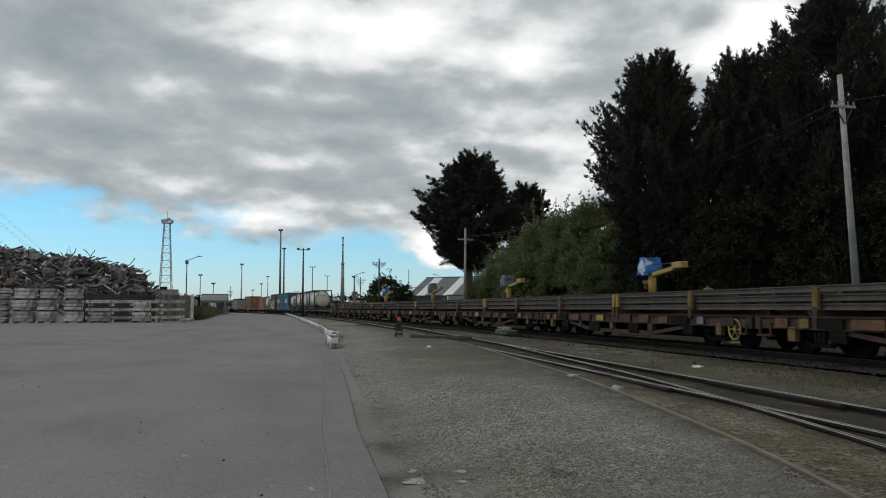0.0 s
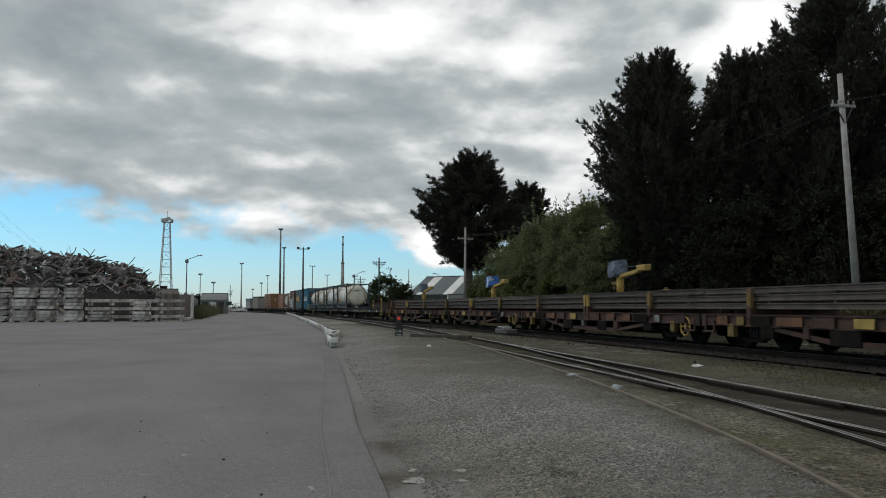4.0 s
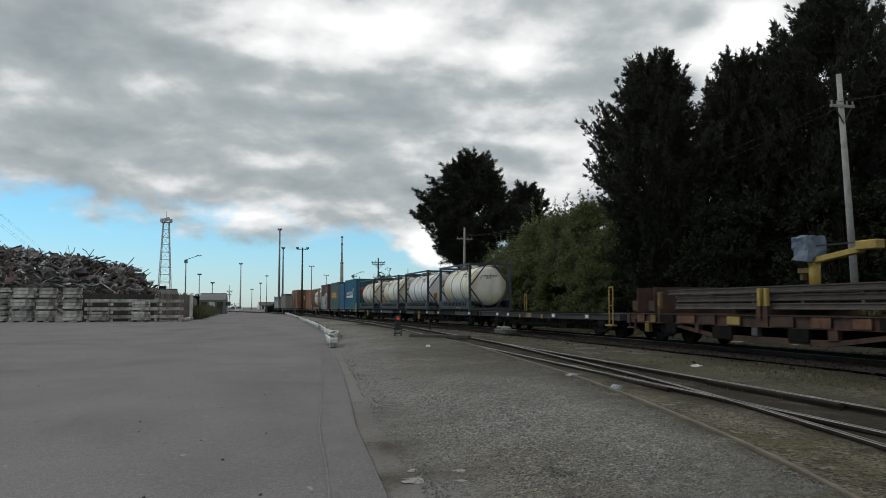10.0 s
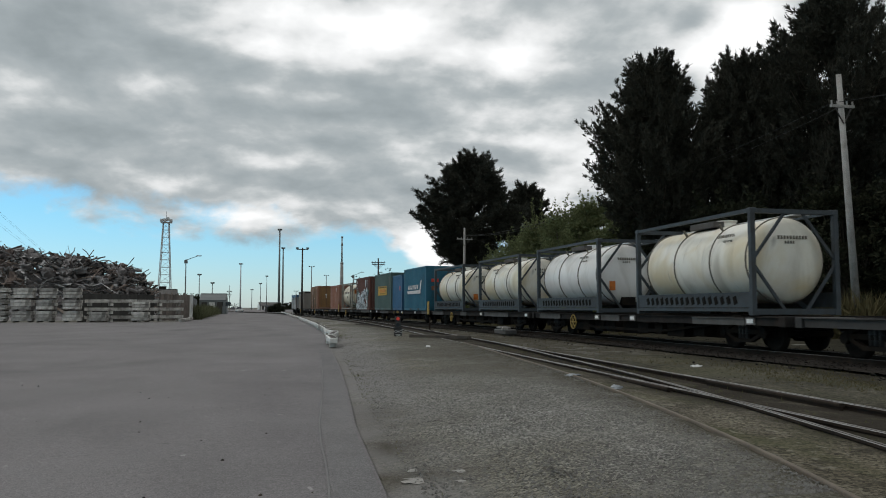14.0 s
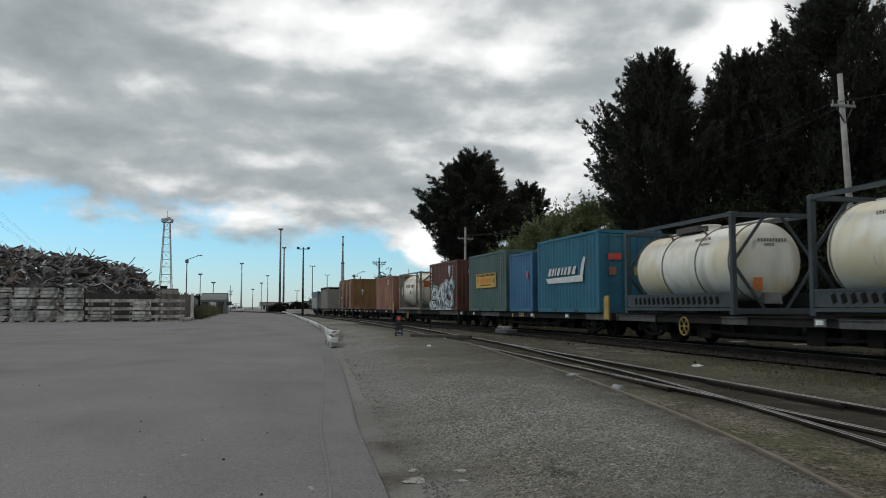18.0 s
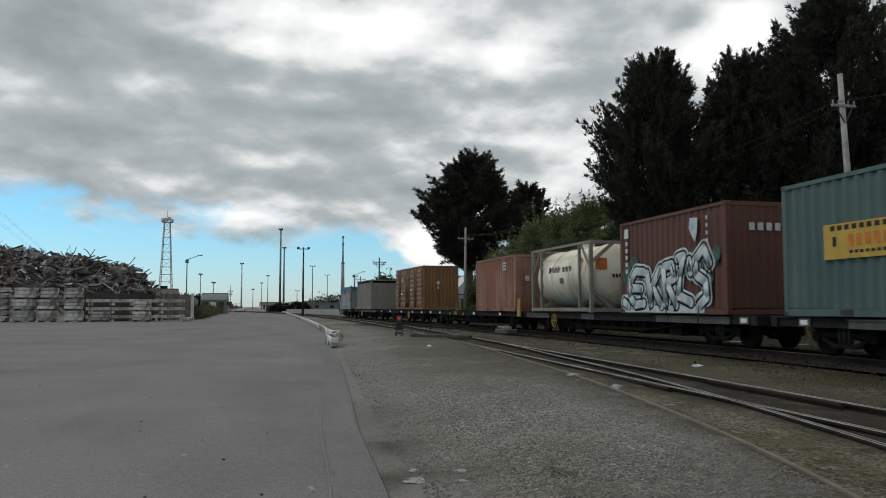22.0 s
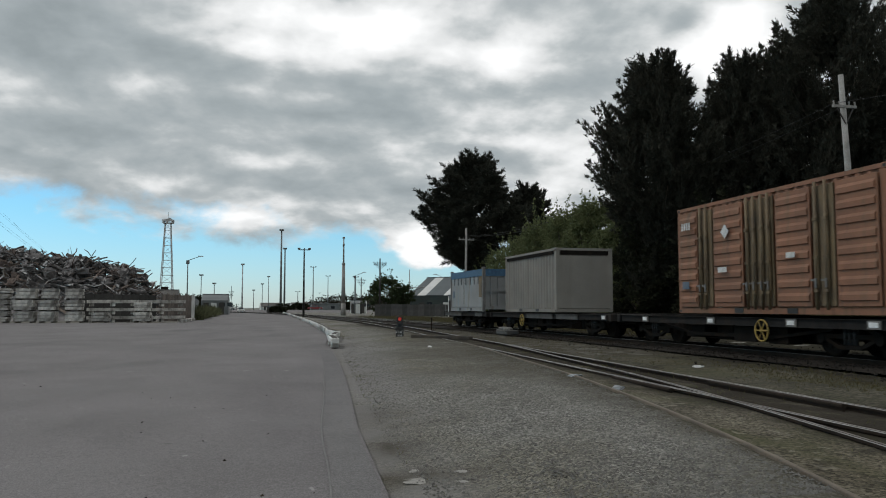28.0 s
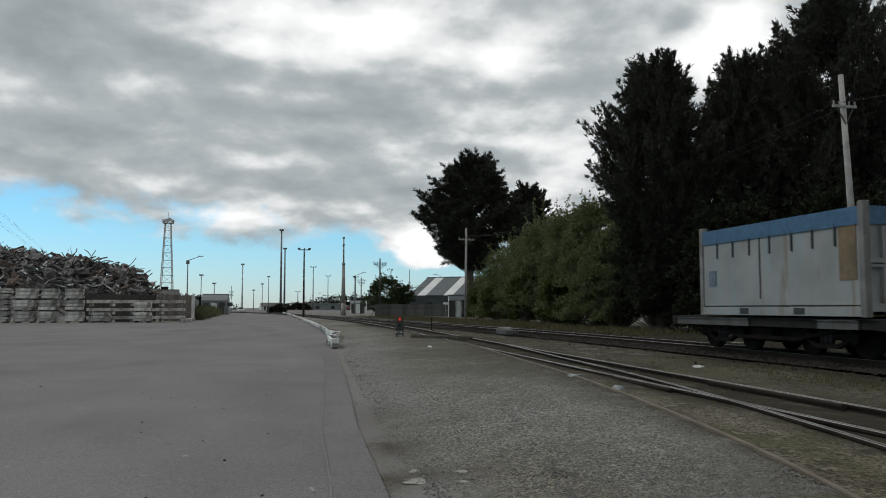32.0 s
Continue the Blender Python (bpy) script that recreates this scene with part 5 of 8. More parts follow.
# rail train: low wagons with stanchions, stacked rails and small cranes
def rail_wagon(s0, s1, crane_cover, last=False, brake=True):
    L, mid = s1 - s0, (s0 + s1) / 2
    w = ride(thing("rail_wagon", Matrix(), "rust-brown rail-carrying wagon with yellow stanchions and grime", "rail wagon", "rail wagons of the train"), mid)
    for u in (-1.12, 1.12):
        bm = boxes(((u, 0, 0.72), (0.09, L - 0.25, 0.26)), ((u, 0, 0.855), (0.2, L - 0.25, 0.02)), ((u, 0, 0.59), (0.18, L - 0.25, 0.018)))
        part("side_sill", bm, M_RUSTBODY, w)
        n = 9
        for i in range(n):
            y = -L / 2 + 0.9 + (L - 1.8) * i / (n - 1)
            part("sill_rib", boxes(((u * 1.03, y, 0.72), (0.10, 0.07, 0.24))), M_RUSTBODY, w)
        bm = bmesh.new()
        beam(bm, (u, -L * 0.31, 0.58), (u, -L * 0.15, 0.30), 0.08, 0.10)
        beam(bm, (u, -L * 0.15, 0.30), (u, L * 0.15, 0.30), 0.08, 0.12)
        beam(bm, (u, L * 0.15, 0.30), (u, L * 0.31, 0.58), 0.08, 0.10)
        part("truss_bar", bm, M_RUSTBODY, w)
    part("deck", boxes(((0, 0, 0.84), (2.2, L - 0.3, 0.05))), M_RUSTBODY, w)
    # lower box added so that the space under the deck reads as shade
    part("centre_sill", boxes(((0, 0, 0.66), (0.4, L - 0.3, 0.34)), ((0, 0, 0.46), (0.36, L - 6.0, 0.5))), M_UNDER, w)
    for e in (-1, 1):
        coupler(w, e * (L / 2 - 0.1), e)
        part("end_sill", boxes(((0, e * (L / 2 - 0.14), 0.70), (2.4, 0.2, 0.3))), M_RUSTBODY, w, bevel=0.01)
        part("corner_step", boxes(((-1.2, e * (L / 2 - 0.45), 0.42), (0.14, 0.5, 0.05)), ((-1.2, e * (L / 2 - 0.25), 0.55), (0.05, 0.05, 0.3)), ((-1.2, e * (L / 2 - 0.65), 0.55), (0.05, 0.05, 0.3))), M_RUSTBODY, w)
        bogie(w, e * (L / 2 - 1.95))
    if brake:
        handwheel(w, -L / 2 + 0.75, M_YELLOW, -1.2)
    # stanchions in pairs across the wagon, with cross bearers under the rails
    k = 0
    for y in (-4.535, 0.155, 5.165):
        for d in ((-0.13, 0.13) if abs(y) < 0.2 else (0,)):
            part("cross_bearer", boxes(((0, y + d, 0.93), (2.3, 0.18, 0.12))), M_RUSTBODY, w)
            for u in (-1.17, 1.17):
                part("stanchion", boxes(((u, y + d, 1.25), (0.09, 0.19 if d == 0 else 0.12, 0.48))), M_YELLOW if (k % 3) else M_YELDULL, w, "yellow stanchion worn to rust", 0.012)
                part("stanchion_foot", boxes(((u * 0.985, y + d, 0.93), (0.14, 0.16, 0.3))), M_RUSTBODY, w)
                k += 1
    for y, ww, mm in ((-3.1, 0.5, M_RUSTORANGE), (1.3, 0.55, M_YELLOW), (3.6, 0.9, M_RUSTORANGE), (-5.1, 0.3, M_PALE), (5.5, 0.3, M_YELDULL)):
        part("side_board", boxes(((-1.235, y, 0.72), (0.02, ww, 0.2))), mm, w, "dirty yellow side board")
    # brackets, lever boxes and steps that hang below the sill
    for y, z, ww, hh, mm in ((-5.9, 0.5, 0.22, 0.3, M_YELDULL), (-4.4, 0.46, 0.5, 0.26, M_UNDER), (-2.2, 0.47, 0.3, 0.24, M_RUSTBODY), (-1.1, 0.44, 0.7, 0.32, M_UNDER), (0.5, 0.48, 0.24, 0.22, M_SILLPLATE), (1.9, 0.42, 0.9, 0.34, M_UNDER), (3.1, 0.5, 0.2, 0.28, M_RUSTBODY), (4.5, 0.46, 0.5, 0.28, M_UNDER), (6.0, 0.47, 0.26, 0.32, M_YELDULL)):
        part("sill_bracket", boxes(((-1.13, y, z), (0.14, ww, hh))), mm, w, "grimy bracket under the sill", 0.012)
    for y, ww, mm in ((-6.4, 0.5, M_RUSTBODY), (-4.0, 0.9, M_UNDER), (-1.9, 0.6, M_RUSTORANGE), (-0.6, 0.8, M_RUSTBODY), (2.5, 0.7, M_RUSTBODY), (4.7, 0.8, M_UNDER), (6.3, 0.45, M_RUSTORANGE)):
        part("side_board", boxes(((-1.225, y, 0.72), (0.02, ww, 0.22))), mm, w, "grimy side board")
    bm = bmesh.new()
    rod(bm, (-0.5, -1.4, 0.42), (-0.5, -0.4, 0.42), 0.2, seg=12)
    part("air_reservoir", bm, M_UNDER, w)
    bm = bmesh.new()
    rod(bm, (0.5, 0.3, 0.48), (0.5, 0.9, 0.48), 0.16, seg=12)
    part("brake_cylinder", bm, M_UNDER, w)
    # the load
    load = ride(thing("rail_stack", Matrix(), "three layers of long rusty steel rails stacked flat", "rail stack", "rail stacks on the wagons"), mid, 0, 0.99)
    shape = [(-0.055, 0), (0.055, 0), (0.055, 0.012), (0.01, 0.03), (0.01, 0.10), (0.032, 0.11), (0.032, 0.14), (-0.032, 0.14), (-0.032, 0.11), (-0.01, 0.10), (-0.01, 0.03), (-0.055, 0.012)]
    half = L / 2 + 0.02
    front_cut = 2.4 if last else 0.0
    verts, faces = [], []
    for yy in (-half, half - front_cut):
        verts += [(a, yy, b) for a, b in shape]
    n = len(shape)
    faces = [(i, (i + 1) % n, n + (i + 1) % n, n + i) for i in range(n)] + [tuple(range(n))[::-1], tuple(range(n, 2 * n))]
    me = raw("rail_length", verts, faces, M_NEWRAIL)
    cut = half - front_cut
    for layer in range(3):
        for i in range(7):
            u = -1.02 + 2.04 * i / 6 + random.uniform(-0.03, 0.03)
            drop = random.uniform(0, 0.9) if last else 0
            piece("rail_length", me, load, pose(u, -drop, layer * 0.2 + random.uniform(0, 0.016), random.uniform(-0.06, 0.06), 0, random.uniform(-0.09, 0.09)))
        if layer < 2:
            for y in np.linspace(-L / 2 + 0.8, cut - 0.6, 7):
                part("spacer", boxes(((0, float(y), layer * 0.2 + 0.17), (2.1, 0.10, 0.06))), M_SLEEPER, load)
    # the crane amid the wagon, its motor under a tarpaulin
    if crane_cover:
        c = ride(thing("loading_crane", Matrix(), "small yellow loading crane with a tarpaulin over its motor", "crane", "cranes on the rail wagons"), mid - 0.15, 0.0, 1.5)
        bm = bmesh.new()
        rod(bm, (0, 0, 0), (0, 0, 0.62), 0.13, seg=14)
        box(bm, (0, 0, 0.03), (0.5, 0.5, 0.06))
        part("column", bm, M_YELLOW, c)
        part("bracket", boxes(((0, 0.22, 0.42), (0.22, 0.5, 0.12)), ((0, 0.40, 0.30), (0.12, 0.1, 0.2))), M_YELDULL, c)
        bm = bmesh.new()
        beam(bm, (0, 0.15, 0.62), (0, -1.55, 0.80), 0.16, 0.13)
        part("jib", bm, M_YELLOW, c, bevel=0.012)
        part("jib_head", boxes(((0, -1.78, 0.88), (0.24, 0.62, 0.2))), M_YELLOW, c, bevel=0.02)
        bm = bmesh.new()
        beam(bm, (0, -0.1, 0.98), (0, -1.5, 0.96), 0.03, 0.03)
        part("stay_rod", bm, M_BLACK, c)
        # tarpaulin: a rumpled box
        bm = bmesh.new()
        box(bm, (0, 0.18, 0.92), (0.52, 0.58, 0.56), taper=0.9)
        bmesh.ops.subdivide_edges(bm, edges=list(bm.edges), cuts=4, use_grid_fill=True)
        for v in bm.verts:
            v.co += 0.09 * noise.noise_vector(v.co * 3.1 + Vector((s0, 0, 0))) + 0.03 * noise.noise_vector(v.co * 9.0)
        part("tarpaulin", bm, crane_cover, c, "tarpaulin tied over the motor")
        m2 = ride(thing("load_binder", Matrix(), "dirty pale binder block on the stacked rails", "binder"), mid - 4.2, -0.4, 1.5)
        part("block", boxes(((0, 0, 0.05), (0.2, 0.22, 0.1)), ((0, 0.03, 0.13), (0.1, 0.1, 0.06))), M_YELDULL, m2, bevel=0.02)
    if last:
        for y, u in ((L / 2 - 1.7, 0.5), (L / 2 - 0.6, 0.0)):
            part("end_bulkhead", boxes(((0, y, 1.28), (2.2, 0.05, 0.75)), ((-1.0, y + 0.25, 1.1), (0.05, 0.5, 0.3))), M_RUSTBODY, w, "rust-red steel bulkhead")
    return w


covers = [None, M_TARPGREY, M_TARPBLUE, M_TARPGREY, M_TARPGREY, M_TARPBLUE, M_TARPGREY]
for i in range(7):
    a = 94.9 - 14.87 * (7 - i)
    rail_wagon(a, a + 14.77, covers[i], last=i == 6, brake=i in (0, 2, 4, 5))

# empty flat, then wagons with their loads
flat_wagon(95.3, 111.5, "empty grey skeletal flat wagon with yellow hand rails", plates=(98.0, 101.2, 106.8, 108.4), guards=((95.95, -1, "rail", 0.45), (111.0, 1, "rail", 0.86)), yellow_plate=104.1)
flat_wagon(111.8, 128.75, "grimy flat wagon under two framed tanks", 124.25, body=M_DECKDARK, plates=(113.2, 115.5, 119.4, 122.1, 127.5), seats=((113.4, 115.8), (120.3, 121.7), (125.5, 127.8)))
flat_wagon(129.1, 146.05, "grimy flat wagon under two cream tanks", 141.65, body=M_DECKDARK, plates=(129.6, 136, 139.4, 145.6), seats=((131.9, 135.4), (138.6, 139.7), (143.3, 146)))
flat_wagon(146.4, 164.1, "dark flat wagon under three containers", None, body=M_DECKDARK, plates=(147.1, 150.3, 154.1, 160.5, 162.9), guards=((146.75, -1, "plate", 0),), yellow_plate=155.5, seats=((146.7, 148.5), (158.5, 161.5)))
flat_wagon(164.6, 181.5, "dark flat wagon under a container and a tank", 178, body=M_DECKDARK, plates=(165.2, 169.2, 174.4, 181), seats=((165.8, 169.6), (174.1, 175.2), (178.5, 181.2)), guards=((164.8, 1, "rail", 0.86),))
flat_wagon(181.92, 198.92, "half-empty flat wagon behind a faded red container", None, body=M_DECKDARK, plates=(184.92, 189.12, 196.02, 198.32), guards=((182.22, -1, "plate", 0),), yellow_plate=192.72)
flat_wagon(199.35, 211.95, "flat wagon under a tall orange container", 204.05, body=M_DECKDARK, plates=(200.45, 202.95, 206.25, 209.95), guards=((199.75, 1, "plate", 0),))
flat_wagon(212.36, 226.16, "flat wagon with a grey open-top container on its rear", 221.46, body=M_DECKDARK, plates=(213.06, 215.56, 216.76), seats=((215.26, 217.36), (217.76, 220.76)))
flat_wagon(226.6, 234.8, "short flat wagon at the train's tail", None, body=M_DECKDARK, plates=(227.8,), seats=((227.4, 228.6), (231.1, 234.5)))

t1 = tank_container(112.95, DECK, M_CREAM, M_FRAMEBLUE, "cream cylindrical tank in a slate-blue steel frame")
t2 = tank_container(121.87, DECK, M_TANKWHITE, M_FRAMEBLUE, "clean white tank in a slate-blue steel frame")
t3 = tank_container(130.19, DECK, M_CREAM, M_FRAMEBLUE, "yellowed cream tank in a slate-blue steel frame")
t4 = tank_container(139.13, DECK, M_CREAM, M_FRAMEBLUE, "stained cream tank in a slate-blue frame", r=1.02)
for t, first in ((t1, -1.6), (t2, -1.3), (t3, 0.9), (t4, -1.3)):
    text_bars(t, first, 2.02, 0.8, 0.075, M_BAND, 10, x=-0.86 - 0.12)
    text_bars(t, first - 0.1, 1.88, 0.42, 0.055, M_BAND, 6, x=-0.99)
    text_bars(t, 0.0, 1.9, 0.85, 0.085, M_BAND, 10, end_y=-6.058 / 2 + 0.12)
    text_bars(t, -0.08, 1.78, 0.3, 0.07, M_BAND, 4, end_y=-6.058 / 2 + 0.12)
end_decal(t2, "placard", -0.62, 0.95, 0.22, 0.32, -6.058 / 2 + 0.135, M_ORANGEPL, "orange hazard placard")
end_decal(t4, "placard", -0.42, 0.78, 0.26, 0.32, -6.058 / 2 + 0.135, M_ORANGEPL, "orange hazard placard")
part("valve", boxes(((0.0, -2.75, 0.42), (0.5, 0.3, 0.28))), M_UNDER, t2)
part("valve", boxes(((0.0, -2.75, 0.42), (0.5, 0.3, 0.28))), M_PALE, t4)
gas_tank = tank_container(174.32, DECK, M_GASCREAM, M_GASFRAME, "cream gas tank in a pale beige frame with faint markings", r=1.14, style="gas", bars=False)
text_bars(gas_tank, -0.62, 1.62, 0.95, 0.26, M_FADEDINK, 3, x=-1.12)
for i in range(4):
    decal(gas_tank, "stripe", 0.22 + i * 0.3, 1.62, 0.19, 0.34, (M_GASFRAME, M_GREY, M_GREY, M_INK)[i], x=-1.12, turn=0.45)
decal(gas_tank, "data_plate", -0.15, 1.22, 0.35, 0.2, M_FADEDINK, x=-1.15)
decal(gas_tank, "orange_panel", -1.75, 1.85, 0.42, 0.32, M_ORANGEPL, "orange hazard panel", x=-1.03)
end_decal(gas_tank, "orange_panel", -0.7, 1.75, 0.45, 0.42, -2.86, M_ORANGEPL, "orange hazard panel")
end_decal(gas_tank, "diamond", 0.45, 1.7, 0.34, 0.34, -2.95, M_TEALPL, "teal diamond placard", math.pi / 4)
decal(gas_tank, "diamond", 2.2, 1.75, 0.36, 0.36, M_TEALPL, "teal diamond placard", x=-1.0, turn=math.pi / 4)
for i in range(3):
    end_decal(gas_tank, "stripe", -0.3 + i * 0.13, 1.32, 0.09, 0.14, -3.0, M_INK, turn=-0.5)

blue = box_container(147.21, 6.058, DECK, 2.896, M_TEAL, "teal-blue ribbed container with a torn white mark on its side", "doors")
# torn white logo shape
bm = bmesh.new()
blob(bm, [(-1.55, 1.36), (1.35, 1.32), (1.15, 1.12), (-1.55, 1.12)])
blob(bm, [(-1.35, 1.34), (-1.55, 1.34), (-1.75, 1.98), (-1.62, 2.02), (-1.45, 1.75)])
for i, (a, b) in enumerate(((1.15, 0.95), (0.88, 0.72), (0.62, 0.52), (0.42, 0.22), (0.1, -0.02), (-0.12, -0.3), (-0.42, -0.62), (-0.75, -0.98))):
    blob(bm, [(a, 1.42), (b, 1.42), (b - 0.12, 1.72), (a - 0.10 - 0.05 * (i % 2), 1.70)])
for v in bm.verts:
    v.co.y = v.co.y * 1.28 + 0.29
mark = part("painted_mark", bm, M_CHALK, blue, "flaking white painted mark")
mark.location = (SIDE + 0.014, 0, 0)
end_decal(blue, "placard", -0.62, 1.95, 0.5, 0.22, -3.06, M_REDPL, "red warning placard")
end_decal(blue, "placard", 0.25, 1.45, 0.3, 0.3, -3.06, M_GOLD, "yellow data plate")
end_decal(blue, "placard", -0.72, 1.45, 0.28, 0.28, -3.06, M_SALMON, "faded data plate")
end_decal(blue, "placard", 0.72, 1.45, 0.2, 0.09, -3.06, M_CHALK, "white label")
small = box_container(153.9, 2.99, DECK, 2.59, M_BLUE, "small dented blue ten-foot container", "doors")
decal(small, "placard", -0.95, 1.6, 0.2, 0.3, M_REDPL, "round red sticker")
green = box_container(157.42, 6.058, DECK, 2.896, M_GREEN, "sage-green ribbed container with a yellow panel", "plain")
decal(green, "yellow_panel", 0.0, 1.52, 3.25, 0.72, M_GOLD, "yellow painted panel")
text_bars(green, 0.0, 1.52, 1.9, 0.24, M_ORANGEPL, 8, x=SIDE + 0.005)
text_bars(green, 0.0, 1.79, 2.9, 0.1, M_INK, 14, x=SIDE + 0.005)
text_bars(green, 0.0, 1.29, 1.8, 0.06, M_INK, 12, x=SIDE + 0.005)
for a in (-1.3, 1.3):
    decal(green, "panel_dot", a, 1.52, 0.1, 0.2, M_INK, x=SIDE + 0.005)
for i in range(9):
    decal(green, "vertical_lettering", -2.3, 2.5 - i * 0.17, 0.07, 0.10, M_GREY)
    if i < 5:
        decal(green, "vertical_lettering", -2.55, 2.5 - i * 0.17, 0.06, 0.10, M_GREY)
erk = box_container(165.75, 6.12, DECK, 2.896, M_MAROON, "maroon ribbed container with large white and black graffiti", "plain")
text_bars(erk, 0.15, 2.25, 1.5, 0.2, M_CHALK, 6, end_y=-3.06)
decal(erk, "logo_square", 2.55, 2.52, 0.3, 0.3, M_CHALK, "white square mark")
for i in range(5):
    decal(erk, "vertical_lettering", 2.55, 2.2 - i * 0.22, 0.14, 0.13, M_CHALK)
    decal(erk, "vertical_lettering", -2.2, 2.55 - i * 0.2, 0.08, 0.10, M_CHALK)
bm = bmesh.new()
blob(bm, [(-1.75, 2.6), (-1.35, 2.62), (-1.3, 2.35), (-1.5, 2.05), (-1.62, 1.95), (-1.72, 2.2)])
part("pale_emblem", bm, M_GRAFW, erk).location = (SIDE + 0.014, 0, 0)


def stroke(bm, pts, r):
    """One sprayed stroke along pts (along the side, up), flattened to paint."""
    for a, b in zip(pts, pts[1:]):
        rod(bm, (0, *a), (0, *b), r, seg=8)
    for p in pts:
        rod(bm, (-r * 0.5, *p), (r * 0.5, *p), r * 1.0, seg=12)
    return bm


def graffiti(parent):
    """Fat pale spray letters with dark outlines, a pale halo and green mist behind."""
    rng = random.Random(5)
    letters = [
        [[(1.35, 1.25), (1.9, 1.3), (2.25, 1.0), (2.3, 0.5), (1.95, 0.25), (1.4, 0.3)], [(1.55, 0.75), (2.2, 0.78)]],
        [[(1.15, 1.2), (0.95, 0.3)], [(0.35, 1.3), (0.85, 0.8), (0.3, 0.22)]],
        [[(0.15, 1.3), (0.05, 0.3)], [(0.12, 1.35), (-0.35, 1.4), (-0.45, 1.0), (0.05, 0.85)], [(-0.1, 0.82), (-0.55, 0.25)]],
        [[(-0.65, 1.55), (-1.0, 1.6), (-0.75, 1.05), (-0.7, 0.5), (-1.35, 0.32)], [(-1.3, 1.45), (-1.35, 1.15)]],
        [[(-2.05, 1.75), (-1.6, 1.45), (-1.65, 1.05), (-2.1, 0.85), (-2.15, 0.45), (-1.75, 0.2)], [(-2.05, 1.75), (-2.3, 1.35)]],
        [[(2.75, 0.35), (2.45, 0.2)]]]
    bm = bmesh.new()
    for i in range(14):
        p = (2.6 - i * 0.39, rng.uniform(0.7, 1.45))
        stroke(bm, [p, (p[0] - 0.15, p[1] + rng.uniform(-0.2, 0.2))], rng.uniform(0.16, 0.3))
    for name, r, material, x in (("spray_mist", 0, M_GRAFG, 0.020), ("pale_halo", 0.25, M_GRAFW, 0.014), ("dark_outline", 0.19, M_INK, 0.006), ("pale_letter_fill", 0.13, M_GRAFW, -0.003)):
        if r:
            bm = bmesh.new()
            for strokes in letters:
                for pts in strokes:
                    stroke(bm, [(a, max(b, 0.06 + r)) for a, b in pts], r)
        for v in bm.verts:
            v.co.x *= 0.012
        part(name, bm, material, parent).location = (SIDE + x, 0, 0)
    bm = bmesh.new()
    for strokes in letters[:5]:
        for pts in strokes:
            for k in range(2):
                q = rng.choice(pts)
                stroke(bm, [q, (q[0] + rng.uniform(-0.16, 0.16), q[1] - rng.uniform(0.15, 0.4))], 0.028)
    for v in bm.verts:
        v.co.x *= 0.06
    part("dark_stroke", bm, M_INK, parent).location = (SIDE - 0.008, 0, 0)
    # pale drips and a plain band along the bottom rail
    part("pale_base_band", boxes(((SIDE + 0.012, 0.35, 0.13), (0.008, 4.7, 0.2))), M_GRAFW, parent)


graffiti(erk)
salmon = box_container(182.5, 6.058, DECK, 2.59, M_SALMON, "faded red ribbed container with pale lettering", "doors")
for i in range(3):
    text_bars(salmon, -1.55, 2.25 - i * 0.14, 0.55, 0.09, M_CHALK, 6 - i)
end_decal(salmon, "label", -0.65, 1.5, 0.2, 0.24, -3.06, M_CHALK, "pale oval label")
end_decal(salmon, "label", 0.1, 1.45, 0.4, 0.3, -3.06, M_GREY, "grey data plate")


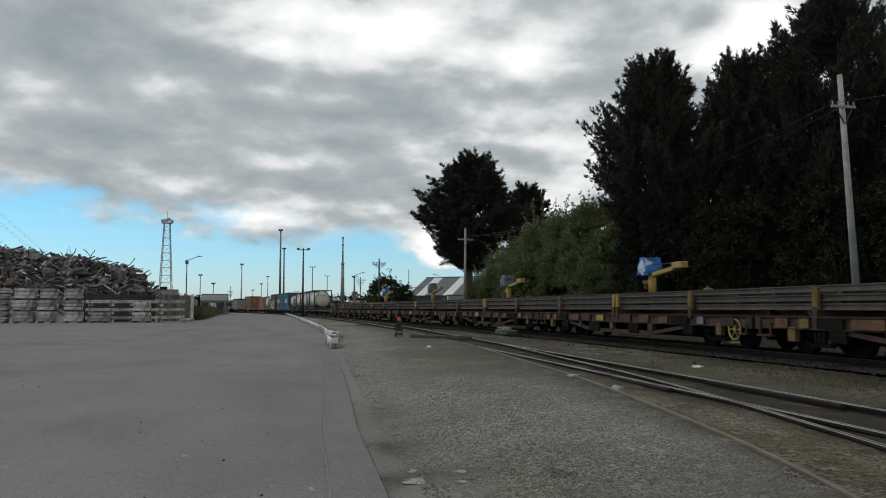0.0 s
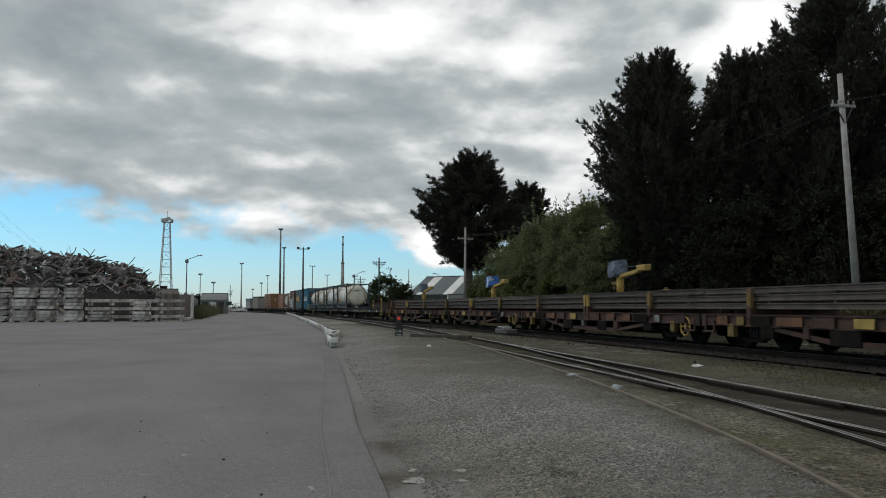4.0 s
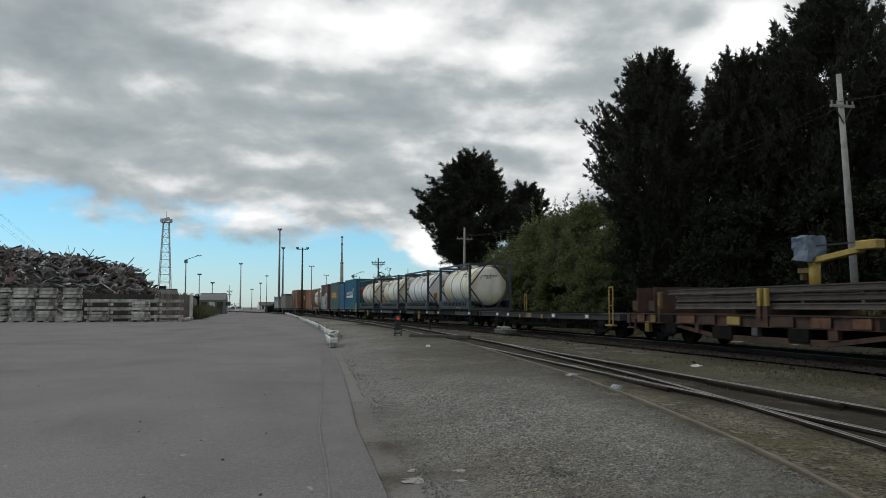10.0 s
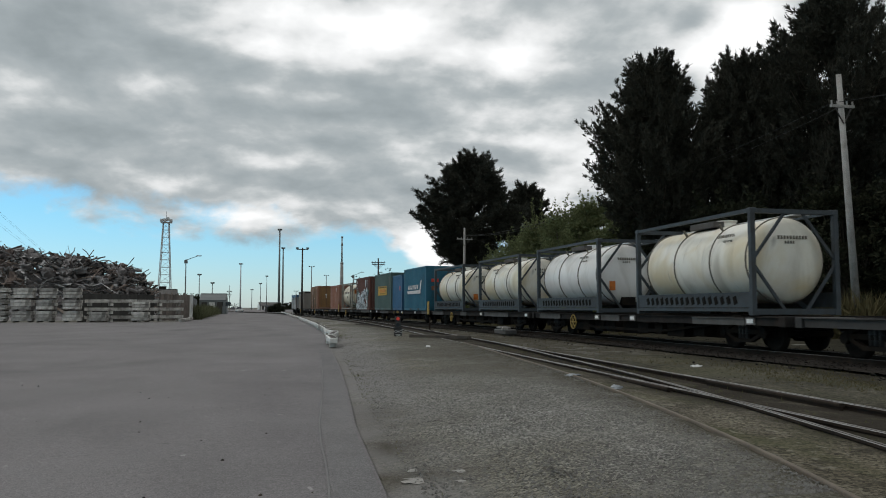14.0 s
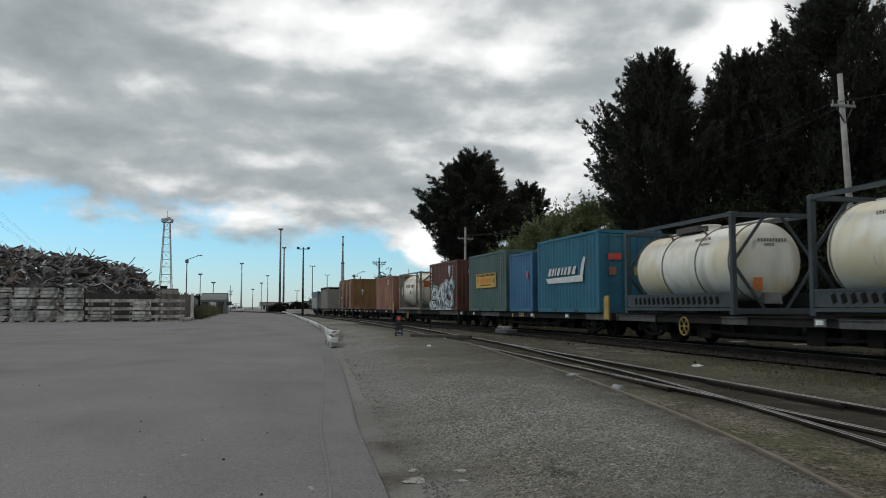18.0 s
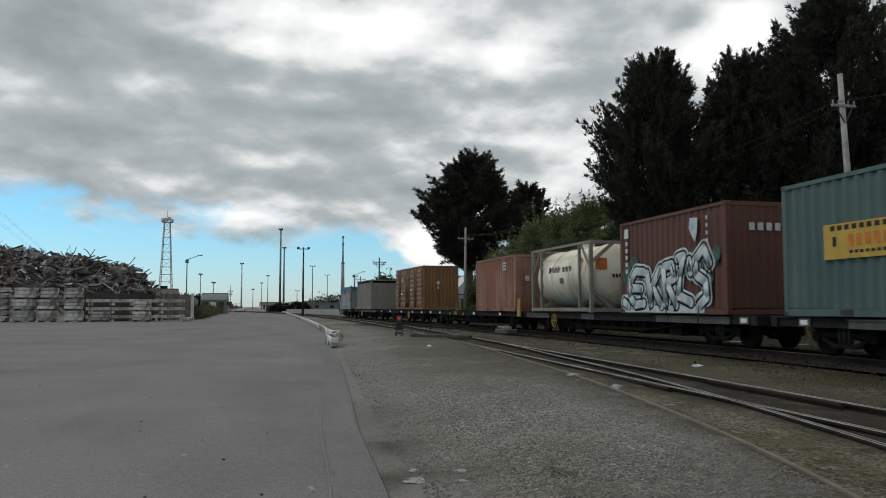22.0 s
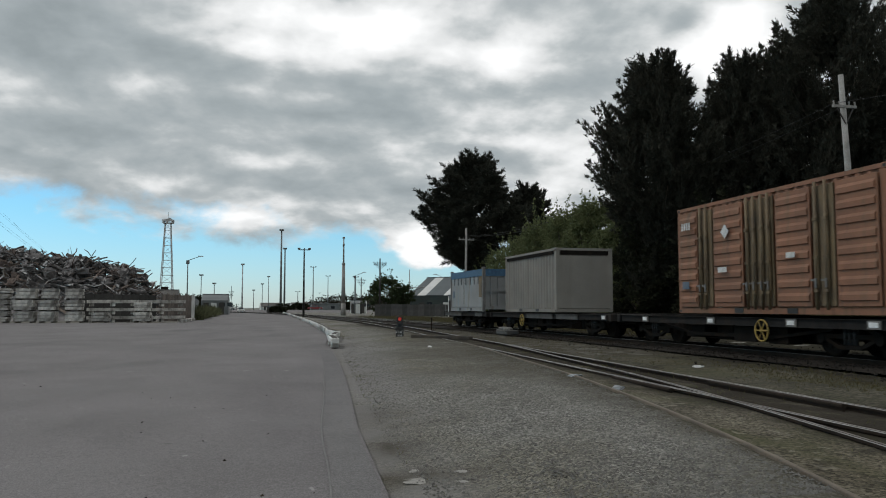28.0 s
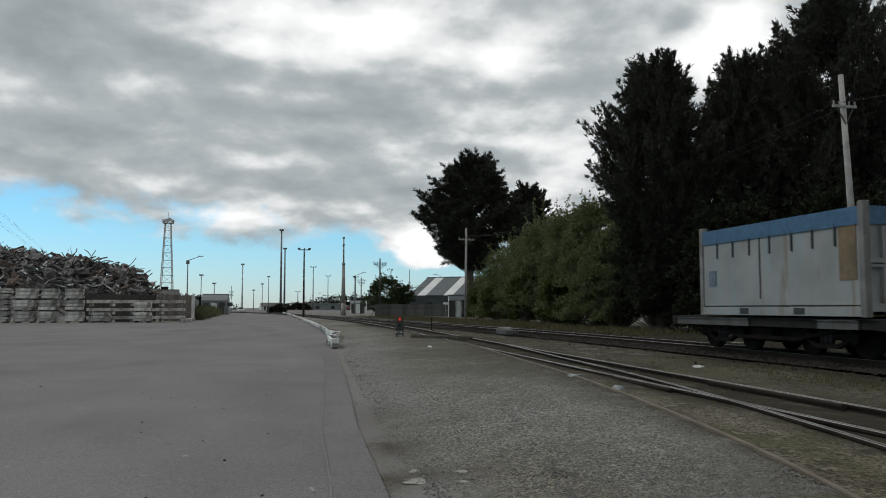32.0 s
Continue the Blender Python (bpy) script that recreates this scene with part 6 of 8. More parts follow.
def side_door_container(s_front, L=7.9, H=2.896):
    c = box_container(s_front, L, DECK + 0.05, H, M_ORANGE, "orange side-opening container with horizontal ribs and ochre lock bars", "plain")
    # door leaves proud of the side, with horizontal pressings and vertical lock bars
    for k, (a, b) in enumerate(((3.75, 2.85), (2.05, 0.75), (-0.55, -1.75), (-2.55, -3.72))):
        door = part("side_door", boxes(((0, (a + b) / 2, H / 2), (0.04, a - b, H - 0.34))), M_ORANGE, c, bevel=0.006)
        door.location = (-1.245, 0, 0)
        for i in range(8):
            z = 0.37 + (H - 0.74) * i / 7
            bm = bmesh.new()
            w_ = (a - b) * 0.45
            ends = [[bm.verts.new((xx, (a + b) / 2 + s_ * w_, z + zz)) for xx, zz in ((0, 0.13), (-0.055, 0.03), (-0.055, -0.08), (0, -0.10))] for s_ in (-1, 1)]
            for q in range(4):
                bm.faces.new((ends[0][q], ends[0][(q + 1) % 4], ends[1][(q + 1) % 4], ends[1][q]))
            bm.faces.new(ends[0])
            bm.faces.new(ends[1][::-1])
            part("rib", bm, M_ORANGE, door)
    for y, w_ in ((2.47, 0.66), (0.09, 1.06), (-2.15, 0.66)):
        part("door_post", boxes(((-1.232, y, H / 2), (0.04, w_, H - 0.36))), M_OCHRE, c, "worn ochre post between the door leaves", 0.006)
    for y in (2.62, 2.35, 0.5, 0.22, -0.08, -0.34, -1.98, -2.3):
        bm = bmesh.new()
        rod(bm, (-1.31, y, 0.1), (-1.31, y, H - 0.1), 0.035, seg=8)
        box(bm, (-1.30, y, 1.35), (0.03, 0.11, 1.6))
        for z in (0.5, 1.2, 2.0):
            box(bm, (-1.33, y, z), (0.05, 0.12, 0.06))
        part("lock_bar", bm, M_OCHRE, c, "ochre vertical lock bar")
        part("lock_handle", boxes(((-1.345, y + 0.07, 0.72), (0.025, 0.16, 0.04)), ((-1.345, y, 0.66), (0.03, 0.05, 0.2))), M_PALE, c)
    text_bars(c, 3.25, 2.35, 0.5, 0.2, M_CHALK, 4, x=-1.37)
    decal(c, "diamond", 1.35, 2.05, 0.26, 0.26, M_CHALK, "white diamond label", x=-1.37, turn=math.pi / 4)
    decal(c, "label", 1.5, 1.1, 0.4, 0.13, M_CHALK, "white paper label", x=-1.37)
    decal(c, "label", -1.2, 1.3, 0.3, 0.12, M_CHALK, "white paper label", x=-1.37)
    decal(c, "scuff", 3.3, 0.75, 0.35, 0.2, M_TARPGREY, "dark blue scuff", x=-1.37)
    end_decal(c, "diamond", -0.2, 1.75, 0.22, 0.22, -L / 2 - 0.03, M_CHALK, "white diamond label", math.pi / 4)
    end_decal(c, "label", -0.2, 1.45, 0.1, 0.2, -L / 2 - 0.03, M_CHALK, "small white label")
    for ob in c.children:
        if ob.name.startswith("end_panel"):
            ob.data.materials[0] = M_ENDOCHRE
    return c


side_door_container(199.87)
gry = box_container(217.25, 6.3, DECK + 0.02, 2.56, M_GREY, "warm-grey open-top container with a dark tarpaulin top", "flat")
part("end_sheet", boxes(((0, -3.143, 1.2), (2.2, 0.03, 2.1))), M_GREY, gry)
for c_, s_ in (((-1.215, 0, 2.385), (0.05, 5.7, 0.13)), ((1.215, 0, 2.385), (0.05, 5.7, 0.13)), ((0, -3.15, 2.37), (2.05, 0.05, 0.17))):
    part("tarpaulin_edge", boxes((c_, s_)), M_UNDER, gry, "dark rolled tarpaulin edge")

# pale bulk bin at the tail
binc = ride(thing("bulk_bin", Matrix(), "pale grey open bin with a blue tarpaulin band round its top", "container", "containers on the train"), 230.15, 0, DECK)
BL, BH = 6.06, 2.2
for sgn in (-1, 1):
    part("side_sheet", boxes(((sgn * 1.17, 0, 1.1), (0.05, BL - 0.2, 1.7))), M_BIN, binc)
    part("bottom_rail", boxes(((sgn * 1.18, 0, 0.12), (0.1, BL - 0.2, 0.2))), M_BIN, binc)
    part("tarpaulin_band", boxes(((sgn * 1.19, 0, 2.02), (0.07, BL - 0.1, 0.36))), M_BINBLUE, binc, "blue tarpaulin band")
    for y in (-2.2, -1.5, -0.8, 0.0, 0.8, 1.5, 2.2):
        bm = bmesh.new()
        beam(bm, (sgn * 1.215, y, 1.9), (sgn * 1.215, y, 1.45), 0.02, 0.05)
        part("tie_strap", bm, M_BLACK, binc)
    for d in (-1.03, 1.03):
        part("fork_pocket", boxes(((sgn * 1.225, d, 0.12), (0.03, 0.36, 0.14))), M_BLACK, binc)
    for e in (-1, 1):
        part("corner_post", boxes(((sgn * 1.15, e * (BL / 2 - 0.07), BH / 2 + 0.05), (0.16, 0.16, BH + 0.1))), M_PALE, binc, bevel=0.012)
part("seam", boxes(((-1.2, 0.4, 1.15), (0.02, 0.035, 1.5))), M_BLACK, binc, "dark vertical seam")
part("ochre_patch", boxes(((-1.2, -2.55, 1.3), (0.02, 0.5, 1.1))), M_OCHRE, binc, "ochre repainted patch")
part("sign", boxes(((-1.2, 2.45, 0.95), (0.02, 0.35, 0.4))), M_TARPGREY, binc, "small dark sign")
for e in (-1, 1):
    part("end_sheet", boxes(((0, e * (BL / 2 - 0.12), 1.05), (2.2, 0.05, 1.7))), M_BIN, binc)
    part("tarpaulin_band", boxes(((0, e * (BL / 2 - 0.07), 2.02), (2.3, 0.07, 0.36))), M_BINBLUE, binc, "blue tarpaulin band")
    bm = boxes(((0, e * (BL / 2 - 0.05), 1.12), (2.2, 0.12, 0.09)), ((0, e * (BL / 2 - 0.05), 0.2), (2.2, 0.12, 0.16)), ((0, e * (BL / 2 - 0.05), 1.02), (2.1, 0.08, 0.05)))
    for x in (-0.75, -0.35, 0.35, 0.75):
        box(bm, (x, e * (BL / 2 - 0.05), 1.0), (0.07, 0.09, 1.6))
    part("end_rib", bm, M_BIN, binc)
part("tarpaulin", boxes(((0, 0, 2.16), (2.25, BL - 0.1, 0.05))), M_BINBLUE, binc, "blue tarpaulin sheet")


# ---- trees and shrubs ----
def spray_mesh(name, pts, ways, length, width, blades, material, rng):
    """Many narrow pointed leaves: at each point a spray of blades along its way."""
    n = len(pts)
    P = np.repeat(pts, blades, 0)
    Wy = np.repeat(ways, blades, 0) + rng.normal(0, 0.45, (n * blades, 3))
    Wy /= np.linalg.norm(Wy, axis=1)[:, None]
    side = np.cross(Wy, rng.normal(0, 1, (n * blades, 3)))
    side /= np.linalg.norm(side, axis=1)[:, None] + 1e-9
    ln = length * rng.uniform(0.5, 1.3, (n * blades, 1))
    wd = width * rng.uniform(0.6, 1.3, (n * blades, 1))
    base = P + rng.normal(0, length * 0.15, P.shape)
    V = np.empty((n * blades, 4, 3))
    V[:, 0] = base - Wy * ln * 0.15
    V[:, 1] = base + Wy * ln * 0.35 + side * wd
    V[:, 2] = base + Wy * ln
    V[:, 3] = base + Wy * ln * 0.35 - side * wd
    me = bpy.data.meshes.new(name)
    k = n * blades
    me.vertices.add(k * 4)
    me.vertices.foreach_set("co", V.reshape(-1))
    me.loops.add(k * 4)
    me.loops.foreach_set("vertex_index", np.arange(k * 4, dtype=np.int32))
    me.polygons.add(k)
    me.polygons.foreach_set("loop_start", np.arange(0, k * 4, 4, dtype=np.int32))
    me.materials.append(material)
    me.update(calc_edges=True)
    return me


def conifer(x, y, height, profile, seed, label, lobes=130, subs=9, per=26, lean=(0, 0), plume=1.7, leaf=(0.24, 0.026), bare=0.12, rise=0.9, up=0.75, material=None):
    """A dark cypress: trunk, limbs that sweep up, and foliage in tapering plumes that end in points. profile: (height share, radius) pairs."""
    rng = np.random.default_rng(seed)
    t = thing("tree", pose(x, y, GROUND), label, "tree", "dark trees behind the line")
    bm = bmesh.new()
    rod(bm, (0, 0, -0.2), (lean[0] * 0.4, lean[1] * 0.4, height * 0.45), 0.55 * height / 18, 0.32 * height / 18, 10)
    rod(bm, (lean[0] * 0.4, lean[1] * 0.4, height * 0.45), (lean[0], lean[1], height * 0.93), 0.32 * height / 18, 0.05, 8)
    hs, rs = [p[0] for p in profile], [p[1] for p in profile]
    pts, ways = [], []
    limbs = bmesh.new()
    for i in range(lobes):
        h = bare + (1 - bare) * (i + rng.uniform(0, 1)) / lobes
        az = i * 2.39996 + rng.uniform(-0.5, 0.5)
        leader = i % 4 == 0
        out = np.array([math.cos(az), math.sin(az), 0.0])
        R = float(np.interp(h, hs, rs)) * (rng.uniform(0.95, 1.12) if leader else rng.uniform(0.55, 0.98))
        tip = np.array([lean[0] * h, lean[1] * h, h * height]) + out * R
        drop = min(R * rise + (1.0 if h > 0.8 else 0), h * height * 0.6)
        root = np.array([lean[0] * h * 0.8, lean[1] * h * 0.8, max(height * 0.06, tip[2] - drop - rng.uniform(0, 0.6))])
        rod(limbs, root, root + (tip - root) * 0.8, 0.10 * height / 18 * (1.2 - h), 0.02, 5, False)
        d = tip - root
        dh = d / np.linalg.norm(d)
        for j in range(subs):
            k = 1.0 if j == 0 else rng.uniform(0.25, 1.0) ** 0.6
            start = root + d * k + rng.normal(0, 1, 3) * (0.20 * R * (1.15 - k) + 0.12) * np.array([1, 1, 0.75])
            way = dh * 0.5 + out * 0.4 + np.array([0, 0, up]) + rng.normal(0, 0.30, 3)
            way /= np.linalg.norm(way)
            pl = plume * rng.uniform(0.55, 1.25) * (1.3 if leader and j < 2 else 1.0)
            n_ = int(per * (1.6 if j < 2 else 1.0))
            q = rng.uniform(0, 1, n_) ** 0.8
            rad = (0.12 * pl * (1 - q) ** 0.9 + 0.006)[:, None]
            pts.append(start - way * pl * 0.3 + way * pl * q[:, None] + rng.normal(0, 1, (n_, 3)) * rad)
            ways.append(way + rng.normal(0, 0.26, (n_, 3)))
    trunk = part("trunk", bm, M_BARK, t)
    part("limb", limbs, M_BARK, trunk)
    ob = new("crown", spray_mesh("crown", np.concatenate(pts), np.concatenate(ways), leaf[0], leaf[1], 5, material or M_CONIFER, rng))
    ob.parent = t
    return t


def shrub(x, y, w, d, h, seed, material, label, leaves=5200, leaf=(0.22, 0.07), name="shrub", group="shrubs along the line"):
    """A broad-leaved bush: stems, and leaves in uneven rounded clumps."""
    rng = np.random.default_rng(seed)
    t = thing(name, pose(x, y, GROUND), label, "shrub", group)
    bm = bmesh.new()
    pts, ways = [], []
    n = int(26 + w * d * h * 0.42)
    for i in range(n):
        a = rng.uniform(0, math.tau)
        hz = h * (0.06 + 0.90 * rng.uniform(0, 1) ** 0.85)
        lim = math.sqrt(max(0.10, 1 - (hz / h) ** 2.6)) * rng.uniform(0.62, 1.02)
        c = np.array([w / 2 * lim * math.cos(a), d / 2 * lim * math.sin(a), hz])
        rod(bm, (c[0] * 0.15, c[1] * 0.15, 0), c, 0.05, 0.012, 5, False)
        m = leaves // n
        rad = rng.uniform(0.35, 1.0) ** 1.3 * min(w, h) * 0.19
        v = rng.normal(0, 1, (m, 3))
        v[:, 2] = np.abs(v[:, 2]) * 0.9 - 0.25
        v /= np.linalg.norm(v, axis=1)[:, None]
        p = c + v * rad * rng.uniform(0.45, 1.12, (m, 1)) * np.array([1, 1, 0.75])
        # a few thin shoots stand out of the clump
        k = max(1, m // 9)
        shoot = v[0] * 0.6 + np.array([0, 0, 0.7])
        p[:k] = c + shoot * rad * rng.uniform(0.8, 1.9, (k, 1)) + rng.normal(0, 0.06, (k, 3))
        p[:, 2] = np.maximum(p[:, 2], 0.03)
        pts.append(p)
        ways.append(v + np.array([0, 0, 0.25]))
    part("stem", bm, M_BARK, t)
    ob = new("foliage", spray_mesh("foliage", np.concatenate(pts), np.concatenate(ways), leaf[0], leaf[1], 2, material, rng))
    ob.parent = t
    return t


conifer(20.95, 41.3, 14.6, [(0, 1.0), (0.2, 1.2), (0.34, 1.2), (0.42, 1.7), (0.5, 2.7), (0.57, 3.4), (0.65, 3.1), (0.75, 2.6), (0.8, 2.4), (0.87, 1.8), (0.945, 1.1), (1.0, 0.5)], 11, "tall dark cypress with spiky upswept plumes", 190, 10, 26, (-0.15, 0))
conifer(30.4, 39.0, 20.6, [(0, 5.0), (0.4, 5.4), (0.5, 5.6), (0.6, 6.2), (0.69, 6.0), (0.735, 4.3), (0.77, 1.9), (0.83, 1.3), (0.88, 0.9), (0.95, 0.6), (1.0, 0.3)], 12, "massive dark cypress with dense black-green plumes", 260, 12, 26, (0.2, 0), 1.9, (0.28, 0.03))
conifer(25.6, 40.6, 15.0, [(0, 1.0), (0.3, 2.0), (0.5, 2.6), (0.68, 2.7), (0.78, 2.2), (0.88, 1.5), (0.95, 0.9), (1.0, 0.4)], 16, "dark cypress shoulder crowded against its taller neighbour", 130, 10, 26, (0.1, 0))
conifer(38.8, 36.0, 15.4, [(0, 5), (0.3, 6), (0.6, 5.4), (0.85, 3.2), (1.0, 0.5)], 13, "tall dark cypress at the end of the row", 140, 10, 24, (0, 0), 1.9, (0.36, 0.03))
conifer(25.0, 103.9, 20.7, [(0, 0.6), (0.3, 1.2), (0.38, 2.4), (0.46, 4.6), (0.54, 5.7), (0.62, 5.9), (0.71, 5.9), (0.78, 5.0), (0.85, 4.2), (0.92, 3.4), (0.97, 2.0), (1.0, 0.8)], 14, "spreading dark cypress with a flat-sided crown over a bare trunk", 120, 11, 26, (0.5, 0), 2.3, (0.5, 0.04), 0.33, 0.30, 0.3, M_OLDPINE)
conifer(34.3, 109.0, 18.2, [(0, 0.6), (0.4, 1.2), (0.55, 2.4), (0.7, 3.2), (0.85, 2.9), (1.0, 0.8)], 15, "smaller open-crowned dark pine behind the cypress", 60, 8, 22, (0.8, 0), 1.6, (0.45, 0.045), 0.4, 0.3, 0.3, M_OLDPINE)

# hedge and shrubs along the line
M_BUSHLEAF = leaf_mat("bush_leaves", (0.02, 0.03, 0.016), (0.06, 0.075, 0.035), 0.2)
# last value 0: leaf colour darkened to stand for the trees' shade
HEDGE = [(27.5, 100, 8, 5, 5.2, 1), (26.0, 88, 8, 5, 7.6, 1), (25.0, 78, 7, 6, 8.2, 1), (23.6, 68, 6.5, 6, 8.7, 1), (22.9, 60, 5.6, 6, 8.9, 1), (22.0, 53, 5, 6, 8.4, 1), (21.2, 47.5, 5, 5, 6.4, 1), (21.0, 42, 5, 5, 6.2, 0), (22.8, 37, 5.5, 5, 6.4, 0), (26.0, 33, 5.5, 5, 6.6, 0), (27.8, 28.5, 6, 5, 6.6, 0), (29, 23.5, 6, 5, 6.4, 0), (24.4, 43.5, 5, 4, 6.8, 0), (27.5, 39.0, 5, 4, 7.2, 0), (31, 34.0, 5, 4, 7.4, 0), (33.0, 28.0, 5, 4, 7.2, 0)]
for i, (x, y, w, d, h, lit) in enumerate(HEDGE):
    shrub(x, y, w, d, h, 40 + i, M_BROAD if lit else M_SHADELEAF, "tall grey-green broad-leaved shrub" if lit else "dense shrub under the trees, leaves coloured dark for shade", 21000, (0.19, 0.05))
for i, (x, y, w, d, h) in enumerate(((21.4, 68, 3, 3, 4.5), (20.5, 57, 2.6, 3, 3.6), (22.6, 82, 3, 4, 3.4), (23.6, 92, 3, 4, 3.2))):
    shrub(x, y, w, d, h, 70 + i, M_IVY, "yellow-green climbing shrub before the hedge", 3600, (0.26, 0.085))
shrub(17.7, 132, 6.4, 5, 5.8, 80, M_BUSHLEAF, "dark round shrub tree by the fence", 3000, (0.36, 0.11), "shrub")
shrub(21.0, 132, 3.2, 3, 4.8, 81, M_BUSHLEAF, "dark round shrub tree by the fence", 1500, (0.36, 0.11), "shrub")


def grass(name, count, place, height, material, label, seed):
    rng = np.random.default_rng(seed)
    pts = np.array([place(rng) for _ in range(count)])
    ways = np.tile(np.array([0, 0, 1.0]), (count, 1)) + rng.normal(0, 0.25, (count, 3))
    ob = new(name, spray_mesh(name, pts, ways, height, height * 0.05, 5, material, rng))
    return tagged(ob, label, "grass", kind="stuff")


def strip_between(rng):
    y = rng.uniform(3.5, 40) if rng.uniform() < 0.35 else abs(rng.normal(9.5, 2.6)) + 2
    x = rng.uniform(7.4, 10.0) if y > 15 else rng.normal(9.0, 0.55)
    x = min(x, float(line_at(y)[0]) - 1.9)
    return (x + 0.3 * math.sin(y), y, ground_z(x, y))


grass("dry_grass", 2000, strip_between, 0.06, M_GRASS, "low dry grass and weeds between the tracks", 3)
grass("weed_patch", 1700, lambda r: (float(np.interp((y := r.uniform(5, 24)), [5, 12, 24], [4.3, 5.6, 6.3])) + r.normal(0, 0.5), y, -0.125), 0.07, M_WEED, "sparse weeds in the yard track", 4)
grass("verge_grass", 2600, lambda r: (float(line_at(y := r.uniform(34, 110))[0]) + r.uniform(3.4, 8.5) * (1 if y < 60 else 1.4), y, GROUND), 0.28, M_GRASS, "rough dry grass on the verge under the hedge", 5)
grass("pole_weeds", 260, lambda r: (23.3 + r.normal(0, 0.55), 28.6 + r.normal(0, 0.5), GROUND), 1.5, M_GRASS, "tall pale dry weeds round the leaning pole", 17)
grass("kerb_weeds", 150, lambda r: (2.55 + abs(r.normal(0, 0.25)) + 0.012 * ((y := r.uniform(29, 60)) - 26), y, GROUND), 0.10, M_WEED, "green weeds by the kerb blocks", 6)
grass("road_edge_weeds", 300, lambda r: (float(np.interp((y := r.uniform(4, 20)), [5, 12, 20], [0.95, 1.25, 1.7])) + abs(r.normal(0, 0.25)), y, GROUND), 0.035, M_WEED, "sparse moss and weeds along the asphalt edge", 7)


# loose stones
def stones(name, count, place, size, label, seed, material):
    rng = np.random.default_rng(seed)
    base = np.array([(0, 0, 0.5), (0.5, 0, 0), (0, 0.5, 0), (-0.5, 0, 0), (0, -0.5, 0), (0.1, 0.1, -0.3)])
    tri = np.array([(0, 1, 2), (0, 2, 3), (0, 3, 4), (0, 4, 1), (5, 2, 1), (5, 3, 2), (5, 4, 3), (5, 1, 4)])
    V, F = [], []
    for i in range(count):
        p = np.array(place(rng))
        k = size * rng.uniform(0.5, 1.6)
        a = rng.uniform(0, math.tau)
        c, s = math.cos(a), math.sin(a)
        b = base * (k * rng.uniform(0.7, 1.3), k * rng.uniform(0.7, 1.3), k * 0.8) + rng.normal(0, k * 0.08, base.shape)
        b = np.c_[b[:, 0] * c - b[:, 1] * s, b[:, 0] * s + b[:, 1] * c, b[:, 2]]
        V.append(b + p)
        F.append(tri + 6 * i)
    ob = new(name, raw(name, np.concatenate(V).tolist(), np.concatenate(F).tolist(), material))
    return tagged(ob, label, "stones", kind="stuff")


def gravel_place(r):
    y = 4.2 + 24 * r.uniform(0, 1) ** 1.7
    lo = float(np.interp(y, [4, 8, 17, 28], [0.95, 1.05, 1.5, 2.1]))
    hi = float(np.interp(y, [4, 8, 12, 24], [3.2, 3.9, 4.6, 6.0]))
    x = r.uniform(lo, hi)
    return (x, y, ground_z(x, y))


stones("gravel_stones", 22000, gravel_place, 0.019, "loose grey gravel stones", 21, M_STONE)
stones("ballast_stones", 7000, lambda r: (float(line_at(y := r.uniform(8, 46))[0]) + r.normal(0, 1.3), y, GROUND + 0.10), 0.045, "dark ballast stones by the running line", 22, M_BALLAST)
stones("pale_yard_ballast", 2600, lambda r: (float(np.interp((y := 4.5 + 22 * r.uniform(0, 1) ** 1.6), [5, 12, 30], [4.3, 5.2, 6.3])) + r.normal(0, 0.7), y, -0.122), 0.024, "grey-brown ballast stones in the yard track", 27, M_STONE)
stones("yard_ballast", 5000, lambda r: (float(np.interp((y := 4.5 + 26 * r.uniform(0, 1) ** 1.5), [5, 12, 30], [5.2, 5.8, 6.4])) + r.normal(0, 0.6), y, -0.118), 0.022, "brown ballast stones in the yard track", 23, M_BALLAST)


stones("road_grit", 70, lambda r: (r.uniform(-9, 0.4), 5.2 + 22 * r.uniform(0, 1) ** 1.6, GROUND + 0.032), 0.02, "dark loose grit on the asphalt", 24, M_BALLAST)


# ---- railway furniture ----
def signal():
    s = thing("shunt_signal", pose(4.72, 31.2, GROUND), "low black shunt signal showing red above a number board", "signal")
    part("post", boxes(((0, 0, 0.32), (0.10, 0.10, 0.64))), M_BLACK, s)
    part("head", boxes(((0, 0, 0.66), (0.24, 0.2, 0.5)), ((0, -0.02, 0.44), (0.36, 0.22, 0.08))), M_BLACK, s, bevel=0.02)
    for z, m_, n_ in ((0.82, M_REDLAMP, "red_lens"), (0.58, M_GLASS, "dark_lens")):
        bm = bmesh.new()
        rod(bm, (0, -0.09, z), (0, -0.125, z), 0.068, seg=14)
        part(n_, bm, m_, s, "lit red lens" if m_ is M_REDLAMP else "unlit lens")
        bm = bmesh.new()
        ring(bm, (0, -0.15, z), 0.10, 0.014, "Y", 16)
        part("hood", bm, M_BLACK, s)
    part("number_board", boxes(((0, -0.13, 0.22), (0.30, 0.02, 0.40))), M_BLACK, s)
    for body, z in (("CHC", 0.275), ("209", 0.125)):
        fc = bpy.data.curves.new("board_letters", "FONT")
        fc.body, fc.size, fc.align_x = body, 0.135, "CENTER"
        tmp = bpy.data.objects.new("board_letters", fc)
        me = bpy.data.meshes.new_from_object(tmp)
        bpy.data.objects.remove(tmp)
        me.materials.append(M_CHALK)
        lt = new("board_letters", me)
        lt.parent = s
        lt.matrix_basis = pose(0, -0.147, z, 90, 0, 0)
    s.rotation_euler = (0, 0, radians(-8))
    return s


